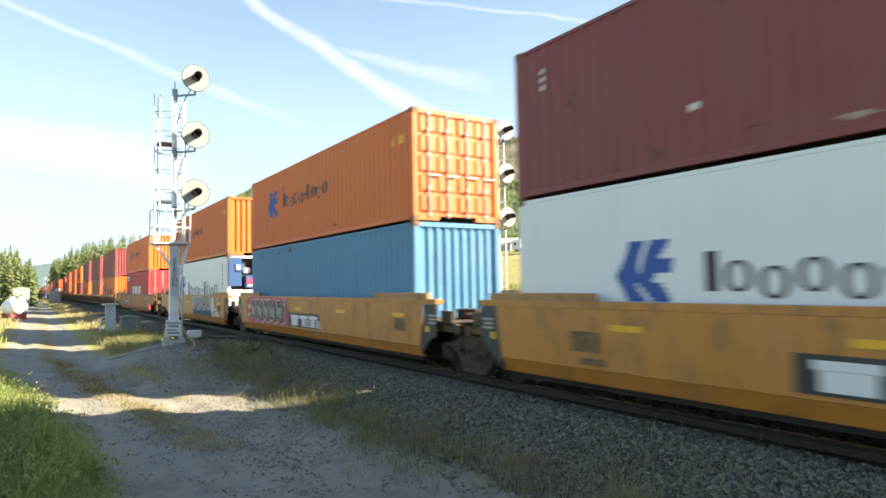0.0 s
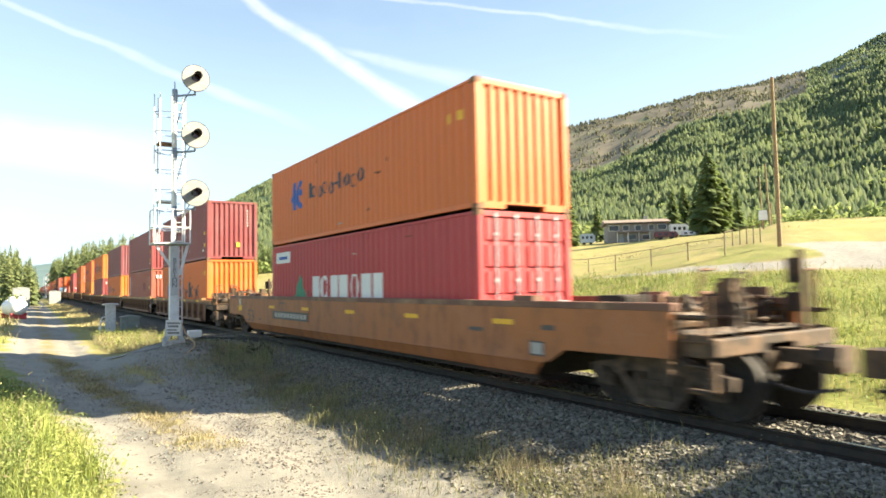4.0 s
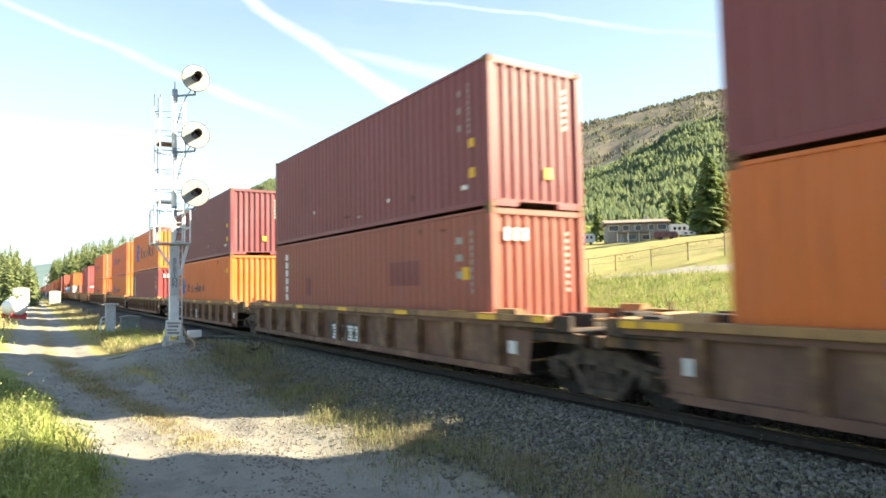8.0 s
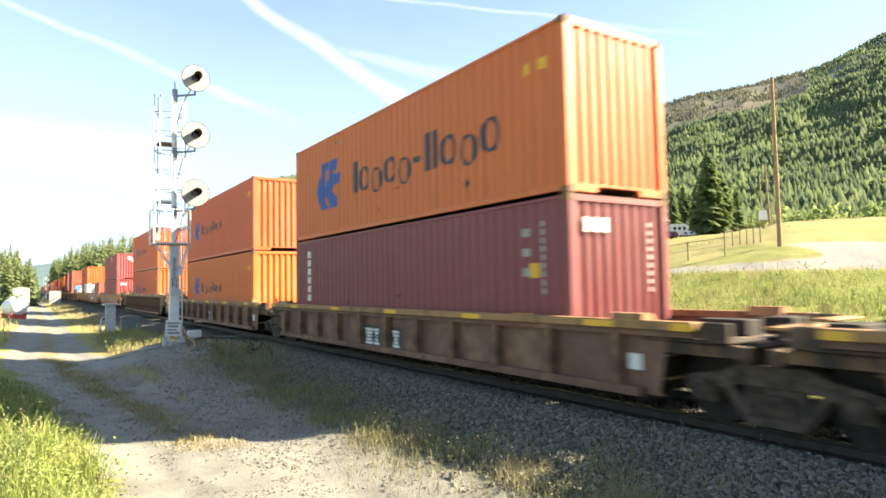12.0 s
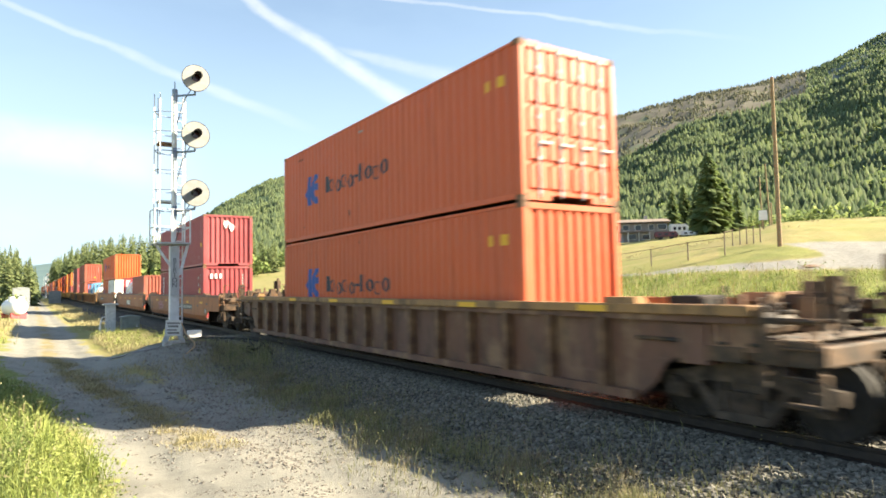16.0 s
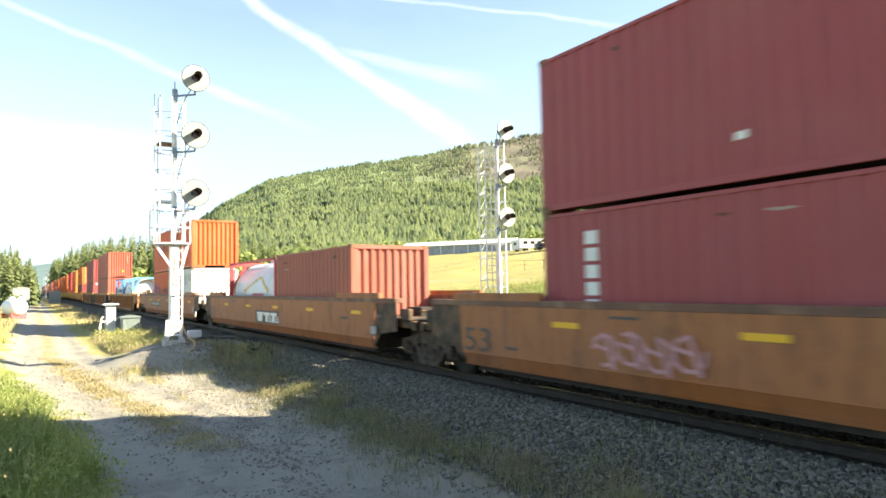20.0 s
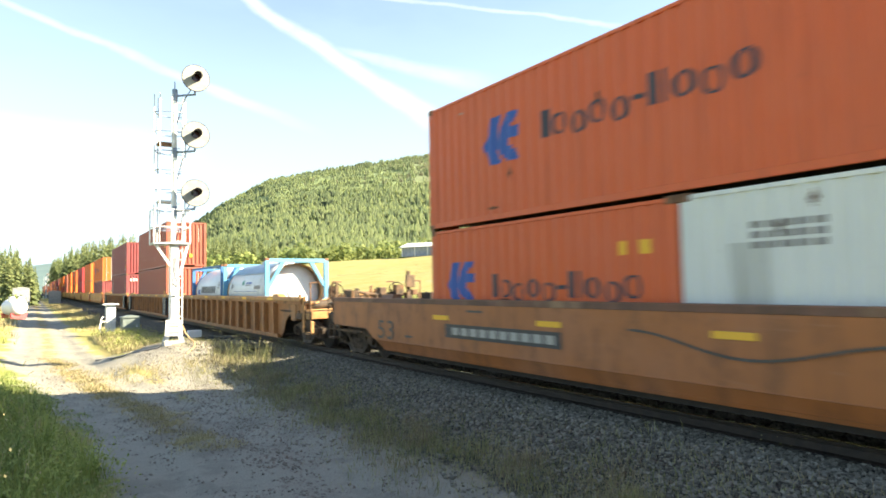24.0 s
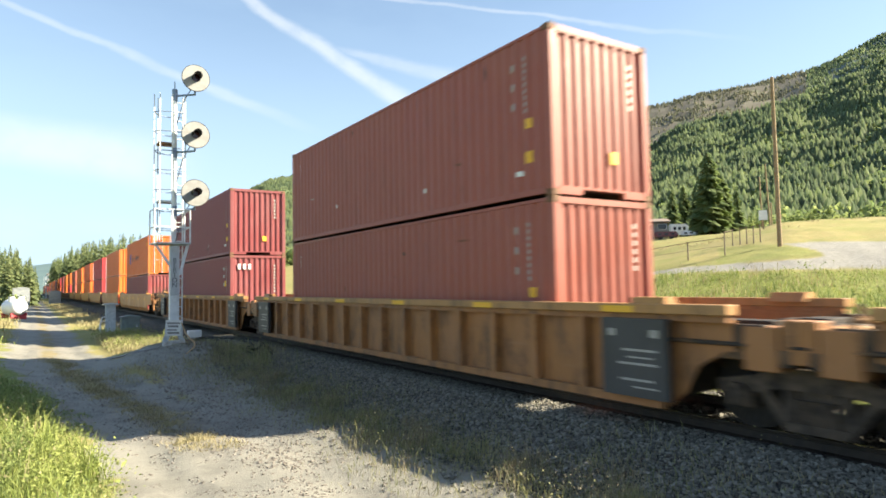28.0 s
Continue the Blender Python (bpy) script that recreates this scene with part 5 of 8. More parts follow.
                ya, yb = sorted((y0 - 1.9 * d, y0 + 0.55 * d))
                box(bm, x * (hw - 0.06) - 0.05, x * (hw - 0.06) + 0.05, ya, yb, zc1 - 0.06, zc1 + 0.13)
                bmesh.ops.bevel(bm, geom=bm.edges[:], offset=0.01, segments=1, affect="EDGES")
                part("end_coaming", bm, M["chord_tan" if kind == "smooth" else "ochre_car"], car)
        elif on and kind == "brown":
            d = 1 if y1 > y0 else -1
            ya, yb = sorted((y0 + 0.55 * d, min(y1, y0 + 1.7 * d) if d > 0 else max(y1, y0 + 1.7 * d)))
            bm = bm_new()
            box(bm, -0.004, 0.0, ya, yb, zc0 + 0.07, zc0 + 0.165)
            part("reflector", bm, M["yellow_ink"], car, "long yellow end stripe", pose(-hw - 0.004, 0, 0))
            bm = bm_new()
            box(bm, -0.004, 0.0, -0.11, 0.11, 0.62, 0.84)
            part("white_plate", bm, M["white_ink"], car, "small white plate", pose(-hw + 0.145, y0 - 0.15 * d, 0))
            for z in (0.55, 0.85):
                bm = bm_new()
                tube(bm, (-hw + 0.12, y0 + 0.36 * d, z), (-hw + 0.6, y0 + 0.36 * d, z), 0.014, 6)
                part("grab_rung", bm, M["chord_tan"], car)
    if "yellow_square" in style:
        stencil("end_plate", far - 1.16, far - 0.72, 0.97, 1.17, "yellow_ink", "yellow plate", lift=0.002)
        stencil("end_plate", far - 1.02, far - 0.80, 1.19, 1.41, "spray_cream", "worn white plate", lift=0.002)
    if "black_square" in style:
        stencil("panel", a + 0.35, a + 0.80, 0.62, 0.92, "black_car", "small black square panel", lift=-0.155)
    if "53" in style:
        for y in (b - 0.55,):
            txt = bpy.data.curves.new("stencil", "FONT")
            txt.body, txt.size, txt.extrude = "53", 0.60, 0.002
            ob = new("stencil", txt)
            ob.parent = car
            ob.matrix_basis = pose(at - 0.004, y + 0.75, 0.62, 90, 0, -90) @ Matrix.Diagonal((1.45, 1.0, 1.0, 1.0))
            txt.materials.append(M["stencil_ink"])
            tagged(ob, "grey stencilled figures")
    if "graffiti" in style:
        sprayed(car, at, style)
    if "faint_figures" in style:
        for k in range(9):
            stencil("number_bar", 2.5 + 0.25 * k, 2.5 + 0.25 * k + 0.17, 1.17, 1.28, "stencil_ink")
    return car


# ---- the train: every car and container by the y of its middle or near end at the start ----
MOVERS = []
TRACK_X = 8.295
WELL_Z = 0.36


def travel(t):
    """How far the train has come after t seconds; it slows down a little."""
    return 10.15 * t - 0.026 * t * t


def ride(ob, x, u, z):
    ob.matrix_basis = pose(x, u, z)
    MOVERS.append((ob, x, u, z))


HC, STD, L40, L20 = 2.896, 2.591, 12.192, 6.058


def load(u, *boxes):
    """Containers stacked on one car: rows of (length, height, colour, near end, marks, label[, flat, shift along the car])."""
    z = {}
    for L, H, colour, near, style, label, *more in boxes:
        flat = bool(more and more[0])
        shift = more[1] if len(more) > 1 else 0.0
        level = max((z[k] for k in z if k[0] < shift + L - 0.1 and k[1] > shift + 0.1), default=WELL_Z)
        c = container(L, H, colour, near, style, flat, label)
        ride(c, TRACK_X, u + shift, level)
        z[(shift, shift + L)] = level + H


def car(kind, centre, near_u, far_u, near_end, far_end, label, style=""):
    ride(well_car(kind, centre - near_u, far_u - centre, near_end, far_end, label, style), TRACK_X, centre, 0.0)


YEL = "dirty yellow smooth-sided well car"
OCH = "brownish yellow smooth-sided well car"
BRN = "brown ribbed well car, worn tan top edge"
TAN = "tan ribbed well car streaked with dirt"
OR = "orange corrugated steel container with a blue emblem"
MA = "maroon corrugated steel container with small white markings"

# Unseen car past the edge of view, added for the shadow it casts.
car("smooth", -13.7, -22.0, -5.75, False, False, YEL)
car("smooth", 2.28, -5.75, 9.9, False, False, YEL + " with a black panel", "panel")
car("smooth", 17.9, 9.9, 25.8, False, False, YEL + " with red graffiti and a black panel", "graffiti_red panel_far")
car("smooth", 33.9, 25.8, 41.7, False, True, YEL + " with pale graffiti", "graffiti_pale faint_figures")
car("ochre", 55.85, 45.9, 65.8, True, True, OCH + " with a number panel", "number 53 yellow_square")
car("brown", 77.9, 70.1, 86.2, True, False, BRN)
car("brown", 94.8, 86.2, 103.9, False, False, BRN + ", white blocks", "small")
car("brown", 113.0, 103.9, 122.1, False, False, BRN + ", white blocks", "small")
car("brown", 131.3, 122.1, 139.7, False, False, BRN + ", white blocks", "small")
car("brown", 148.2, 139.7, 156.2, False, True, BRN + ", white blocks", "small")
car("tan", 170.15, 160.2, 180.1, True, True, "brown deep-ribbed well car")
car("ochre", 194.3, 184.4, 204.15, True, False, OCH + " with a number panel", "number_near 53 graffiti_pink")
car("ochre", 214.0, 204.15, 223.9, False, False, OCH + " with a black panel", "panel_far 53")
car("ochre", 233.8, 223.9, 243.7, False, True, OCH + " with a dark wavy line", "number 53 graffiti_wave")
car("ribbed", 257.35, 247.3, 267.4, True, False, TAN, "black_square")
car("ribbed", 277.4, 267.4, 287.35, False, False, TAN + " and black stencil panels", "end_black")
car("ribbed", 297.3, 287.35, 307.2, False, True, TAN + " and black stencil panels", "end_black")
car("smooth", 320.0, 310.9, 329.1, True, False, YEL)
car("smooth", 338.1, 329.1, 347.0, False, False, YEL)
car("smooth", 355.7, 347.0, 364.8, False, True, YEL)

# Load of the unseen first car, added to cast shadow on the ground.
load(-19.8, (L40, HC, "white", "wall", "carrier_reefer", "white refrigerated container with a blue emblem", True), (L40, STD, "maroon", "wall", "plain", MA))
load(-3.82, (L40, HC, "white", "cooler", "carrier_reefer_low", "white refrigerated container with a blue emblem", True), (L40, STD, "maroon", "wall", "plain", MA))
load(11.95, (L40, HC, "blue", "wall", "", "blue corrugated steel container"), (L40, STD, "orange", "doors", "carrier_low", OR))
load(27.8, (L40, HC, "white", "cooler", "carrier_reefer", "white refrigerated container with a blue emblem", True), (L40, STD, "orange", "wall", "carrier_low", OR))
load(49.75, (L40, HC, "red", "doors", "red_line", "red corrugated steel container with white markings"), (L40, STD, "orange", "wall", "carrier_low", OR))
load(71.8, (L40, HC, "orange", "wall", "carrier", OR), (L40, HC, "maroon", "wall", "plain", MA))
load(88.7, (L40, HC, "redbrown", "wall", "leased", "red-brown corrugated steel container with an upright white word"), (L40, HC, "maroon", "wall", "plain", MA))
load(106.9, (L40, HC, "orange", "wall", "carrier_lower", OR), (L40, HC, "plum", "wall", "plain", MA))
load(125.2, (L40, HC, "maroon", "wall", "leased", "maroon corrugated steel container with yellow labels"), (L40, HC, "orange", "wall", "carrier", OR))
load(142.1, (L40, HC, "orange", "wall", "carrier_lower", OR), (L40, HC, "orange_red", "wall", "carrier_low", OR))
load(164.0, (L40, HC, "orange_red", "wall", "carrier_lower", OR), (L40, HC, "orange_red", "doors", "carrier_low", OR))
load(188.15, (L40, STD, "crimson", "wall", "leased", "crimson corrugated steel container with an upright white word"), (L40, STD, "crimson", "wall", "flag", "faded red-brown corrugated steel container"))
load(207.85, (L20, STD, "redbrown", "wall", "", "short faded red corrugated steel container"))
load(227.7, (L20, STD, "grey_white", "wall", "grey_text", "short grey-white corrugated container with rust"),
     (L20, STD, "orange_red", "wall", "carrier_short", "short orange container with a blue emblem", False, 6.1),
     (L40, STD, "orange_red", "wall", "carrier_low", OR))
load(271.3, (L40, HC, "redbrown", "wall", "plain", "faded red-brown corrugated steel container"), (L40, HC, "redbrown", "wall", "plain", "faded red-brown corrugated steel container"))
load(291.2, (L40, HC, "maroon", "wall", "leased", MA), (L40, HC, "maroon", "wall", "plain", MA))
load(313.9, (L40, STD, "maroon", "wall", "plain", MA), (L40, HC, "orange", "doors", "carrier_low", OR))
load(332.0, (L40, HC, "orange", "wall", "", "orange corrugated steel container"), (L40, STD, "orange", "wall", "", "orange corrugated steel container"))
load(349.6, (L40, HC, "red", "doors", "", "red corrugated steel container"), (L40, STD, "red", "doors", "", "red corrugated steel container"))
for tank, u in ((tank_container("tank_red", "tank_red", "white tank with a yellow stripe in a red frame", "stripe"), 214.02),
                (tank_container("tank_blue", "tank_blue", "pale grey tank with a blue cover in a light blue frame", "sunshade"), 251.15),
                (tank_container("tank_deepblue", "tank_deepblue", "white tank with a dark word in a deep blue frame", "plain_blue"), 257.5)):
    ride(tank, TRACK_X, u, WELL_Z)

# the rest of the train, far up the line
tones = ("orange", "maroon", "orange", "orange_red", "redbrown", "orange", "red", "maroon", "orange")
far_rnd = random.Random(5)
FAR.add("lean")
for k in range(24):
    u0 = 374.2 + 18.7 * k
    car("smooth" if k % 6 < 3 else "tan", u0, u0 - 9.35, u0 + 9.35, False, False, YEL if k % 6 < 3 else "brown deep-ribbed well car")
    lo, hi = tones[(k * 2) % 9], tones[(k * 5 + 3) % 9]
    load(u0 - 6.1, (L40, HC, lo, "wall", "", f"{lo.replace('_', ' ')} corrugated steel container".replace("orange red", "orange")),
         (L40, STD, hi, far_rnd.choice(("wall", "doors")), "", f"{hi.replace('_', ' ')} corrugated steel container".replace("orange red", "orange")))
FAR.clear()
# ---- the land ----
def bend(points, x):
    """A smooth line through points, at x."""
    xs, ys = zip(*points)
    return np.interp(x, xs, ys)


CROSS = ((-1500, 2.0), (-300, -0.2), (-60, -0.7), (-9, -0.45), (-4, -0.22), (-1.2, -0.28), (0.3, -0.45), (0.9, -0.52), (3.6, -0.54), (4.1, -0.50), (5.9, -0.27),
         (6.45, -0.165), (10.1, -0.165), (10.6, -0.27), (12.2, -0.75), (13.5, -0.7))
SKYLINE = ((-40, 1.5), (-10, 0.8), (-4, 0.1), (5, 0.2), (8, 2.8), (11, 5.2), (14.2, 7.6), (18, 9.65), (23.4, 10.65), (32.2, 11.9), (35.9, 12.75), (42.6, 13.45), (47.7, 14.3), (53.4, 15.2),
           (57.1, 15.65), (61.8, 15.85), (64.9, 16.3), (69.3, 17.8), (85, 19), (110, 15), (150, 6), (180, 2))
SPUR = ((-40, 1.0), (-4, 0.1), (5, 0.2), (8, 2.5), (14.2, 6.4), (23.4, 8.6), (32, 9.1), (37.9, 9.2), (44, 9.3), (49.2, 10.7), (53.3, 12.3), (56.5, 13.3), (60.4, 13.75), (65.3, 14.8), (69.3, 15.9),
        (85, 17), (110, 13), (150, 5), (180, 1.5))


RISE = ((10, (30, 60, 80, 150, 250), (-5, -2.2, -1.3, 0.0, 0.6)),
        (20, (25, 39, 60, 100, 150, 200), (-6, -3.4, -1.2, 0.3, 1.2, 2.0)),
        (34, (18, 25, 40, 55, 80, 120, 190), (-6, -4.6, -1.2, 0.0, 1.3, 2.1, 2.8)),
        (49, (15, 22, 30, 36, 40, 60, 80, 145, 200), (-8, -4.0, -1.0, 0.2, 0.75, 1.7, 2.2, 3.4, 3.8)),
        (62, (14, 20, 26, 31, 34, 46, 60, 80, 150), (-9, -4.0, -1.0, 1.0, 1.9, 3.8, 4.3, 4.3, 4.1)))


def fbm(x, y, scale, seed=0.0, octaves=4):
    """Cheap rolling noise from sines, for arrays."""
    out = np.zeros_like(np.asarray(x, float) + np.asarray(y, float))
    amp, f = 1.0, 1.0 / scale
    for k in range(octaves):
        a = seed * 1.7 + k * 2.39
        u, v = x * math.cos(a) - y * math.sin(a), x * math.sin(a) + y * math.cos(a)
        out = out + amp * np.sin(u * f * 6.28 + 1.3 * seed + k + 1.4 * np.sin(v * f * 4.1 + k)) * np.cos(v * f * 5.3 + 2.1 * k + seed)
        amp, f = amp * 0.5, f * 2.03
    return out


def road_mid(y):
    return bend(((-50, 2.6), (9, 2.35), (14, 1.75), (20, 0.95), (26, 0.55), (40, 0.6), (400, 0.6)), y)


def toe_line(y):
    """The foot of the gravel bank, where grass grows."""
    return bend(((-20, 5.2), (4, 4.85), (8.5, 4.5), (12, 4.75), (17.5, 4.85), (21, 5.2), (60, 5.2)), y)


def land(x, y):
    """Height of the ground, for arrays of x and y."""
    x, y = np.asarray(x, float), np.asarray(y, float)
    near = bend(CROSS, x)
    # beyond the track the ground climbs past a lane to a sloping field: rise angle by distance, for four bearings
    r = np.hypot(x, y)
    b = np.degrees(np.arctan2(x, y))
    rows = [np.interp(r, rr, ee) for _, rr, ee in RISE]
    el = np.zeros_like(r)
    for (b0, _, _), (b1, _, _), e0, e1 in zip(RISE, RISE[1:], rows, rows[1:]):
        t = np.clip((b - b0) / (b1 - b0), 0, 1)
        el = np.where((b >= b0) & (b <= b1), e0 * (1 - t) + e1 * t, el)
    el = np.where(b < RISE[0][0], rows[0], np.where(b > RISE[-1][0], rows[-1], el))
    up = CAM_Z + r * np.tan(np.radians(el))
    t = np.clip((x - 12.6) / 4.5, 0, 1)
    t = t * t * (3 - 2 * t)
    z = np.where(x > 12.6, near * (1 - t) + up * t, near)
    # mound under the signal, and small bumps off the track
    z = z + 0.70 * np.exp(-(((x - 3.85) / 1.65) ** 2 + ((y - 21.6) / 2.6) ** 2)) * np.clip((7.0 - x) / 1.5, 0, 1)
    off = np.clip(np.abs(x - TRACK_X) - 2.2, 0, 1)
    z = z + off * 0.035 * fbm(x, y, 2.7, 1.0) + np.clip((np.abs(x - TRACK_X) - 12) / 30, 0, 1) * 0.22 * fbm(x, y, 31, 2.0)
    ruts = np.exp(-((np.abs(x - road_mid(y)) - 0.82) / 0.26) ** 2)
    z = z - 0.05 * ruts * (x < 6)
    # wooded hills
    low, high = bend(SPUR, b), bend(SKYLINE, b)
    el = np.where(r < 1000, low * np.clip((r - 230) / 770, 0, 1) ** 0.8, low - 0.5 + (high - low + 0.5) * np.clip((r - 1100) / 600, 0, 1))
    el = np.where((r >= 1000) & (r < 1100), low - 0.5 * (r - 1000) / 100, el)
    hill = r * np.tan(np.radians(el)) - 2.0
    hill = np.where(r > 1700, 1700 * np.tan(np.radians(high)) - 2.0 - (r - 1700) * 0.10, hill)
    rough = np.clip((r - 280) / 200, 0, 1) * np.clip(el / 10, 0, 1)
    hill = hill + rough * (6.0 * fbm(x, y, 190, 3.0) + 2.0 * fbm(x, y, 61, 7.0)) * np.where(np.abs(r - 1700) < 120, 0.4, 1.0)
    far = np.clip((r - 1100) / 1300, 0, 1) * (88 + 0.15 * x)
    hill = np.where((r > 1100) & (b < 9) & (b > -40), np.maximum(hill, far * np.clip((9 - b) / 3, 0, 1)), hill)
    w = np.clip((r - 200) / 160, 0, 1)
    return z * (1 - w) + np.maximum(hill, z * 0.3) * w


def land_at(x, y):
    return float(land(np.array([x]), np.array([y]))[0])


def grow(parts):
    """Grid lines: runs of (from, to, step at the start, step at the end)."""
    out = []
    for a, b, s0, s1 in parts:
        k = max(2, int(2 * (b - a) / (s0 + s1)))
        t = np.linspace(0, 1, k, endpoint=False)
        out.append(a + (b - a) * ((1 - (s1 - s0) / (s1 + s0)) * t + ((s1 - s0) / (s1 + s0)) * t * t))
    out.append(np.array([parts[-1][1]]))
    return np.concatenate(out)


def ground_material():
    mat = bpy.data.materials.new("ground_surface")
    mat.use_nodes = True
    n = Nodes(mat.node_tree)
    p = n.add("ShaderNodeNewGeometry").outputs["Position"]

    def w(name):
        return n.add("ShaderNodeAttribute", attr=name).outputs["Fac"]

    fine, mid, big = n.noise(p, 55, 6, 0.7), n.noise(p, 6.0, 6, 0.6), n.noise(p, 0.5, 4)
    vast = n.noise(p, 0.02, 5)
    dry = n.mix(n.ramp(mid, 0.35, 0.7), (0.31, 0.25, 0.11), (0.235, 0.225, 0.09))
    grass = n.mix(n.ramp(mid, 0.35, 0.7), (0.125, 0.165, 0.036), (0.235, 0.245, 0.068))
    meadow = n.mix(n.ramp(n.noise(n.stretch(p, (1, 1, 4)), 0.22, 6, 0.65), 0.4, 0.62), dry, n.mix(0.5, grass, dry))
    dirt = n.mix(n.ramp(fine, 0.3, 0.72), (0.190, 0.183, 0.160), (0.298, 0.289, 0.252))
    dirt = n.mix(n.ramp(big, 0.3, 0.7, 0.0, 0.5), dirt, (0.258, 0.250, 0.218))
    dirt = n.mix(n.ramp(n.noise(p, 1.3, 7, 0.7), 0.48, 0.62, 0.0, 0.75), dirt, n.mix(fine, (0.115, 0.110, 0.098), (0.24, 0.230, 0.203)))
    dirt = n.mix(n.ramp(n.noise(p, 120, 3, 0.6), 0.60, 0.68, 0.0, 0.7), dirt, (0.10, 0.088, 0.078))
    scrub = n.mix(n.ramp(mid, 0.35, 0.7), (0.17, 0.130, 0.080), (0.27, 0.225, 0.140))
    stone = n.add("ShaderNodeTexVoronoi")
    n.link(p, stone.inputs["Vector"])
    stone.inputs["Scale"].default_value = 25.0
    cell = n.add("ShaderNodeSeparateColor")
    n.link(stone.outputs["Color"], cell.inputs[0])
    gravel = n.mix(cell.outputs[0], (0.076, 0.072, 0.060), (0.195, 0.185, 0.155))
    # Stone edges run to near black: shade between the stones put into the colour.
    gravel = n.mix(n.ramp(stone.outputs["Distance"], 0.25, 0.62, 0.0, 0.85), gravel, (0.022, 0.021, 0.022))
    forest = n.mix(n.ramp(n.noise(p, 0.09, 6, 0.7), 0.35, 0.65), (0.14, 0.19, 0.095), (0.185, 0.235, 0.11))
    bare = n.mix(n.ramp(n.noise(p, 0.05, 6, 0.65), 0.35, 0.65), (0.125, 0.112, 0.086), (0.170, 0.150, 0.115))
    lane = n.mix(n.ramp(mid, 0.3, 0.7), (0.225, 0.215, 0.195), (0.30, 0.29, 0.262))
    # Blue-green of the farthest hills: distance haze is put into the ground colour.
    woods_hazed = n.mix(n.ramp(n.noise(p, 0.012, 6, 0.7), 0.35, 0.65), (0.085, 0.135, 0.145), (0.11, 0.165, 0.165))
    col = meadow
    col = n.mix(w("forest"), col, forest)
    col = n.mix(n.math("MULTIPLY", w("bare"), n.ramp(vast, 0.25, 0.50, 0.35, 1.0)), col, bare)
    col = n.mix(w("far"), col, woods_hazed)
    col = n.mix(w("green"), col, grass)
    col = n.mix(n.ramp(n.math("ADD", w("road"), n.math("MULTIPLY", n.math("SUBTRACT", mid, 0.5), 0.7)), 0.35, 0.65), col, dirt)
    col = n.mix(n.math("MULTIPLY", w("scrub"), n.ramp(fine, 0.3, 0.6, 0.35, 1.0)), col, scrub)
    col = n.mix(w("lane"), col, lane)
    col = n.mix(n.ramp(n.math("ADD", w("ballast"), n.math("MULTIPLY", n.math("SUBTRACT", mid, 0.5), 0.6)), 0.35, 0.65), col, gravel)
    bsdf = n.add("ShaderNodeBsdfPrincipled")
    n.link(col, bsdf.inputs["Base Color"])
    bsdf.inputs["Roughness"].default_value = 0.92
    bsdf.inputs["Specular IOR Level"].default_value = 0.2
    b = n.add("ShaderNodeBump")
    b.inputs["Strength"].default_value, b.inputs["Distance"].default_value = 0.6, 0.03
    n.link(n.math("ADD", fine, n.math("MULTIPLY", n.math("SUBTRACT", 1.0, stone.outputs["Distance"]), w("ballast"))), b.inputs["Height"])
    n.link(b.outputs[0], bsdf.inputs["Normal"])
    n.link(bsdf.outputs[0], n.add("ShaderNodeOutputMaterial").inputs[0])
    return mat


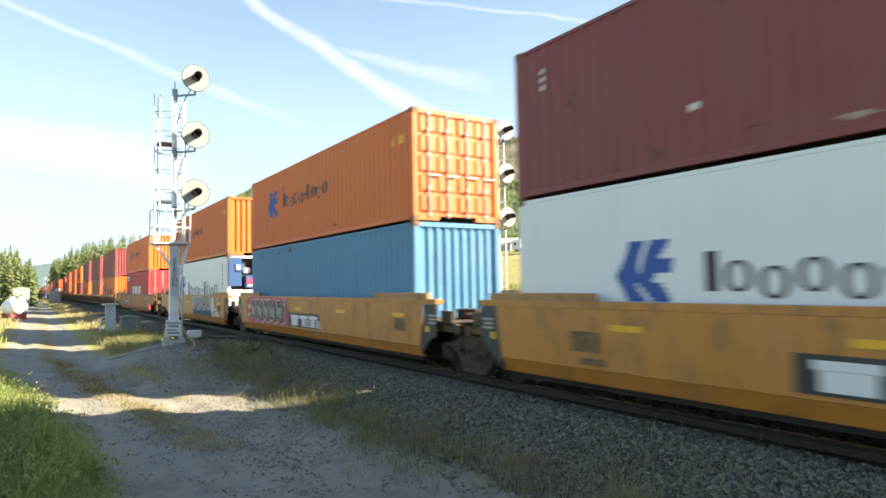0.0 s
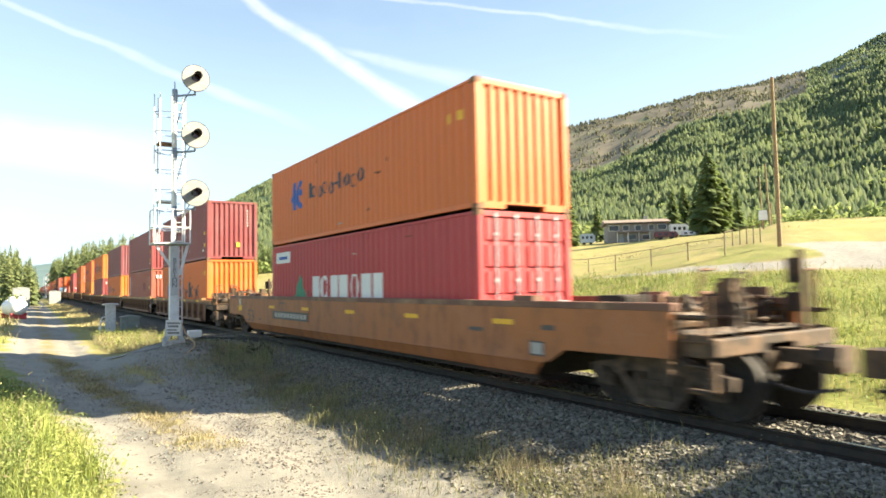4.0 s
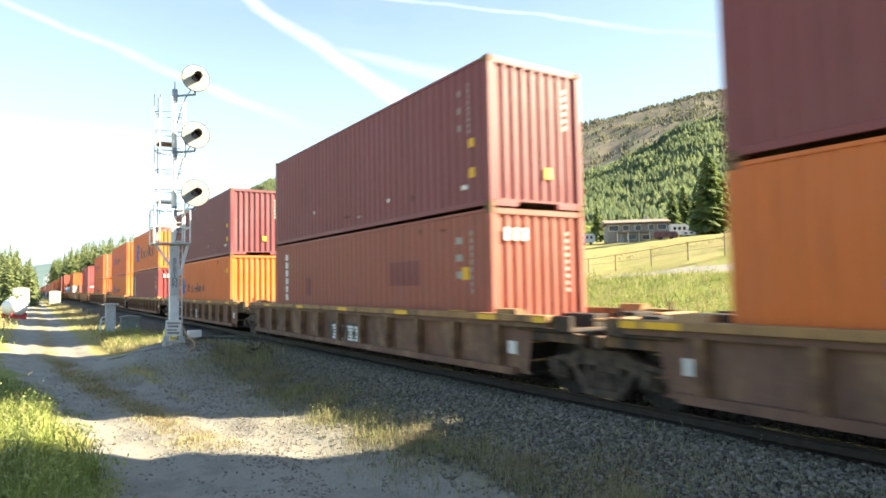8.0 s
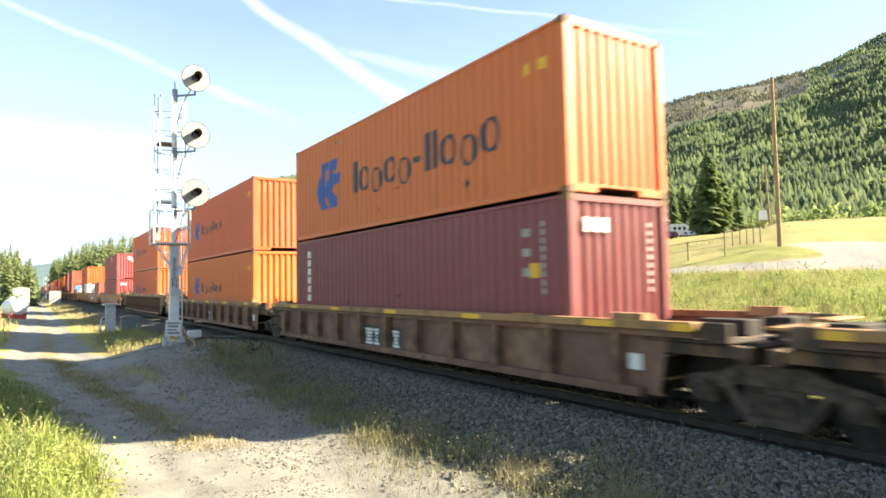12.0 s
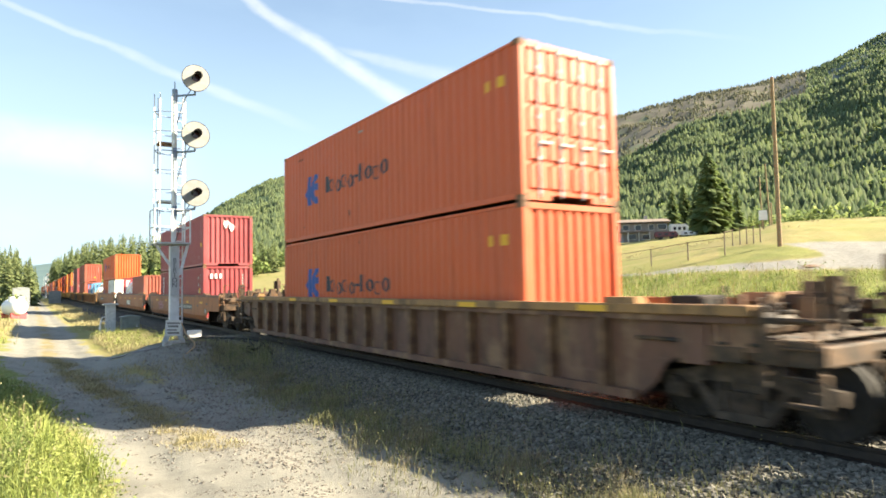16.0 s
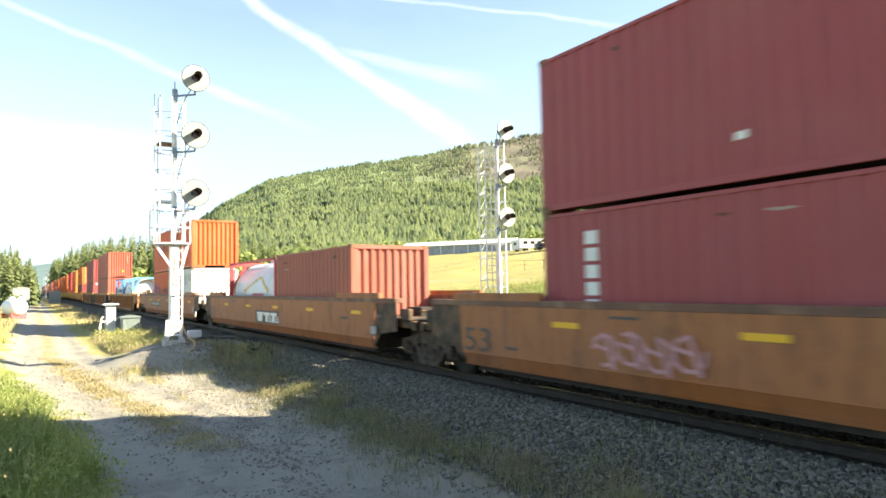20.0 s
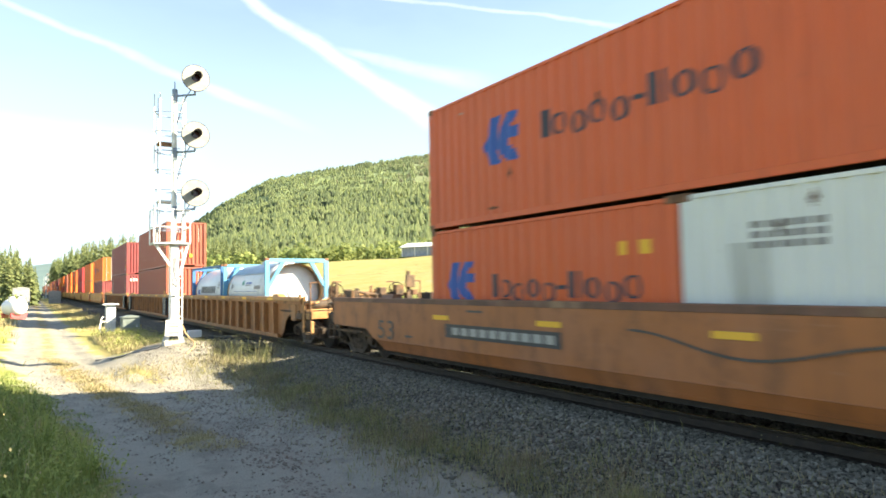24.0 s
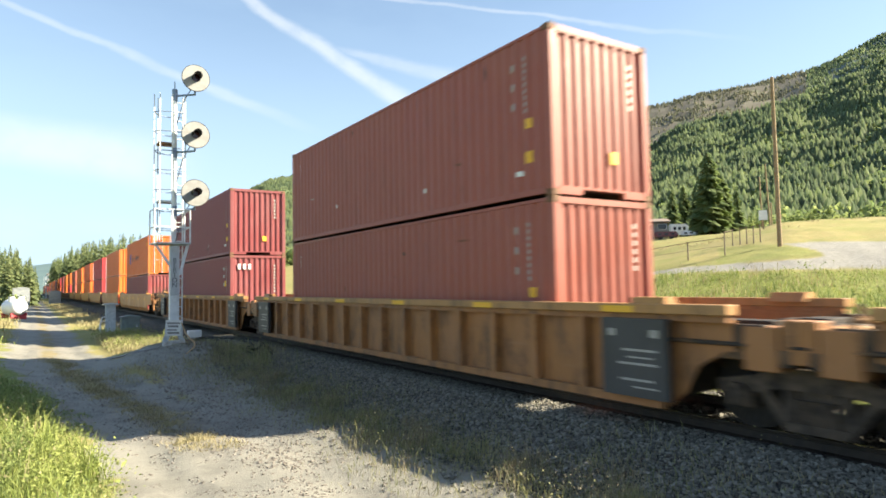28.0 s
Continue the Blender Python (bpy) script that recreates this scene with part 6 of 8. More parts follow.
def build_ground():
    xs = grow(((-1500, -60, 120, 10), (-60, -6, 6, 0.5), (-6, 0, 0.4, 0.16), (0, 7, 0.14, 0.16), (7, 12, 0.25, 0.3), (12, 40, 0.35, 0.4), (40, 130, 0.6, 4), (130, 500, 7, 12), (500, 1750, 14, 30), (1750, 2300, 60, 150)))
    ys = grow(((-900, -60, 150, 10), (-60, 2, 5, 0.4), (2, 30, 0.18, 0.3), (30, 70, 0.4, 1.0), (70, 220, 2, 6), (220, 700, 7, 12), (700, 1800, 16, 34), (1800, 3200, 60, 200)))
    X, Y = np.meshgrid(xs, ys)
    Z = land(X, Y)
    nx, ny = len(xs), len(ys)
    co = np.stack([X, Y, Z], -1).reshape(-1, 3)
    i = np.arange(nx * ny).reshape(ny, nx)
    quads = np.stack([i[:-1, :-1], i[:-1, 1:], i[1:, 1:], i[1:, :-1]], -1).reshape(-1, 4)
    me = bpy.data.meshes.new("ground")
    me.from_pydata(co.tolist(), [], quads.tolist())
    me.polygons.foreach_set("use_smooth", np.ones(len(quads), bool))
    x, y = co[:, 0], co[:, 1]
    r, b = np.hypot(x, y), np.degrees(np.arctan2(x, y))
    mid = road_mid(y)
    wob = 0.25 * fbm(x, y, 3.1, 4.0)
    road = np.clip(1.9 - np.abs(x - mid) + wob, 0, 1) * np.clip((500 - y) / 100, 0, 1)
    strip = np.exp(-((x - mid - 0.05) / 0.30) ** 2) * np.clip((y - 9.5) / 2, 0, 1) * (0.55 + 0.5 * np.clip(fbm(x, y, 2.3, 6.0), -1, 1))
    road = np.clip(road - 1.1 * np.clip(strip, 0, 1), 0, 1)
    mound = np.exp(-(((x - 3.6) / 1.5) ** 2 + ((y - 20.6) / 2.2) ** 2))
    road = np.maximum(road, np.clip(mound * 1.6 - 0.25, 0, 1))
    road = np.maximum(road, np.clip((x - 2.4) / 0.6, 0, 1) * np.clip((5.0 - x) / 0.5, 0, 1) * np.clip((34 - y) / 6, 0, 1) * (0.72 + 0.3 * wob))
    ballast = np.clip((x - 4.25 - 0.5 * wob) / 0.5, 0, 1) * np.clip((12.3 - x) / 0.8, 0, 1) * np.clip((700 - y) / 50, 0, 1) * (1 - np.clip(mound * 1.7 - 0.4, 0, 1))
    belt = 0.7 * np.exp(-((x - toe_line(y)) / 0.40) ** 2) * np.clip((24 - y) / 3, 0, 1) * np.clip(0.62 + 0.45 * fbm(x, y, 1.9, 12.0), 0.1, 1)
    rise = np.degrees(np.arctan2(co[:, 2] - CAM_Z, r))
    wave = 0.05 * fbm(x, y, 5.0, 2.5)
    # the gravel lane: a band that widens and forks round a grassy island
    under = np.interp(b, (45, 50.5, 54.3, 59.9, 64.4, 75), (0.25, 0.39, 0.55, 0.69, 0.62, 0.40)) + wave
    over = np.interp(b, (45, 50.5, 54.3, 59.9, 62.3, 64.5, 65.2, 68.6, 75), (0.35, 0.66, 1.07, 1.38, 1.42, 1.58, 2.74, 2.60, 2.4)) + wave
    fork = np.interp(b, (61.6, 63.1, 64.5, 65.0), (2.73, 2.40, 1.93, 1.6)) + wave
    crown = np.interp(b, (61.6, 63.9, 66.2, 68.6, 75), (2.77, 2.80, 2.73, 2.60, 2.4))
    near_lane = (r < 70) & (x > 14)
    lane = np.clip((rise - under) / 0.06, 0, 1) * np.clip((over - rise) / 0.06, 0, 1)
    lane = np.maximum(lane, np.clip((rise - fork) / 0.06, 0, 1) * np.clip((crown - rise) / 0.06, 0, 1) * (b > 61.6)) * near_lane
    below = np.interp(b, (20, 45, 50.5, 54.3, 59.9, 75), (-2.0, 0.25, 0.39, 0.55, 0.69, 0.45))
    green = np.clip(-x + 0.9 + wob, 0, 1) * np.clip((40 - y) / 20, 0, 1) + np.clip((x - 12.2) / 1.0, 0, 1) * np.clip((below - rise) / 0.3, 0, 1) * 0.9 * (r < 70)
    green = np.maximum(green, 0.55 * np.clip((fork - rise) / 0.1, 0, 1) * np.clip((rise - over) / 0.1, 0, 1) * (b > 57) * (b < 65.2) * near_lane)
    forest = np.clip((r - 215) / 60, 0, 1)
    bare = np.clip((r - 1010) / 60, 0, 1) * np.clip((b - 29) / 10, 0, 1)
    # far: weight of the painted haze tint, by distance and bearing
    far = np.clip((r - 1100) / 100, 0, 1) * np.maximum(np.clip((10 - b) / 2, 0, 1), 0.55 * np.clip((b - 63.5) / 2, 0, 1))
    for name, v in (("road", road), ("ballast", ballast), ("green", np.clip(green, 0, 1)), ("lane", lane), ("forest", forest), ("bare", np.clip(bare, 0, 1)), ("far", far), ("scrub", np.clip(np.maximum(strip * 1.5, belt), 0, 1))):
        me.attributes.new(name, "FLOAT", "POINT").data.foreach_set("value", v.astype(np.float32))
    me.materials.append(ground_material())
    return tagged(new("ground", me), "dirt track, gravel bank, dry meadow and wooded hills", "ground", kind="structure")


build_ground()


def merged(name, verts, faces, mat, label, category, smooth=False, kind="stuff"):
    me = bpy.data.meshes.new(name)
    me.from_pydata(verts.tolist() if hasattr(verts, "tolist") else verts, [], faces.tolist() if hasattr(faces, "tolist") else faces)
    me.materials.append(mat)
    if smooth:
        me.polygons.foreach_set("use_smooth", np.ones(len(me.polygons), bool))
    return tagged(new(name, me), label, category, kind=kind)


def leafy(name, a, b, scale, rough=0.75, through=0.25):
    """Foliage: two greens mixed by noise and by each clump, a little light passing through."""
    mat = bpy.data.materials.new(name)
    mat.use_nodes = True
    n = Nodes(mat.node_tree)
    g = n.add("ShaderNodeNewGeometry")
    rnd = g.outputs["Random Per Island"]
    f = n.math("ADD", n.math("MULTIPLY", n.noise(g.outputs["Position"], scale, 4), 0.7), n.math("MULTIPLY", rnd, 0.45))
    col = n.mix(n.ramp(f, 0.3, 0.8), a, b)
    bsdf = n.add("ShaderNodeBsdfPrincipled")
    n.link(col, bsdf.inputs["Base Color"])
    bsdf.inputs["Roughness"].default_value = rough
    bsdf.inputs["Specular IOR Level"].default_value = 0.25
    out = bsdf.outputs[0]
    if through:
        tr = n.add("ShaderNodeBsdfTranslucent")
        n.link(col, tr.inputs[0])
        mx = n.add("ShaderNodeMixShader")
        mx.inputs[0].default_value = through
        n.link(out, mx.inputs[1])
        n.link(tr.outputs[0], mx.inputs[2])
        out = mx.outputs[0]
    n.link(out, n.add("ShaderNodeOutputMaterial").inputs[0])
    return mat


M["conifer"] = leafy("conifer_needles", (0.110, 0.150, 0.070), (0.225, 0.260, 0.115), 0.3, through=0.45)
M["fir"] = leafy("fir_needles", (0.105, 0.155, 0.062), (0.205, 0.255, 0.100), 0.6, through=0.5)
# Hill foliage is paler than the near trees: distance haze put into its colour.
M["conifer_hazed"] = leafy("hazed_hill_needles", (0.180, 0.240, 0.150), (0.340, 0.400, 0.215), 0.010, through=0.72)
M["ridge_conifer_hazed"] = leafy("hazed_ridge_needles", (0.215, 0.230, 0.160), (0.290, 0.285, 0.200), 0.006, through=0.72)
M["broadleaf_hazed"] = leafy("hazed_hill_leaves", (0.150, 0.215, 0.085), (0.290, 0.335, 0.130), 0.012, through=0.55)
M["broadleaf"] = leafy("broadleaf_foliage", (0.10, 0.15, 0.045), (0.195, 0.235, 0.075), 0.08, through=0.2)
M["grass_green"] = leafy("green_weeds", (0.125, 0.175, 0.055), (0.27, 0.315, 0.110), 1.2, through=0.35)
M["grass_bright"] = leafy("sunlit_rank_grass", (0.165, 0.215, 0.050), (0.33, 0.365, 0.115), 0.8, through=0.35)
M["grass_dry"] = leafy("dry_grass", (0.24, 0.205, 0.105), (0.40, 0.355, 0.20), 1.5, through=0.3)
M["grass_mixed"] = leafy("half_dry_grass", (0.125, 0.145, 0.055), (0.31, 0.295, 0.15), 1.5, through=0.3)
M["grass_brown"] = leafy("dead_brown_stems", (0.165, 0.135, 0.085), (0.33, 0.285, 0.185), 1.5, through=0.25)
M["bark"] = two_tone("bark", (0.075, 0.052, 0.036), (0.15, 0.11, 0.08), 10, 0.9)


def clump_set(spots, sizes, rng, puffs=7, plates=9, fine=1.0):
    """Joined broadleaf crowns: many ragged small tilted leaf sprays round several centres."""
    p, s = np.asarray(spots, float), np.asarray(sizes, float)
    k = len(p)
    mid = np.stack([rng.normal(0, .30, (k, puffs)), rng.normal(0, .30, (k, puffs)), 0.30 + 0.95 * rng.random((k, puffs))], -1)
    mid[..., :2] *= np.clip(1.35 - 0.7 * np.abs(mid[..., 2:] - 0.65), 0.3, 1.3)
    mid = p[:, None] + mid * s[:, None, None]
    d = rng.normal(size=(k, puffs, plates, 3)) + np.array([0, 0, 0.25])
    d /= np.linalg.norm(d, axis=-1, keepdims=True)
    u = np.cross(d, rng.normal(size=d.shape))
    u /= np.linalg.norm(u, axis=-1, keepdims=True)
    v = np.cross(d, u)
    c = mid[:, :, None] + d * (0.22 * s)[:, None, None, None]
    q = (s[:, None, None] * (0.10 + 0.12 * rng.random((k, puffs, plates))) * fine)[..., None]
    V = np.stack([c + (u * math.cos(a) + v * math.sin(a)) * q * (0.6 + 0.6 * rng.random(q.shape)) for a in (0, 1.9, 3.6, 5.0)], -2).reshape(-1, 3)
    return V, np.arange(len(V)).reshape(-1, 4)


def far_conifers(x, y, z, h, rng, tiers=2, sides=5, slim=0.29):
    """Many far firs at once: two ragged cones each."""
    k = len(x)
    V, Fc = [], []
    w = h * slim * (0.8 + 0.5 * rng.random(k))
    turn = rng.random(k) * 6.283
    at = 0
    for t in range(tiers):
        f = t / tiers
        a = turn[:, None] + t + np.arange(sides)[None] * (math.tau / sides)
        q = (w * (1 - 0.75 * f))[:, None] * (0.7 + 0.6 * rng.random((k, sides)))
        low = (z + h * (0.02 + 0.75 * f))[:, None] + h[:, None] * 0.08 * (rng.random((k, sides)) - 0.5)
        ring = np.stack([x[:, None] + q * np.cos(a), y[:, None] + q * np.sin(a), low], -1)
        top = np.stack([x + 0.02 * h * rng.normal(size=k), y, z + h * min(1.0, 0.75 * f + 0.72)], -1)[:, None]
        V.append(np.concatenate([ring, top], 1).reshape(-1, 3))
        i = np.arange(sides)
        tri = np.stack([i, (i + 1) % sides, np.full(sides, sides)], -1)
        Fc.append((np.arange(k)[:, None, None] * (sides + 1) + tri[None]).reshape(-1, 3) + at)
        at += k * (sides + 1)
    return np.concatenate(V), np.concatenate(Fc)


def forest():
    rng = np.random.default_rng(11)
    n = 50000
    b = 8 + 66 * rng.random(n)
    r = np.sqrt(240 ** 2 + (1010 ** 2 - 240 ** 2) * rng.random(n) ** 1.12)
    x, y = r * np.sin(np.radians(b)), r * np.cos(np.radians(b))
    stand = fbm(x, y, 140, 5.0)
    keep = rng.random(n) > np.clip((stand - 0.9) * 0.8, 0, 0.5)
    x, y, r, stand = x[keep], y[keep], r[keep], stand[keep]
    h = (7.5 + 13 * rng.random(len(x)) ** 1.5) * (1 + 0.12 * np.clip(stand, -1, 1))
    patch = fbm(x, y, 95, 8.0)
    leafy_one = rng.random(len(x)) < np.clip(np.where(r < 420, 0.42, np.where(r < 700, 0.24, 0.13)) + 0.28 * patch, 0.03, 0.8)
    z = land(x, y) - 0.48 * h
    V, Fc = far_conifers(*(q[~leafy_one] for q in (x, y, z, h)), rng)
    merged("hillside_forest", V, Fc, M["conifer_hazed"], "dense conifer forest on the hills", "forest", True)
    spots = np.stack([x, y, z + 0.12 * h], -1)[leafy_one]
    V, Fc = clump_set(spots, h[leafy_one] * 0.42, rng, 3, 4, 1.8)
    merged("hillside_bushes", V, Fc, M["broadleaf_hazed"], "lighter broadleaf trees among the conifers", "forest")
    k = 1100
    b = 14 + 58 * rng.random(k)
    r = 215 + 85 * rng.random(k)
    x, y = r * np.sin(np.radians(b)), r * np.cos(np.radians(b))
    size = 2.6 + 3.6 * rng.random(k)
    V, Fc = clump_set(np.stack([x, y, land(x, y) - 0.3], -1), size, rng, 6, 10, 0.78)
    merged("foothill_bushes", V, Fc, M["broadleaf_hazed"], "pale green broadleaf trees at the foot of the hills", "forest")
    # the thinly wooded slope behind the spur, with a close row of firs along the ridge
    n = 26000
    b = 8 + 66 * rng.random(n)
    r = 1040 + 670 * rng.random(n) ** 0.7
    x, y = r * np.sin(np.radians(b)), r * np.cos(np.radians(b))
    keep = rng.random(n) < np.clip(0.22 + 0.45 * fbm(x, y, 260, 9.0) + np.where(b < 30, 0.1, 0) + np.where(b > 54, 0.12, 0) + np.where(r > 1640, 0.4, 0), 0.05, 1) + np.where((b < 36) | (b > 64), 0.5, 0)
    x, y, b = x[keep], y[keep], b[keep]
    green = (b + 5 * rng.normal(size=len(b)) < 35) | (b > 64)
    for pick, name, mat, label in ((green, "ridge_forest", "conifer_hazed", "conifer wood on the upper slope"), (~green, "thin_forest", "ridge_conifer_hazed", "thin conifer wood on the brown upper slope")):
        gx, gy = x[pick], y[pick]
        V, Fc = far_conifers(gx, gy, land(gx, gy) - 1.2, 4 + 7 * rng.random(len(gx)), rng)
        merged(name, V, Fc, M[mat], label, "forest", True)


forest()


def conifer(x, y, h, label, spread=0.2, seed=1):
    """One fir seen well enough to stand alone: a trunk and whorls of drooping sprays."""
    rnd = random.Random(seed)
    z = land_at(x, y) - 0.1
    t = thing("conifer_tree", label, "tree", "firs", pose(x, y, z))
    bm = bm_new()
    tube(bm, (0, 0, 0), (0, 0, h * 0.97), h * 0.018, 8, h * 0.003)
    part("trunk", bm, M["bark"], t)
    V, Fc = [], []
    base = 0
    rings = 30
    for k in range(rings):
        f = 0.06 + 0.93 * k / rings
        reach = h * spread * 1.25 * (1.03 - f) ** 0.62 * rnd.uniform(0.7, 1.15) * min(1.0, 0.55 + f * 3)
        for i in range(15):
            a = rnd.uniform(0, 6.28)
            q = reach * rnd.uniform(0.4, 1.15)
            zz = h * f
            tip = Vector((math.cos(a) * q, math.sin(a) * q, zz - q * rnd.uniform(0.1, 0.45)))
            side = Vector((-math.sin(a), math.cos(a), rnd.uniform(-0.4, 0.4))) * q * rnd.uniform(0.16, 0.28)
            for s in (0, 1):
                lift = Vector((0, 0, h * 0.02 * s))
                V += [tuple(Vector((0, 0, zz + h * 0.03)) + lift), tuple(tip * 0.6 + Vector((0, 0, zz * 0.4)) + side - lift), tuple(tip), tuple(tip * 0.6 + Vector((0, 0, zz * 0.4)) - side + lift)]
                Fc.append((base, base + 1, base + 2, base + 3))
                base += 4
    me = bpy.data.meshes.new("crown")
    me.from_pydata(V, [], Fc)
    me.materials.append(M["fir"])
    part("crown", me, None, t, "dark green needle crown")
    return t


def polar(px, dist):
    """Ground place at a bearing across the view and a distance."""
    d = way(px, 500)
    k = dist / math.hypot(d.x, d.y)
    return d.x * k, d.y * k


for seed, (px, dist, h, sp) in enumerate(((992, 138, 16.0, 0.235), (1006, 142, 13, 0.23), (1262, 135, 16.8, 0.25), (1284, 139, 12, 0.26), (1240, 146, 11, 0.26),
                                          (1060, 165, 9, 0.22), (1195, 170, 12, 0.2), (1215, 180, 13, 0.2), (1310, 165, 10, 0.2))):
    conifer(*polar(px, dist), h, "tall dark fir by the farmyard", sp, seed + 3)


def spray_firs(spots, heights, rng, sprays=230, spread=0.2):
    """Joined firs of many drooping sprays round each trunk line."""
    V = []
    for (x, y, z), h in zip(spots, heights):
        f = 0.03 + 0.95 * rng.random(sprays) ** 1.15
        reach = h * spread * (0.9 + 0.25 * rng.random()) * (1.03 - f) ** 0.85 * (0.45 + 0.65 * rng.random(sprays))
        a = rng.random(sprays) * 6.283
        ca, sa = np.cos(a), np.sin(a)
        droop = reach * (0.15 + 0.4 * rng.random(sprays))
        half = reach * 0.28 + 0.06
        zz = z + h * f
        root = np.stack([x + 0.25 * reach * ca, y + 0.25 * reach * sa, zz + 0.012 * h], -1)
        tip = np.stack([x + reach * ca, y + reach * sa, zz - droop], -1)
        mid = np.stack([x + 0.7 * reach * ca, y + 0.7 * reach * sa, zz - 0.45 * droop], -1)
        side = np.stack([-sa * half, ca * half, 0.35 * half * rng.normal(size=sprays)], -1)
        V.append(np.stack([root, mid + side, tip, mid - side], 1).reshape(-1, 3))
        V.append(np.array([[x - 0.1, y, z], [x + 0.1, y, z], [x + 0.02, y, z + h * 1.0], [x - 0.02, y, z + h]]))
    V = np.concatenate(V)
    return V, np.arange(len(V)).reshape(-1, 4)


def treeline():
    """Trees along both sides of the line, far off where the train comes from."""
    rnd, rng = random.Random(23), np.random.default_rng(23)
    spots, heights, leafs, sizes = [], [], [], []
    for k in range(330):                   # behind the train, rising from the gap up the valley
        b = 1.3 + 16 * rnd.random() ** 1.3
        y = rnd.uniform(230, 420) if b < 4 else rnd.uniform(170, 330)
        x = max(y * math.tan(radians(b)), 13.5) + rnd.uniform(0, 6)
        b = math.degrees(math.atan2(x, y))
        top = float(np.interp(b, (1.3, 2.5, 4.5, 6, 9, 17), (2.9, 3.5, 4.2, 4.65, 4.6, 4.4))) * rnd.uniform(0.72, 1.03)
        g = land_at(x, y) - 0.5
        spots.append((x, y, g))
        heights.append(max(5.0, math.hypot(x, y) * math.tan(radians(top)) + CAM_Z - g))
    for k in range(60):                    # far up the valley, where the line is lost to view
        y = rnd.uniform(480, 680)
        b = rnd.uniform(0.95, 2.6)
        x = max(y * math.tan(radians(b)), 13.0)
        top = float(np.interp(b, (0.95, 1.3, 1.7, 2.6), (2.1, 2.5, 2.9, 3.3))) * rnd.uniform(0.75, 1.0)
        g = land_at(x, y) - 0.5
        spots.append((x, y, g))
        heights.append(max(6.0, y * math.tan(radians(top)) + CAM_Z - g))
    for k in range(95):                    # on the near side of the line
        y = rnd.uniform(120, 260)
        b = rnd.uniform(-3.4, 0.32)
        x = y * math.tan(radians(b))
        top = float(np.interp(b, (-3, -2.0, -1.15, -0.7, -0.2, 0.1, 0.35), (4.0, 3.5, 3.7, 3.0, 2.9, 2.5, 1.9))) * rnd.uniform(0.6, 1.0)
        g = land_at(x, y) - 0.5
        spots.append((x, y, g))
        heights.append(y * math.tan(radians(top)) + CAM_Z - g)
    for k in range(130):
        b = rnd.uniform(1.6, 16)
        y = rnd.uniform(150, 300)
        x = max(y * math.tan(radians(b)), 13.5) + rnd.uniform(0, 5)
        leafs.append((x, y, land_at(x, y) - 0.5))
        sizes.append(rnd.uniform(3, 6))
    for k in range(46):
        y = rnd.uniform(110, 240)
        x = y * math.tan(radians(rnd.uniform(-3.4, -0.3))) - 0.5
        leafs.append((x, y, land_at(x, y) - 0.3))
        sizes.append(rnd.uniform(0.9, 2.2))
    V, Fc = spray_firs(spots, heights, rng)
    merged("lineside_conifers", V, Fc, M["conifer"], "conifers along the line far up the valley", "forest")
    V, Fc = clump_set(leafs, sizes, rng, 21, 14, 0.64)
    merged("lineside_bushes", V, Fc, M["broadleaf"], "broadleaf trees and bushes along the line", "forest")


treeline()


# ---- the track ----
def build_track():
    track = tagged(new("railway_track"), "single ballasted track with steel rails on timber ties", "railway track", kind="structure")
    rail_shape = ((-0.07, -0.168), (0.07, -0.168), (0.07, -0.155), (0.014, -0.14), (0.012, -0.05), (0.034, -0.035), (0.036, -0.006), (0.028, 0.0),
                  (-0.028, 0.0), (-0.036, -0.006), (-0.034, -0.035), (-0.012, -0.05), (-0.014, -0.14), (-0.07, -0.155))
    for s in (-1, 1):
        bm = bm_new()
        prism(bm, rail_shape, -60, 900, "y")
        r = part("rail", bm, M["rail_side"], track, "worn steel rail", pose(TRACK_X + s * 0.7525, 0, 0))
        bm = bm_new()
        box(bm, -0.026, 0.026, -60, 900, 0.0, 0.002)
        part("running_face", bm, M["rail_top"], r, "bright rolled rail head")

    def tie():
        bm = bm_new()
        box(bm, -1.3, 1.3, -0.115, 0.115, -0.36, -0.17)
        return mesh_of("tie", bm, M["tie"])

    for k in range(220):
        part("tie", shared("tie", tie), None, track, m=pose(TRACK_X + 0.02 * math.sin(k * 7.1), -8 + 0.5 * k, 0.004 * math.sin(k * 3.3)))
    return track


build_track()


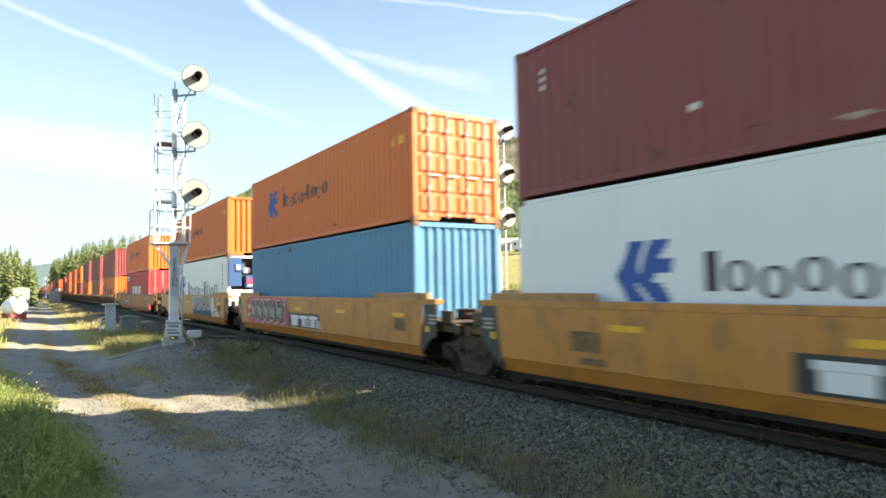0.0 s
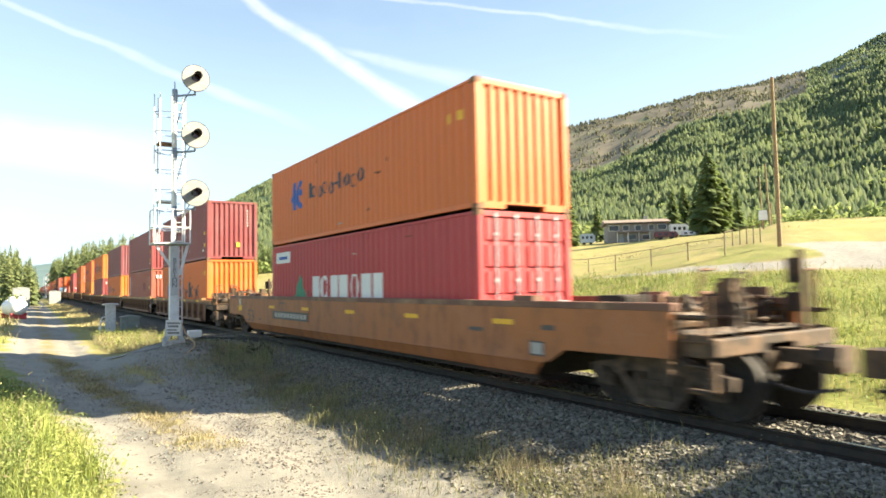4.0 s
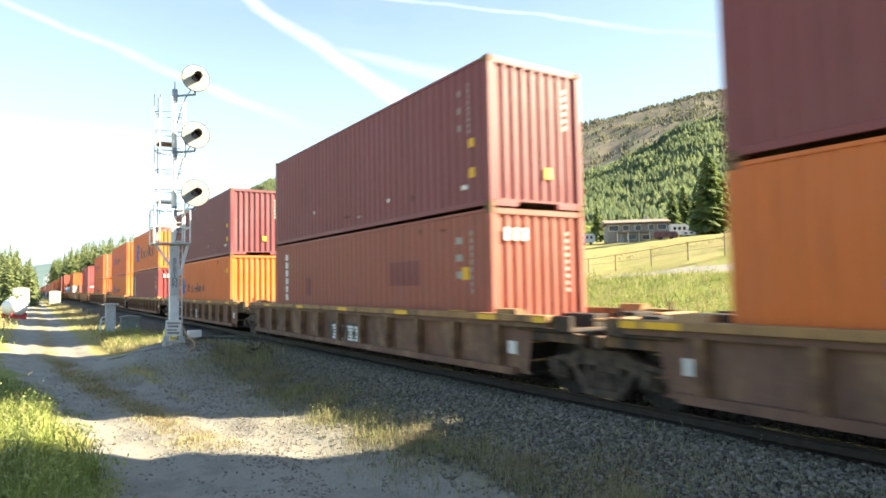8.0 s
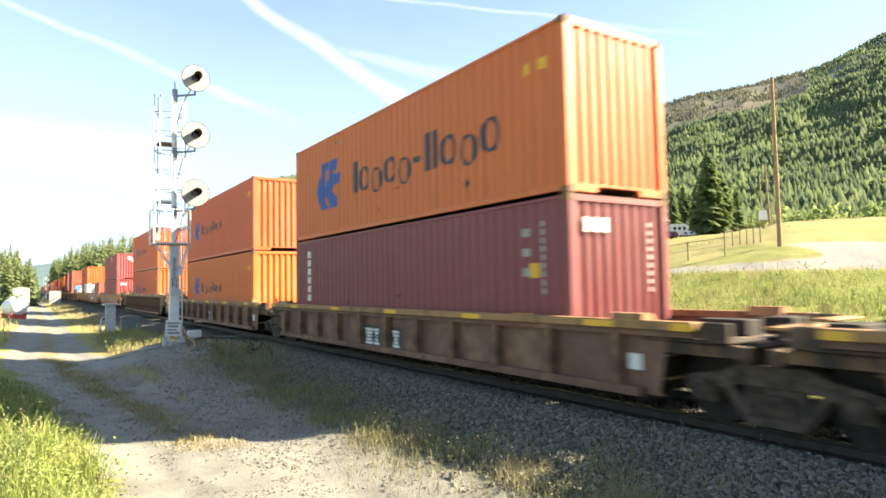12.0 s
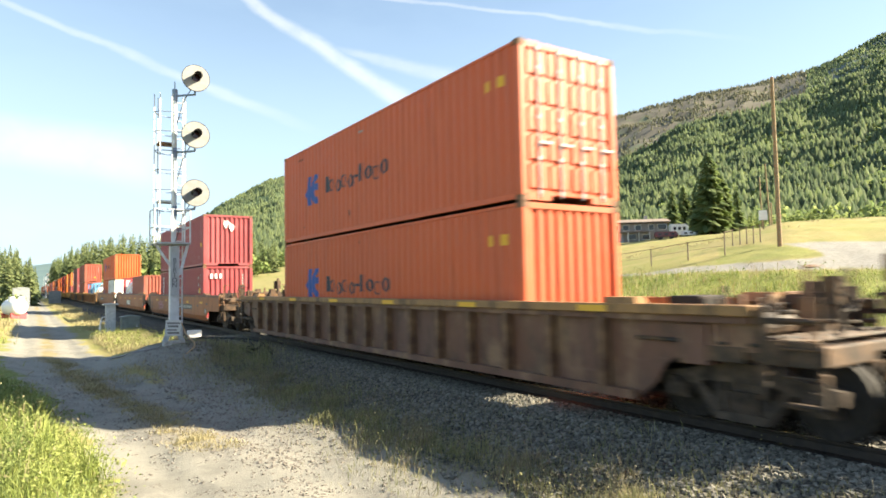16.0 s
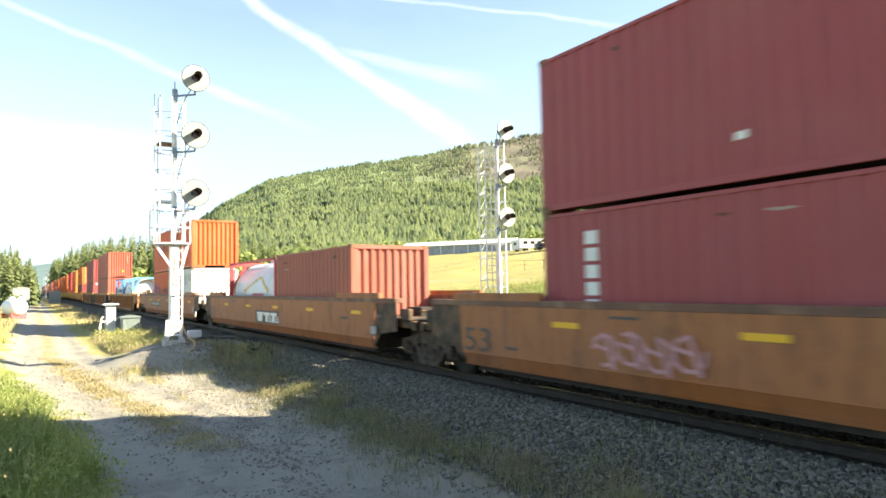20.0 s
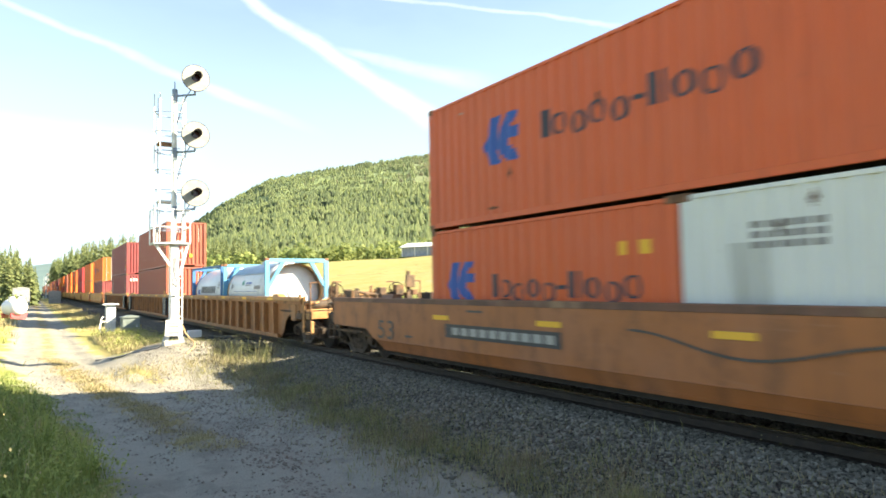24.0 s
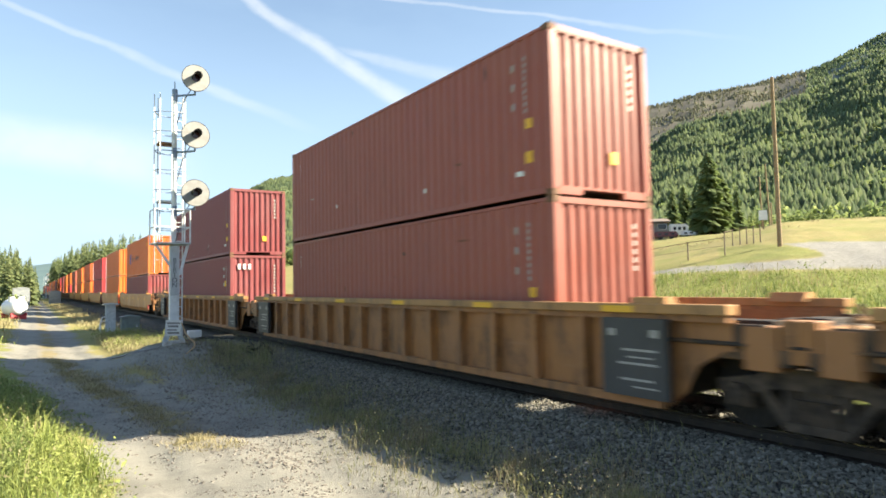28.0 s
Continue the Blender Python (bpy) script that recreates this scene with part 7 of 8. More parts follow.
# ---- signals ----
def signal_mast(x, y, foot, discs, arm, label, lettered=False, lattice=False):
    """A three-headed target signal on an aluminium mast with a caged ladder. discs: heights of the three heads; arm: how far the heads stand off towards the track."""
    t = thing("railway_signal", label, "railway signal", "target signals", pose(x, y, foot))
    top = discs[0] - foot
    low = 3.0
    bm = bm_new()
    if lattice:
        prism(bm, ((-0.08, -0.09), (0.09, -0.09), (0.09, 0.09), (-0.08, 0.09)), 0.02, low, "z")
    else:
        prism(bm, ((-0.13, -0.15), (0.14, -0.15), (0.14, 0.15), (-0.13, 0.15)), 0.22, low, "z")
    bmesh.ops.bevel(bm, geom=bm.edges[:], offset=0.03, segments=2, affect="EDGES")
    part("trunk", bm, M["aluminium"], t, "wide aluminium-painted trunk")
    bm = bm_new()
    tube(bm, (0, 0, low - 0.05), (0, 0, top - 0.36), 0.066, 14)
    part("mast_pipe", bm, M["aluminium"], t)
    bm = bm_new()
    tube(bm, (0, 0, top - 0.66), (0, 0, top - 0.34), 0.084, 12)
    tube(bm, (0, 0, top - 0.34), (0, 0, top - 0.08), 0.016, 6)
    part("mast_cap", bm, M["bracket_steel"], t, "blue-grey cap with a thin rod")
    for sx, sy in ((-1, -1), (1, -1), (1, 1), (-1, 1)):
        bm = bm_new()
        prism(bm, ((sx * 0.12, 0.28), (sx * 0.17, 0.28), (sx * 0.30, 0.0), (sx * 0.20, 0.0)), sy * 0.20 - 0.03, sy * 0.20 + 0.03, "y")
        part("foot", bm, M["galv"], t)
    bm = bm_new()
    box(bm, -0.30, 0.30, -0.28, 0.28, -0.45, 0.0)
    part("footing", bm, M["concrete"], t, "concrete footing")
    for z in discs:
        h = z - foot
        bm = bm_new()
        tube(bm, (0, 0, h - 0.55), (arm, -0.30, h - 0.50), 0.035, 8)
        tube(bm, (arm, -0.30, h - 0.52), (arm, -0.30, h - 0.1), 0.03, 8)
        tube(bm, (0, 0, h - 0.72), (0, 0, h - 0.40), 0.080, 12)
        part("bracket", bm, M["bracket_steel"], t, "blue-grey bracket of a signal head")
        bm = bm_new()
        tube(bm, (arm, -0.44, h), (arm, -0.405, h), 0.412, 44)
        head = part("target", bm, M["signal_disc"], t, "round pale target")
        bm = bm_new()
        tube(bm, (arm, -0.436, h), (arm, -0.408, h), 0.430, 44)
        part("rim", bm, M["black"], head)
        bm = bm_new()
        tube(bm, (arm, -0.40, h), (arm, -0.05, h), 0.17, 18)
        part("lamp_case", bm, M["black"], head, "black lamp case behind the target")
        bm = bm_new()
        seg = 20
        rim = []
        for yy, r in ((-0.44, 0.135), (-0.80, 0.125)):
            rim.append([bm.verts.new((arm + r * math.cos(a), yy, h + r * math.sin(a))) for a in (radians(-30 + 240 * k / seg) for k in range(seg + 1))])
        for k in range(seg):
            bm.faces.new((rim[0][k], rim[0][k + 1], rim[1][k + 1], rim[1][k]))
        bmesh.ops.solidify(bm, geom=bm.faces[:], thickness=0.008)
        part("hood", bm, M["black"], head, "black hood over the lens")
        bm = bm_new()
        tube(bm, (arm, -0.45, h), (arm, -0.442, h), 0.125, 20)
        part("lens", bm, M["lens"], head, "dark red lens")
        bm = bm_new()
        last = Vector((arm, -0.05, h - 0.1))
        for k in range(1, 7):
            f = k / 6
            nxt = Vector((arm * (1 - f) + 0.02 * math.sin(f * 9), -0.05, h - 0.1 - 1.5 * f + 0.15 * math.sin(f * 3.1)))
            tube(bm, last, nxt, 0.014, 5)
            last = nxt
        part("cable", bm, M["black"], t, "looping black cable")
    if lattice:
        lattice_ladder(t, 0.75, top)
        return t
    # ladder and its cage, on the side away from the heads
    bm = bm_new()
    for lx in (-0.02, 0.30):
        tube(bm, (lx, 0.28, 0.15), (lx, 0.28, top - 0.5), 0.022, 6)
    k = 0.45
    while k < top - 0.6:
        tube(bm, (-0.02, 0.28, k), (0.30, 0.28, k), 0.014, 6)
        k += 0.30
    part("ladder", bm, M["aluminium"], t)
    for bx, by in ((-0.58, 0.10), (-0.44, -0.10), (-0.42, 0.45), (-0.10, -0.16), (0.30, -0.10)):
        bm = bm_new()
        box(bm, bx - 0.016, bx + 0.016, by - 0.010, by + 0.010, low + 0.1, top - 0.55)
        part("cage_bar", bm, M["aluminium"], t)
    k = low + 0.5
    while k < top - 0.5:
        bm = bm_new()
        pts = [Vector((0.30, -0.1, k)), Vector((-0.10, -0.16, k)), Vector((-0.44, -0.10, k)), Vector((-0.58, 0.10, k)), Vector((-0.42, 0.45, k)), Vector((-0.1, 0.6, k)), Vector((0.30, 0.4, k))]
        bent(bm, pts, 0.016)
        part("cage_hoop", bm, M["bracket_steel"], t)
        k += 0.62
    for z in discs[1:]:
        h = z - foot - 0.98
        bm = bm_new()
        box(bm, -0.46, 0.02, 0.05, 0.5, h + 0.70, h + 0.76)
        part("rest_step", bm, M["rust"] if z == discs[1] else M["galv"], t, "small step on the cage")
    bm = bm_new()
    box(bm, -0.64, 0.44, -0.32, 0.62, low + 0.02, low + 0.07)
    part("platform", bm, M["galv"], t, "open steel platform")
    for px, py in ((-0.62, -0.30), (0.42, -0.30), (0.42, 0.60), (-0.62, 0.60), (-0.1, -0.3)):
        bm = bm_new()
        tube(bm, (px, py, low + 0.05), (px, py, low + 1.1), 0.022, 6)
        part("railing_post", bm, M["aluminium"], t)
    for z in (low + 0.55, low + 1.1):
        bm = bm_new()
        for p, q in (((-0.62, 0.60), (-0.62, -0.30)), ((-0.62, -0.30), (0.42, -0.30)), ((0.42, -0.30), (0.42, 0.60))):
            tube(bm, (*p, z), (*q, z), 0.02, 6)
        part("railing_bar", bm, M["aluminium"], t)
    for s in (-0.62, 0.42):
        bm = bm_new()
        prism(bm, ((s, low + 0.02), (s + 0.09 * (1 if s < 0 else -1), low + 0.02), (0.10 if s < 0 else 0.06, low - 0.95), (0.02 if s < 0 else 0.14, low - 0.95)) if s < 0
              else ((s, low + 0.02), (s - 0.09, low + 0.02), (0.10, low - 0.95), (0.18, low - 0.95)), -0.2, -0.14, "y")
        part("brace", bm, M["aluminium"], t)
    if lettered:
        bm = bm_new()
        box(bm, -0.13, 0.10, -0.215, -0.195, 1.42, low - 0.05)
        plate = part("name_plate", bm, M["plate"], t, "grey upright name plate")
        for k, ch in enumerate("BERTON"):
            txt = bpy.data.curves.new("letter", "FONT")
            txt.body, txt.size, txt.extrude, txt.align_x = ch, 0.20, 0.002, "CENTER"
            txt.materials.append(M["dark_ink"])
            ob = new("letter", txt)
            ob.parent = plate
            ob.matrix_basis = pose(-0.015, -0.219, low - 0.55 - 0.155 * k, 90)
        bm = bm_new()
        box(bm, -0.30, 0.15, -0.34, -0.32, 0.18, 0.66)
        board = part("notice_board", bm, M["white_ink"], t, "white notice with dark lines", pose(-0.02, -0.02, 0, 0, 3, 0))
        bm = bm_new()
        for k, (a, b) in enumerate(((0.54, 0.59), (0.44, 0.50), (0.34, 0.38), (0.24, 0.30))):
            box(bm, -0.26 + 0.03 * (k % 2), 0.11 - 0.04 * (k % 3), -0.344, -0.34, a, b)
        part("notice_line", bm, M["grey_ink"], board)
        bm = bm_new()
        pts = [(0.2, -0.1, 0.6), (0.30, -0.2, 0.25), (0.42, -0.35, 0.06), (0.50, -0.6, -0.04), (0.44, -0.9, -0.14), (0.26, -1.15, -0.24), (0.12, -1.35, -0.30)]
        bent(bm, pts, 0.022)
        part("conduit", bm, M["skirt_tan"], t, "loose tan conduit")
    return t


def lattice_ladder(t, low, top):
    """Two ladders and an open cage side by side, for the signal across the track."""
    way_x, way_y = 0.79, -0.61

    def at(d, z, back=0.0):
        return (way_x * d + 0.61 * back, way_y * d + 0.79 * back, z)

    for d, foot_z, r in ((-0.80, 1.5, 0.024), (-0.52, 0.5, 0.036), (-0.30, 0.9, 0.024), (-0.12, 0.9, 0.024), (0.30, 0.9, 0.036)):
        bm = bm_new()
        tube(bm, at(d, foot_z, 0.12), at(d, top - 0.45, 0.12), r, 6)
        part("lattice_post", bm, M["aluminium"], t)
    z = 1.0
    k = 0
    while z < top - 0.5:
        bm = bm_new()
        tube(bm, at(-0.52, z, 0.12), at(-0.12, z, 0.12), 0.020, 6)
        part("rung", bm, M["aluminium"], t)
        if k % 2 == 0:
            bm = bm_new()
            tube(bm, at(-0.12, z, 0.12), at(0.30, z, 0.12), 0.030, 6)
            part("rung", bm, M["aluminium"], t)
        if k % 3 == 0 and z > 1.4:
            bm = bm_new()
            tube(bm, at(-0.80, z, 0.12), at(-0.52, z, 0.12), 0.022, 6)
            tube(bm, at(-0.80, z - 0.02, 0.12), at(-0.52, z + 0.22, 0.4), 0.016, 6)
            part("cage_bar", bm, M["aluminium"], t)
        z += 0.30
        k += 1
    z = 1.2
    while z < top - 1.0:
        bm = bm_new()
        tube(bm, at(-0.12, z, 0.12), at(0.30, z + 0.6, 0.12), 0.016, 6)
        tube(bm, at(-0.52, z + 0.6, 0.30), at(-0.80, z, 0.12), 0.014, 6)
        part("lacing", bm, M["aluminium"], t)
        z += 0.6
    bm = bm_new()
    box(bm, -0.62, -0.14, -0.02, 0.35, 0.02, 0.50)
    bmesh.ops.bevel(bm, geom=bm.edges[:], offset=0.02, segments=1, affect="EDGES")
    part("apparatus_box", bm, M["aluminium"], t, "white apparatus box", pose(0, 0, 0, 0, 0, -38))


M["concrete"] = two_tone("concrete", (0.34, 0.33, 0.31), (0.46, 0.45, 0.43), 9, 0.9)
M["plate"] = two_tone("grey_plate", (0.42, 0.44, 0.47), (0.50, 0.52, 0.55), 6, 0.5, 0.05)
signal_mast(3.74, 21.15, 0.22, (8.55, 6.72, 4.86), 0.55, "white three-headed target signal with a caged ladder beside the track", True)
signal_mast(16.45, 20.75, land_at(16.45, 20.75), (8.27, 6.44, 4.59), 0.16, "white three-headed target signal with a ladder across the track", lattice=True)
far_mast = signal_mast(3.9, 248.0, land_at(3.9, 248.0), (7.6, 5.8, 4.0), 0.6, "distant white target signal beside the track")


# ---- trackside boxes ----
def relay_case(x, y, w, d, h, mat, label, cap=False, legs=False):
    z = land_at(x, y)
    t = thing("relay_case", label, "equipment cabinet", "trackside cabinets", pose(x, y, z - 0.03))
    lift = 0.25 if legs else 0.0
    bm = bm_new()
    box(bm, -w / 2, w / 2, -d / 2, d / 2, lift, h)
    bmesh.ops.bevel(bm, geom=bm.edges[:], offset=0.02, segments=2, affect="EDGES")
    part("body", bm, M[mat], t)
    bm = bm_new()
    box(bm, -w * 0.44, w * 0.44, -d / 2 - 0.025, -d / 2, lift + 0.06 * h, h * 0.93)
    door = part("door", bm, M[mat], t)
    bm = bm_new()
    box(bm, w * 0.30, w * 0.34, -d / 2 - 0.06, -d / 2 - 0.025, h * 0.45, h * 0.6)
    part("handle", bm, M["galv"], door)
    bm = bm_new()
    e = 0.14 if cap else 0.05
    prism(bm, ((-w / 2 - e, h), (w / 2 + e, h), (w / 2 + e, h + 0.06), (0, h + 0.06 + 0.08 * w), (-w / 2 - e, h + 0.06)), -d / 2 - e, d / 2 + e, "y")
    part("roof", bm, M[mat], t)
    if legs:
        for s in (-1, 1):
            bm = bm_new()
            tube(bm, (s * w * 0.35, -d * 0.4, -0.2), (s * w * 0.35, -d * 0.4, lift + 0.02), 0.05, 8)
            part("leg", bm, M["galv"], t)
    return t


relay_case(3.48, 37.2, 0.46, 0.45, 1.66, "galv", "narrow grey steel cabinet with a wide cap", cap=True)
relay_case(4.32, 36.4, 0.86, 0.6, 0.92, "case_green", "low green-grey steel relay box on short legs", legs=True)
relay_case(3.9, 147.0, 2.0, 2.4, 2.4, "case_grey", "silver signal equipment hut beside the track")
relay_case(-1.3, 116.0, 2.2, 2.6, 2.7, "case_grey", "grey equipment hut beside the dirt track")
bm = bm_new()
tube(bm, (0, 0, 0), (0, 0, 0.42), 0.03, 8)
post_box = thing("junction_box", "small white junction box beside the rails", "junction box", m=pose(5.75, 27.9, land_at(5.75, 27.9) - 0.03))
part("post", bm, M["galv"], post_box)
bm = bm_new()
box(bm, -0.27, 0.27, -0.14, 0.14, 0.12, 0.42)
bmesh.ops.bevel(bm, geom=bm.edges[:], offset=0.02, segments=1, affect="EDGES")
part("case", bm, M["white_ink"], post_box, "white case")


def conduit_loops():
    """Bent pale conduits that rise from the ground beside the narrow cabinet."""
    for k, (x, y, h) in enumerate(((3.12, 37.0, 0.95), (3.05, 36.7, 0.7))):
        cu = bpy.data.curves.new("conduit", "CURVE")
        cu.dimensions, cu.bevel_depth, cu.bevel_resolution = "3D", 0.03, 2
        sp = cu.splines.new("NURBS")
        z = land_at(x, y)
        pts = ((x, y, z - 0.1), (x - 0.12, y, z + 0.4 * h), (x - 0.10, y, z + h), (x + 0.08, y + 0.1, z + h + 0.12), (3.30, 37.2, z + h))
        sp.points.add(len(pts) - 1)
        for p, c in zip(sp.points, pts):
            p.co = (*c, 1.0)
        sp.use_endpoint_u, sp.order_u = True, 3
        cu.materials.append(M["white_ink"])
        tagged(new("conduit", cu), "pale bent conduit rising beside a steel cabinet", "conduit")


conduit_loops()


def hose(points, r, mat, name, label):
    """A cable lying on the ground through given places."""
    cu = bpy.data.curves.new(name, "CURVE")
    cu.dimensions, cu.bevel_depth, cu.bevel_resolution = "3D", r, 2
    sp = cu.splines.new("NURBS")
    sp.points.add(len(points) - 1)
    for p, (x, y) in zip(sp.points, points):
        p.co = (x, y, land_at(x, y) + r * 0.6, 1.0)
    sp.use_endpoint_u, sp.order_u = True, 3
    cu.materials.append(M[mat])
    return tagged(new(name, cu), label, "cable")


for line in ([(6.0, 28.4), (6.1, 26.6), (6.05, 24.4), (5.75, 21.8), (5.7, 20.2), (6.1, 20.0), (6.9, 22.4)], [(6.1, 27.4), (6.4, 25.6), (6.6, 24.0), (6.5, 22.4), (6.2, 21.0), (5.8, 20.8), (5.6, 19.4)],
             [(6.3, 26.2), (6.9, 24.6), (7.0, 23.0), (6.6, 21.4), (6.4, 19.8), (6.0, 18.6)]):
    hose(line, 0.055, "rubber", "cable", "thick black cable looping over the ballast")
hose([(3.3, 20.9), (2.7, 21.3), (2.2, 22.4), (1.8, 23.6)], 0.03, "grey_ink", "cable", "grey cable lying by the foot of a signal")


def gas_tank(x, y):
    z = land_at(x, y)
    t = thing("storage_tank", "white horizontal storage tank on a red stand", "storage tank", m=pose(x, y, z, 0, 0, 25))
    bm = bm_new()
    seg, R, L, zc = 28, 0.66, 2.3, 0.92
    prof = ((0.0, 0.05), (0.05, 0.45), (0.2, 0.58), (0.42, R), (L - 0.42, R), (L - 0.2, 0.58), (L - 0.05, 0.45), (L, 0.05))
    rings = [[bm.verts.new((r * math.cos(k * math.tau / seg), yy - L / 2, zc + r * math.sin(k * math.tau / seg))) for k in range(seg)] for yy, r in prof]
    for p, q in zip(rings, rings[1:]):
        for k in range(seg):
            bm.faces.new((p[k], p[(k + 1) % seg], q[(k + 1) % seg], q[k]))
    bm.faces.new(rings[0][::-1])
    bm.faces.new(rings[-1])
    part("tank", bm, M["white"], t, smooth=True)
    for yy in (-0.8, 0.7):
        bm = bm_new()
        prism(bm, ((-0.55, -0.05), (0.55, -0.05), (0.6, 0.45), (-0.6, 0.45)), yy, yy + 0.15, "y")
        part("stand", bm, M["tank_red"], t, "red stand")
    for px in (-0.35, 0.4):
        bm = bm_new()
        tube(bm, (px, -0.3, 1.35), (px, -0.3, 1.78), 0.22, 14)
        part("dome", bm, M["white"], t)
    return t


gas_tank(-1.15, 62.0)


# ---- poles, fence and farm ----
def utility_pole(base, tip, r, label, arm=False):
    t = thing("utility_pole", label, "utility pole", "poles", pose(base[0], base[1], land_at(base[0], base[1]) - 0.2))
    h = Vector((tip[0] - base[0], tip[1] - base[1], tip[2]))
    bm = bm_new()
    tube(bm, (0, 0, 0), h, r, 14, r * 0.68)
    part("shaft", bm, M["pole"], t, smooth=False)
    bm = bm_new()
    tube(bm, h, h + Vector((0, 0, 0.05)), r * 0.72, 12, r * 0.4)
    part("cap", bm, M["galv"], t)
    # thin red-brown tube up one side of the shaft
    bm = bm_new()
    tube(bm, h * 0.25 + Vector((r * 0.9, 0, 0)), h * 0.98 + Vector((r * 0.65, 0, 0)), 0.035, 6)
    part("ground_wire", bm, M["rust"], t, "red-brown strip up one side")
    return t


utility_pole((34.0, 18.4), (33.35, 18.05, 9.35), 0.125, "bare leaning timber utility pole by the lane")
a, b = polar(1368, 92), polar(1364, 92)
utility_pole(a, (*b, 8.6), 0.11, "bare timber utility pole by the lane")
a, b = polar(1354, 70), polar(1352.5, 70)
utility_pole(a, (*b, 5.6), 0.07, "short thin timber pole by the fence")
a = polar(1371, 66)
utility_pole(a, (a[0], a[1], 2.6), 0.06, "short yellow-brown timber marker post")
M["sign_white"] = two_tone("white_sign_paint", (0.72, 0.72, 0.72), (0.80, 0.80, 0.80), 5, 0.6, 0.05)
ax, ay = polar(1356, 58)
notice = thing("roadside_sign", "small white sign on a post by the fence", "sign", m=pose(ax, ay, land_at(ax, ay) - 0.1, 0, 0, -58))
bm = bm_new()
box(bm, -0.05, 0.05, -0.05, 0.05, 0, 1.5)
part("post", bm, M["pole"], notice)
bm = bm_new()
box(bm, -0.32, 0.32, -0.08, -0.05, 0.85, 1.65)
part("board", bm, M["sign_white"], notice)


def on_land(bearing, rise):
    """Where a sight line at a bearing and a rise first meets the ground beyond the track."""
    r = np.arange(20, 220, 0.25)
    x, y = r * math.sin(radians(bearing)), r * math.cos(radians(bearing))
    met = np.nonzero(land(x, y) >= CAM_Z + r * math.tan(radians(rise)))[0]
    k = met[0] if len(met) else len(r) - 1
    return Vector((float(x[k]), float(y[k]), land_at(float(x[k]), float(y[k]))))


def build_fence():
    t = tagged(new("wire_fence"), "wire fence on thin timber posts along the meadow", "fence")

    def post():
        bm = bm_new()
        tube(bm, (0, 0, -0.3), (0, 0, 1.04), 0.04, 8, 0.034)
        return mesh_of("post", bm, M["fence_wood"])

    line = [(38.71, 1.25), (40.65, 1.16), (42.41, 1.02), (44.31, 0.93), (46.33, 0.83), (48.66, 0.83), (51.65, 1.2), (54.64, 1.55), (57.51, 1.93)]
    spur = [(57.53, 2.54), (58.14, 2.7), (58.69, 2.77), (59.2, 2.84), (59.7, 2.87), (60.2, 2.89)]
    for run, wires in ((line, (1.0, 0.55)), (spur, (1.0,))):
        tops = [on_land(*q) for q in run]
        more = tops
        for p in more:
            p.z = land_at(p.x, p.y)
            part("post", shared("fence_post", post), None, t, m=pose(p.x, p.y, p.z))
        for h in wires:
            bm = bm_new()
            for p, q in zip(more, more[1:]):
                tube(bm, p + Vector((0, 0, h)), q + Vector((0, 0, h)), 0.024 if h > 0.9 else 0.010, 4)
            part("rail", bm, M["fence_wood"], t)
    return t


M["fence_wood"] = two_tone("grey_fence_timber", (0.13, 0.105, 0.075), (0.22, 0.18, 0.13), 10, 0.9)
build_fence()
M["siding"] = two_tone("grey_house_siding", (0.20, 0.185, 0.18), (0.27, 0.25, 0.245), 3, 0.8)
M["shingle"] = two_tone("brown_roof_shingle", (0.17, 0.13, 0.11), (0.25, 0.20, 0.17), 2, 0.9)
M["metal_roof"] = two_tone("pale_metal_roof", (0.60, 0.63, 0.66), (0.70, 0.73, 0.76), 1, 0.5)
M["barn_wall"] = two_tone("blue_grey_barn_wall", (0.25, 0.29, 0.35), (0.36, 0.40, 0.46), 1, 0.7)
M["glass_dark"] = surface("window_glass", lambda n, p: (0.03, 0.035, 0.04), 0.08)
M["trim_white"] = two_tone("white_trim", (0.68, 0.68, 0.66), (0.78, 0.78, 0.76), 4, 0.7)


def facing(px, dist):
    """Place and turn of a thing whose front looks back at the viewer."""
    x, y = polar(px, dist)
    return x, y, -math.degrees(math.atan2(x, y))


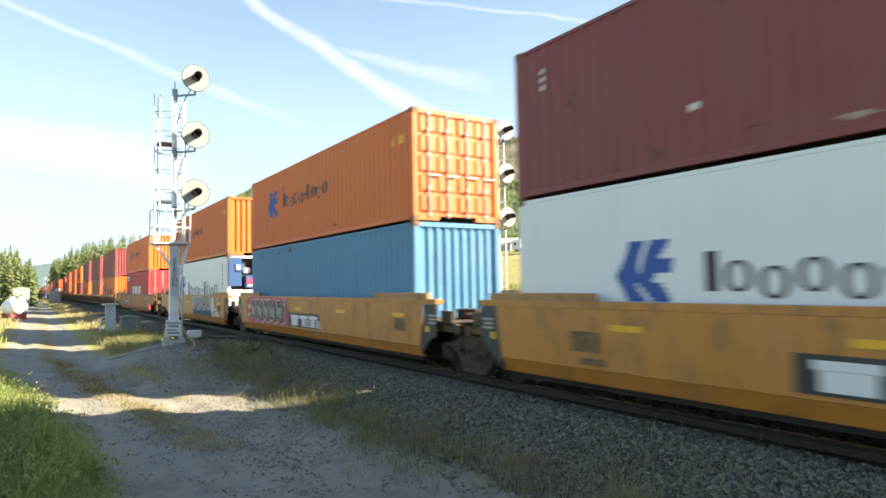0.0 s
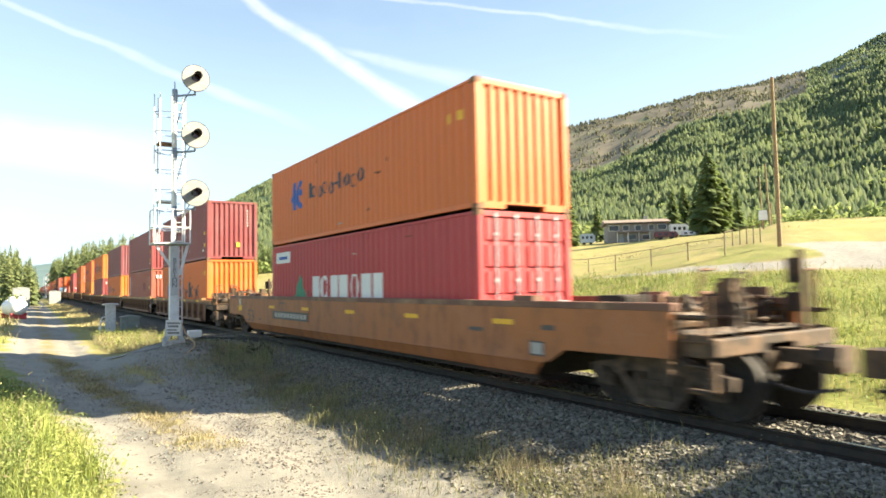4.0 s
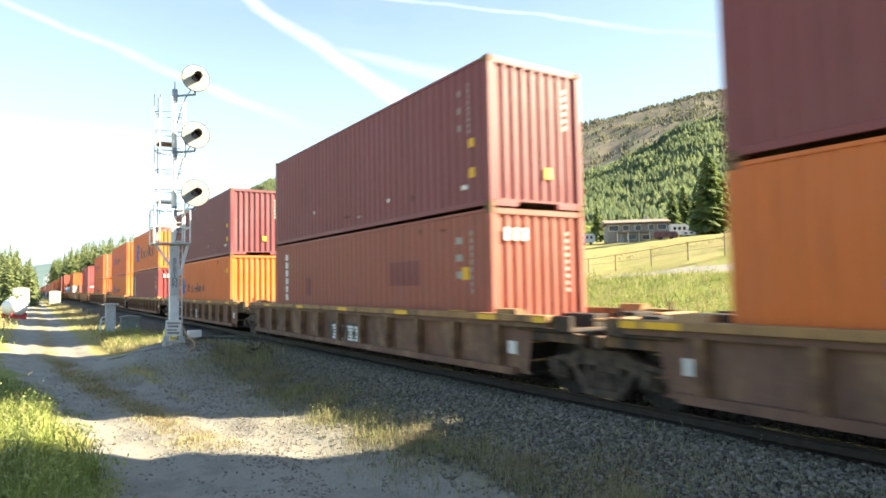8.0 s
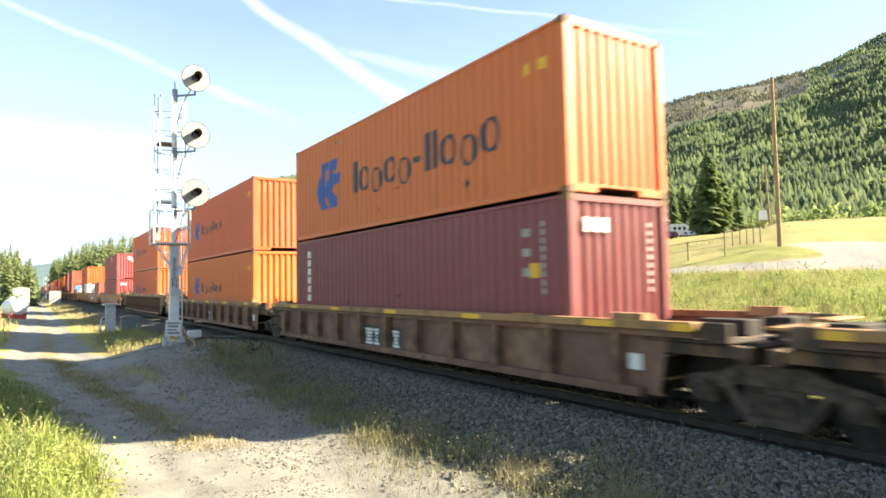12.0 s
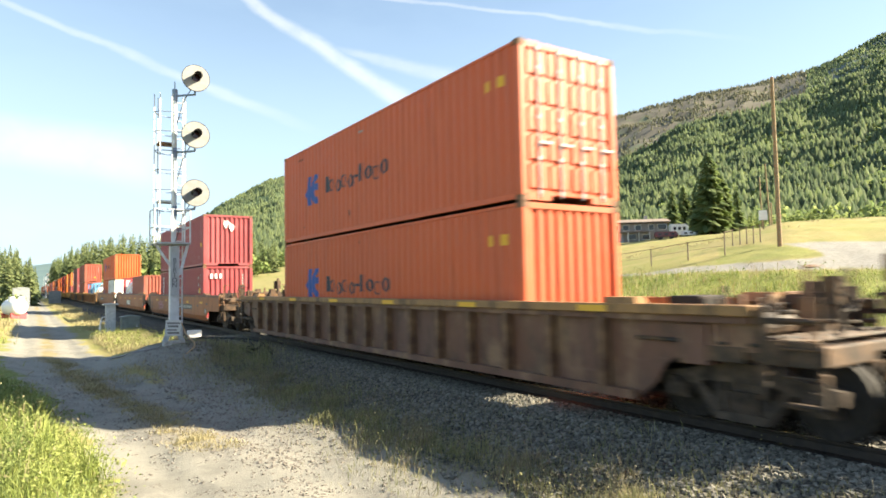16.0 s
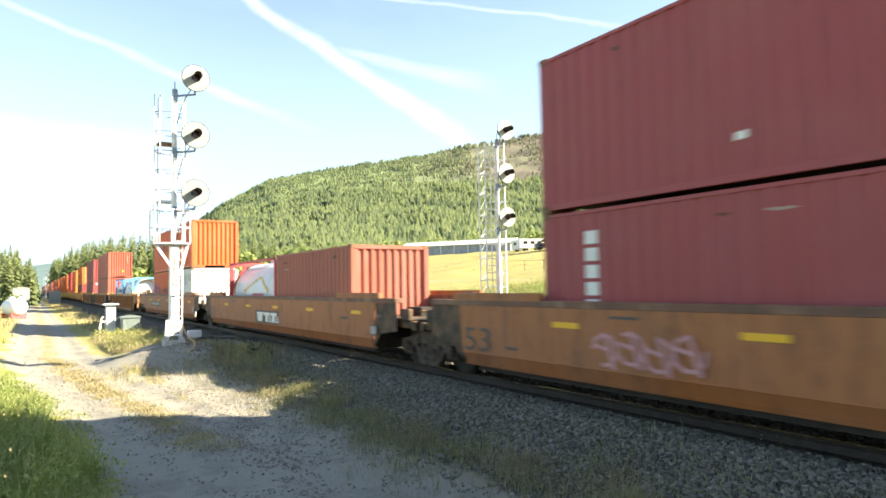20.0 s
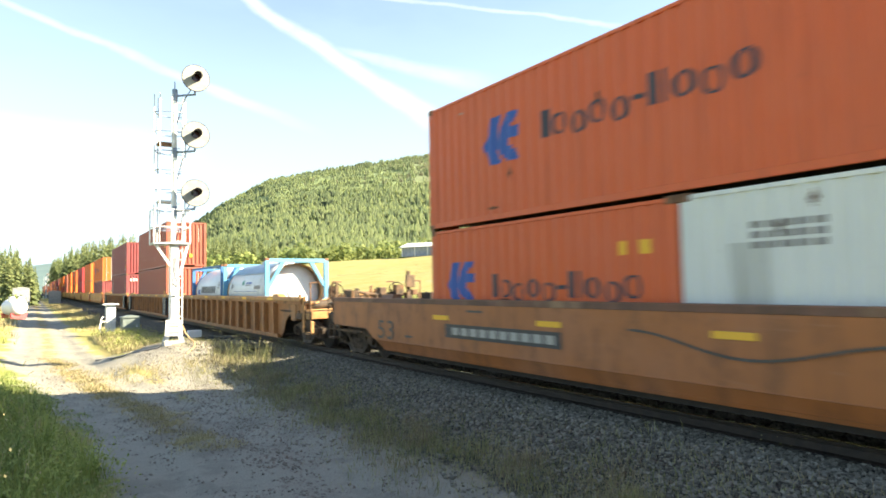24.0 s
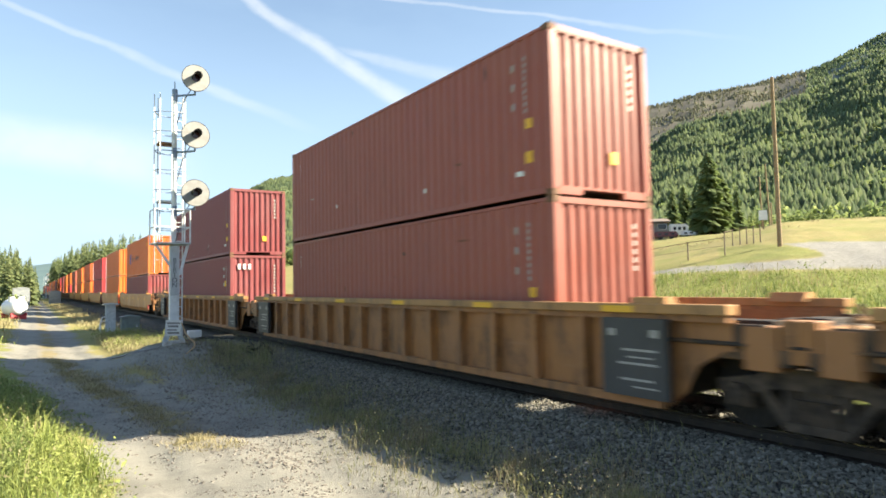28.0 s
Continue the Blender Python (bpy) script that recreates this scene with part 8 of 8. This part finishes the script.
def house():
    x, y, rz = facing(1131, 145)
    t = thing("house", "two-storey grey house with a low brown roof", "house", m=pose(x, y, land_at(x, y) - 0.3, 0, 0, rz + 8))
    bm = bm_new()
    box(bm, -6.5, 6.5, 0, 8, 0, 4.2)
    part("wall", bm, M["siding"], t)
    bm = bm_new()
    prism(bm, ((-0.8, 4.3), (8.8, 4.3), (8.8, 4.5), (4.0, 5.5), (-0.8, 4.5)), -7.1, 7.1, "x")
    part("roof", bm, M["shingle"], t)
    bm = bm_new()
    box(bm, 2.2, 2.9, 4, 4.7, 5.2, 6.3)
    part("chimney", bm, M["concrete"], t)
    for wx, wz, w, h in ((-5.0, 2.75, 2.0, 1.15), (-2.4, 2.75, 1.2, 1.1), (0.2, 2.75, 1.2, 1.1), (3.0, 2.75, 1.0, 1.1), (5.3, 2.75, 1.7, 1.15), (-1.2, 0.75, 1.7, 1.1), (1.8, 0.7, 1.5, 1.0), (4.6, 0.75, 1.8, 1.1)):
        bm = bm_new()
        box(bm, wx - w / 2 - 0.1, wx + w / 2 + 0.1, -0.06, 0.0, wz - 0.1, wz + h + 0.1)
        win = part("window", bm, M["trim_white"], t)
        bm = bm_new()
        box(bm, wx - w / 2, wx + w / 2, -0.09, -0.06, wz, wz + h)
        part("pane", bm, M["glass_dark"], win)
    bm = bm_new()
    box(bm, -4.6, 2.6, -1.4, 0, 2.2, 2.42)
    part("porch_roof", bm, M["shingle"], t)
    for k in range(4):
        bm = bm_new()
        box(bm, -4.5 + 2.3 * k, -4.35 + 2.3 * k, -1.35, -1.2, 0, 2.2)
        part("porch_post", bm, M["trim_white"], t)
    bm = bm_new()
    box(bm, -3.9, -3.0, -0.07, 0, 0.05, 2.05)
    part("door", bm, M["barn_wall"], t)


def barn():
    x0, y0 = polar(712, 190)
    x1, y1 = polar(905, 176)
    rz = math.degrees(math.atan2(y1 - y0, x1 - x0))
    L = math.hypot(x1 - x0, y1 - y0)
    t = thing("barn", "long low barn with a pale metal roof and open bays", "barn", m=pose(x0, y0, land_at((x0 + x1) / 2, (y0 + y1) / 2) - 0.2, 0, 0, rz))
    bm = bm_new()
    box(bm, 0, L, 0.3, 9, 0, 2.7)
    part("wall", bm, M["barn_wall"], t)
    bm = bm_new()
    prism(bm, ((-0.6, 2.7), (9.6, 2.7), (9.6, 2.85), (4.5, 4.3), (-0.6, 2.85)), -0.6, L + 0.6, "x")
    part("roof", bm, M["metal_roof"], t)
    k = int(L / 4)
    for i in range(k + 1):
        bm = bm_new()
        box(bm, i * L / k - 0.12, i * L / k + 0.12, 0.0, 0.3, 0, 2.7)
        part("bay_post", bm, M["trim_white"], t)


def trailer(px, dist, L, H, mat, label, turn=0.0, name="travel_trailer", category="trailer"):
    x, y, rz = facing(px, dist)
    t = thing(name, label, category, "vehicles by the farm", pose(x, y, land_at(x, y), 0, 0, rz + turn))
    bm = bm_new()
    prism(bm, ((-L / 2, 0.55), (L / 2 - 0.2, 0.55), (L / 2, 0.9), (L / 2, H - 0.5), (L / 2 - 0.5, H), (-L / 2 + 0.15, H), (-L / 2, H - 0.2)), 0, 2.3, "y")
    part("body", bm, M[mat], t)
    for k in range(3):
        bm = bm_new()
        box(bm, -L * 0.36 + L * 0.27 * k, -L * 0.36 + L * 0.27 * k + L * 0.15, -0.02, 0.0, H * 0.55, H * 0.78)
        part("window", bm, M["glass_dark"], t)
    for wx in (-L * 0.22, L * 0.22):
        for wy in (0.05, 2.05):
            bm = bm_new()
            tube(bm, (wx, wy, 0.36), (wx, wy + 0.2, 0.36), 0.36, 14)
            part("wheel", bm, M["black"], t)
    return t


house()
barn()
trailer(945, 150, 6.5, 2.8, "white", "white travel trailer parked by the farmyard", 20)
trailer(922, 158, 4.5, 3.0, "white", "white travel trailer parked by the farmyard", -10)
trailer(1207, 143, 3.6, 2.9, "white", "white and blue truck box parked by the house", 15, "box_truck", "truck")
trailer(1183, 137, 4.6, 1.55, "plum", "dark red car parked by the house", 5, "parked_car", "car")
trailer(968, 140, 4.4, 1.5, "grey_ink", "dark grey car parked by the farmyard", 12, "parked_car", "car")
trailer(1228, 138, 4.2, 1.5, "white", "white car parked by the house", -15, "parked_car", "car")
trailer(1042, 152, 3.6, 2.6, "white", "small white shed by the house", 0, "shed", "shed")


# ---- ground cover, stones ----
def blades(n, place, height, width, lean, seed, joint=0.55):
    """Grass blades as joined slim leaves. place(rng, n) gives x, y; height is (low, high)."""
    rng = np.random.default_rng(seed)
    x, y, scale = place(rng, n)
    k = len(x)
    z = land(x, y) - 0.02
    h = (height[0] + (height[1] - height[0]) * rng.random(k) ** 1.5) * scale
    a = rng.random(k) * 6.283
    w = width * (0.6 + 0.8 * rng.random(k)) * np.sqrt(scale)
    l = lean * h * (0.3 + rng.random(k))
    b = rng.random(k) * 6.283
    ux, uy = np.cos(a) * w, np.sin(a) * w
    lx, ly = np.cos(b) * l, np.sin(b) * l
    V = np.empty((k, 5, 3))
    V[:, 0] = np.stack([x - ux, y - uy, z], 1)
    V[:, 1] = np.stack([x + ux, y + uy, z], 1)
    V[:, 2] = np.stack([x + ux * 0.8 + lx * 0.35, y + uy * 0.8 + ly * 0.35, z + h * joint], 1)
    V[:, 3] = np.stack([x - ux * 0.8 + lx * 0.35, y - uy * 0.8 + ly * 0.35, z + h * joint], 1)
    V[:, 4] = np.stack([x + lx, y + ly, z + h * (1 - 0.25 * lean)], 1)
    i = np.arange(k)[:, None] * 5
    quads = (i + np.array([[0, 1, 2, 3]])).tolist()
    tris = (i + np.array([[3, 2, 4]])).tolist()
    return V.reshape(-1, 3), quads + tris


def leaves(n, place, low, high, size, seed):
    """Small broad leaves floating at the height of the weeds they belong to."""
    rng = np.random.default_rng(seed)
    x, y, scale = place(rng, n)
    k = len(x)
    z = land(x, y) + (low + (high - low) * rng.random(k) ** 0.8) * scale
    d = rng.normal(size=(k, 3))
    d[:, 2] = np.abs(d[:, 2]) + 0.4
    d /= np.linalg.norm(d, axis=1)[:, None]
    r = rng.normal(size=(k, 3))
    u = np.cross(d, r)
    u /= np.linalg.norm(u, axis=1)[:, None]
    v = np.cross(d, u)
    s = (size * (0.5 + rng.random(k)))[:, None]
    c = np.stack([x, y, z], 1)
    V = np.stack([c - u * s, c + v * s * 0.45, c + u * s, c - v * s * 0.45], 1).reshape(-1, 3)
    return V, (np.arange(k)[:, None] * 4 + np.arange(4)[None]).tolist()


def road_left(y):
    return bend(((0, 1.3), (8, 1.05), (10.8, 0.9), (16.5, 0.55), (19.5, -0.35), (26, -0.95), (40, -0.6), (100, -1.0)), y)


def verge(rng, n):
    """The weedy bank between the viewer and the dirt track: thick near its middle, ragged at the edge."""
    y = 3.5 + 15.5 * rng.random(n) ** 0.9
    edge = road_left(y) + 0.22 * fbm(y * 1.3, y * 0.7, 2.0, 3.0)
    x = edge - 4.2 * rng.random(n) ** 0.85
    clump = 0.62 + 0.38 * fbm(x, y, 1.6, 8.0)
    keep = rng.random(n) < np.clip(clump, 0.25, 1)
    inside = np.clip((edge - x) / 0.9, 0.22, 1.0)
    return x[keep], y[keep], (np.clip(clump, 0.45, 1.15) * inside)[keep]


def tufts(centres, spread, lo, hi):
    """Blades gathered round many small centres drawn from a field of places."""
    def place(rng, n):
        cx, cy = centres(rng, max(8, n // 26))
        pick = rng.integers(0, len(cx), n)
        x = cx[pick] + rng.normal(0, spread, n)
        y = cy[pick] + rng.normal(0, spread, n)
        size = lo + (hi - lo) * rng.random(len(cx))
        return x, y, size[pick]
    return place


def toe(rng, n):
    y = 2.5 + 20 * rng.random(n)
    x = toe_line(y) - 0.45 + rng.gamma(1.8, 0.34, n)
    return x, y


def belt_clumps(rng, n):
    y = 3.0 + 18 * rng.random(n) ** 1.1
    x = toe_line(y) + 0.05 + rng.normal(0, 0.30, n)
    keep = rng.random(n) < np.clip(0.25 + 0.7 * fbm(x, y, 1.7, 12.0), 0.03, 1)
    return x[keep], y[keep]


def toe_sparse(rng, n):
    y = 1.5 + 22 * rng.random(n)
    return 3.7 + 2.9 * rng.random(n) ** 1.6, y


def median(rng, n):
    y = 9.6 + 16 * rng.random(n)
    return road_mid(y) + 0.05 + rng.normal(0, 0.16, n), y


def mound_foot(rng, n):
    a = rng.uniform(-3.0, 0.4, n)
    r = 1.0 + 1.4 * rng.random(n)
    return 3.75 + 1.3 * r * np.cos(a), 20.6 + 1.35 * r * np.sin(a)


def cabinet_patch(rng, n):
    return 2.7 + 1.9 * rng.random(n), 24.5 + 11.5 * rng.random(n) ** 0.8


def far_left(rng, n):
    y = 22 + 80 * rng.random(n) ** 1.4
    return road_left(y) - 0.4 - 9 * rng.random(n), y


def road_side_far(rng, n):
    y = 38 + 90 * rng.random(n)
    return 2.8 + 2.0 * rng.random(n), y


def off_lane(x, y):
    """True where the slope carries grass: below the lane, or well past it."""
    r, b = np.hypot(x, y), np.degrees(np.arctan2(x, y))
    rise = np.degrees(np.arctan2(land(x, y) - CAM_Z, r))
    return rise < np.interp(b, (20, 45, 50.5, 54.3, 59.9, 75), (-2.0, 0.2, 0.34, 0.5, 0.6, 0.3))


def far_slope(rng, n):
    x, y = 13.2 + 15 * rng.random(4 * n), 2 + 42 * rng.random(4 * n) ** 0.9
    ok = off_lane(x, y)
    return x[ok][:n], y[ok][:n]


def meadow_edge(rng, n):
    y = 24 + 80 * rng.random(n)
    return 44 + 40 * rng.random(n) ** 1.3, y


def cover(name, mat, label, *sets):
    V, Fc, base = [], [], 0
    for v, f in sets:
        V.append(v)
        Fc += [[i + base for i in q] for q in f]
        base += len(v)
    merged(name, np.concatenate(V), Fc, M[mat], label, "grass")


cover("green_weeds", "grass_green", "thick green weeds beside the dirt track",
      blades(34000, verge, (0.20, 0.62), 0.008, 0.55, 1), leaves(46000, verge, 0.05, 0.48, 0.022, 2))
def tall_weeds(rng, n):
    return 0.42 + 0.28 * rng.normal(size=n), 8.9 + 0.8 * rng.normal(size=n)


def tall_bank(rng, n):
    y = 5.5 + 9 * rng.random(n)
    return road_left(y) - 0.5 - 1.8 * rng.random(n), y


cover("tall_weeds", "grass_bright", "tall leafy weeds at the edge of the dirt track",
      leaves(1100, tufts(tall_weeds, 0.07, 0.6, 1.1), 0.05, 0.48, 0.024, 41), blades(420, tufts(tall_weeds, 0.08, 0.6, 1.1), (0.25, 0.60), 0.006, 0.4, 42),
      leaves(1800, tufts(tall_bank, 0.09, 0.5, 1.1), 0.1, 0.50, 0.022, 43), blades(2200, tufts(tall_bank, 0.12, 0.5, 1.1), (0.25, 0.65), 0.007, 0.5, 44))
cover("seed_stalks", "grass_dry", "dry seed stalks among the weeds",
      blades(1500, verge, (0.45, 0.85), 0.006, 0.35, 3, 0.8), leaves(2600, verge, 0.50, 0.80, 0.018, 4))
cover("dry_grass", "grass_dry", "dry yellow grass on the track and the bank",
      blades(9000, tufts(median, 0.10, 0.5, 1.1), (0.06, 0.16), 0.006, 0.9, 5),
      blades(3200, tufts(mound_foot, 0.22, 0.4, 1.2), (0.08, 0.28), 0.005, 0.6, 6),
      blades(9000, tufts(cabinet_patch, 0.16, 0.7, 1.3), (0.20, 0.50), 0.008, 0.5, 7),
      blades(8000, tufts(far_left, 0.3, 0.7, 1.4), (0.20, 0.55), 0.014, 0.5, 8),
      blades(5000, tufts(road_side_far, 0.3, 0.6, 1.2), (0.20, 0.45), 0.016, 0.5, 9),
      blades(9000, tufts(meadow_edge, 0.35, 0.6, 1.3), (0.10, 0.30), 0.016, 0.5, 10))
cover("bank_stems", "grass_brown", "brown dead stems along the foot of the bank",
      blades(10000, tufts(belt_clumps, 0.13, 0.5, 1.2), (0.06, 0.26), 0.0028, 0.7, 53, 0.75), leaves(5000, tufts(belt_clumps, 0.17, 0.7, 1.25), 0.08, 0.36, 0.008, 54),
      blades(5000, tufts(toe_sparse, 0.25, 0.4, 1.1), (0.05, 0.20), 0.0028, 0.7, 58, 0.75), blades(3500, tufts(median, 0.14, 0.5, 1.1), (0.05, 0.14), 0.005, 0.9, 59))
cover("bank_grass", "grass_mixed", "thin half-dry grass growing through the ballast",
      blades(7000, tufts(toe, 0.24, 0.4, 1.1), (0.08, 0.30), 0.0045, 0.6, 11),
      blades(17000, tufts(toe_sparse, 0.28, 0.4, 1.0), (0.05, 0.22), 0.0035, 0.6, 12),
      blades(7000, tufts(belt_clumps, 0.16, 0.5, 1.2), (0.08, 0.30), 0.003, 0.6, 51, 0.7),
      leaves(3000, tufts(belt_clumps, 0.16, 0.5, 1.2), 0.03, 0.26, 0.009, 52),
      leaves(1500, tufts(toe, 0.24, 0.5, 1.2), 0.05, 0.30, 0.016, 13),
      blades(130, tufts(lambda r, n: (4.2 + 1.6 * r.random(n), 15.0 + 5.5 * r.random(n)), 0.12, 0.8, 1.2), (0.35, 0.9), 0.005, 0.5, 14, 0.8),
      leaves(500, tufts(lambda r, n: (4.2 + 1.6 * r.random(n), 15.0 + 5.5 * r.random(n)), 0.12, 0.8, 1.2), 0.1, 0.8, 0.018, 15))
cover("slope_dry_grass", "grass_dry", "dry stems among the green grass behind the track",
      blades(12000, tufts(far_slope, 0.5, 0.6, 1.5), (0.15, 0.42), 0.007, 0.5, 55, 0.8))
cover("slope_weeds", "grass_green", "clumps of tall weeds on the slope behind the track",
      blades(6000, tufts(far_slope, 0.35, 0.8, 2.0), (0.15, 0.38), 0.012, 0.5, 56), leaves(9000, tufts(far_slope, 0.35, 0.8, 2.0), 0.05, 0.36, 0.040, 57))
cover("slope_grass", "grass_bright", "rank green grass on the slope behind the track",
      blades(26000, tufts(far_slope, 0.3, 0.6, 1.4), (0.06, 0.26), 0.012, 0.5, 16), leaves(22000, tufts(far_slope, 0.25, 0.6, 1.4), 0.02, 0.22, 0.035, 17),
      blades(5000, tufts(far_left, 0.3, 0.6, 1.2), (0.2, 0.5), 0.014, 0.5, 18), leaves(5000, tufts(cabinet_patch, 0.2, 0.6, 1.2), 0.05, 0.45, 0.035, 19))


def stones(n, place, size, seed, sink=0.3):
    """Broken stones: cubes knocked out of shape, each turned its own way."""
    rng = np.random.default_rng(seed)
    x, y = place(rng, n)
    k = len(x)
    cube = np.array([[sx, sy, sz] for sz in (-1, 1) for sy in (-1, 1) for sx in (-1, 1)], float)
    P = cube[None] * (1 + 0.45 * (rng.random((k, 8, 3)) - 0.6))
    P = P * np.array([1.0, 0.8, 0.62]) * (size[0] + (size[1] - size[0]) * rng.random(k) ** 1.6)[:, None, None]
    a, b = rng.random(k) * 6.283, rng.normal(0, 0.5, k)
    ca, sa, cb, sb = np.cos(a), np.sin(a), np.cos(b), np.sin(b)
    X, Y, Z = P[..., 0], P[..., 1], P[..., 2]
    Y, Z = Y * cb[:, None] - Z * sb[:, None], Y * sb[:, None] + Z * cb[:, None]
    X, Y = X * ca[:, None] - Y * sa[:, None], X * sa[:, None] + Y * ca[:, None]
    z = land(x, y)
    half = np.abs(Z).max(1)
    V = np.stack([X + x[:, None], Y + y[:, None], Z + (z + half * (1 - 2 * sink))[:, None]], -1).reshape(-1, 3)
    f = np.array([[0, 2, 3, 1], [4, 5, 7, 6], [0, 1, 5, 4], [1, 3, 7, 5], [3, 2, 6, 7], [2, 0, 4, 6]])
    return V, (np.arange(k)[:, None, None] * 8 + f[None]).reshape(-1, 4)


def stone_material(name, a, b):
    mat = bpy.data.materials.new(name)
    mat.use_nodes = True
    n = Nodes(mat.node_tree)
    g = n.add("ShaderNodeNewGeometry")
    col = n.mix(g.outputs["Random Per Island"], a, b)
    col = n.mix(n.math("MULTIPLY", n.noise(g.outputs["Position"], 40, 4), 0.5), col, tuple(x * 0.55 for x in a))
    bsdf = n.add("ShaderNodeBsdfPrincipled")
    n.link(col, bsdf.inputs["Base Color"])
    bsdf.inputs["Roughness"].default_value = 0.85
    n.link(bsdf.outputs[0], n.add("ShaderNodeOutputMaterial").inputs[0])
    return mat


M["ballast"] = stone_material("ballast_stone", (0.076, 0.072, 0.060), (0.270, 0.256, 0.218))
M["pebble"] = stone_material("road_pebble", (0.13, 0.115, 0.10), (0.30, 0.27, 0.235))


def shoulder(rng, n):
    y = 1.2 + 26 * rng.random(n) ** 1.25
    x = 7.35 - 3.3 * rng.random(n) ** 1.15
    keep = rng.random(n) < np.clip((x - 3.9 - 0.35 * fbm(x, y, 1.1, 9.0)) / 1.1, 0.04, 1)
    return x[keep], y[keep]


def between_rails(rng, n):
    return np.where(rng.random(n) < 0.5, 7.75 + 1.1 * rng.random(n), 9.25 + 2.4 * rng.random(n)), 0.5 + 24 * rng.random(n) ** 1.2


def on_road(rng, n):
    y = 4 + 16 * rng.random(n) ** 1.3
    x = road_mid(y) + rng.normal(0.3, 0.75, n)
    keep = rng.random(n) < np.clip(0.45 + 0.6 * fbm(x, y, 1.7, 7.0), 0.05, 1)
    return x[keep], y[keep]


v, f = stones(44000, shoulder, (0.010, 0.028), 31)
merged("ballast_stones", v, f, M["ballast"], "grey broken ballast stones on the bank", "gravel")
v, f = stones(9000, between_rails, (0.018, 0.040), 32)
merged("ballast_stones", v, f, M["ballast"], "grey ballast stones between and beyond the rails", "gravel")
def on_mound(rng, n):
    return 2.6 + 2.6 * rng.random(n), 8 + 16 * rng.random(n)


v, f = stones(7000, on_mound, (0.005, 0.020), 34, 0.4)
merged("road_pebbles", v, f, M["pebble"], "loose stones on the bank beside the track", "gravel")
v, f = stones(9000, on_road, (0.005, 0.018), 33, 0.4)
merged("road_pebbles", v, f, M["pebble"], "pebbles lying on the dirt track", "gravel")


# ---- what moves ----
def motions():
    times = [28.0 * k / 8 for k in range(9)]
    for ob, x, u, z in MOVERS:
        walk(ob, [(t, pose(x, u - travel(t), z)) for t in times])
    # wheels turn with the way covered; alike wheelsets share one turning action
    leaders = {}
    for w, s in WHEELSETS:
        if s not in leaders:
            rows = []
            for k in range(0, 28 * FPS + 1, 2):
                t = k / FPS
                rows.append((t, Matrix.Translation((0, s * AXLE, WHEEL_R)) @ Matrix.Rotation(travel(t) / WHEEL_R, 4, "X")))
            walk(w, rows)
            leaders[s] = w.animation_data
        else:
            w.rotation_mode = "QUATERNION"
            w.animation_data_create()
            w.animation_data.action = leaders[s].action
            w.animation_data.action_slot = leaders[s].action_slot


motions()
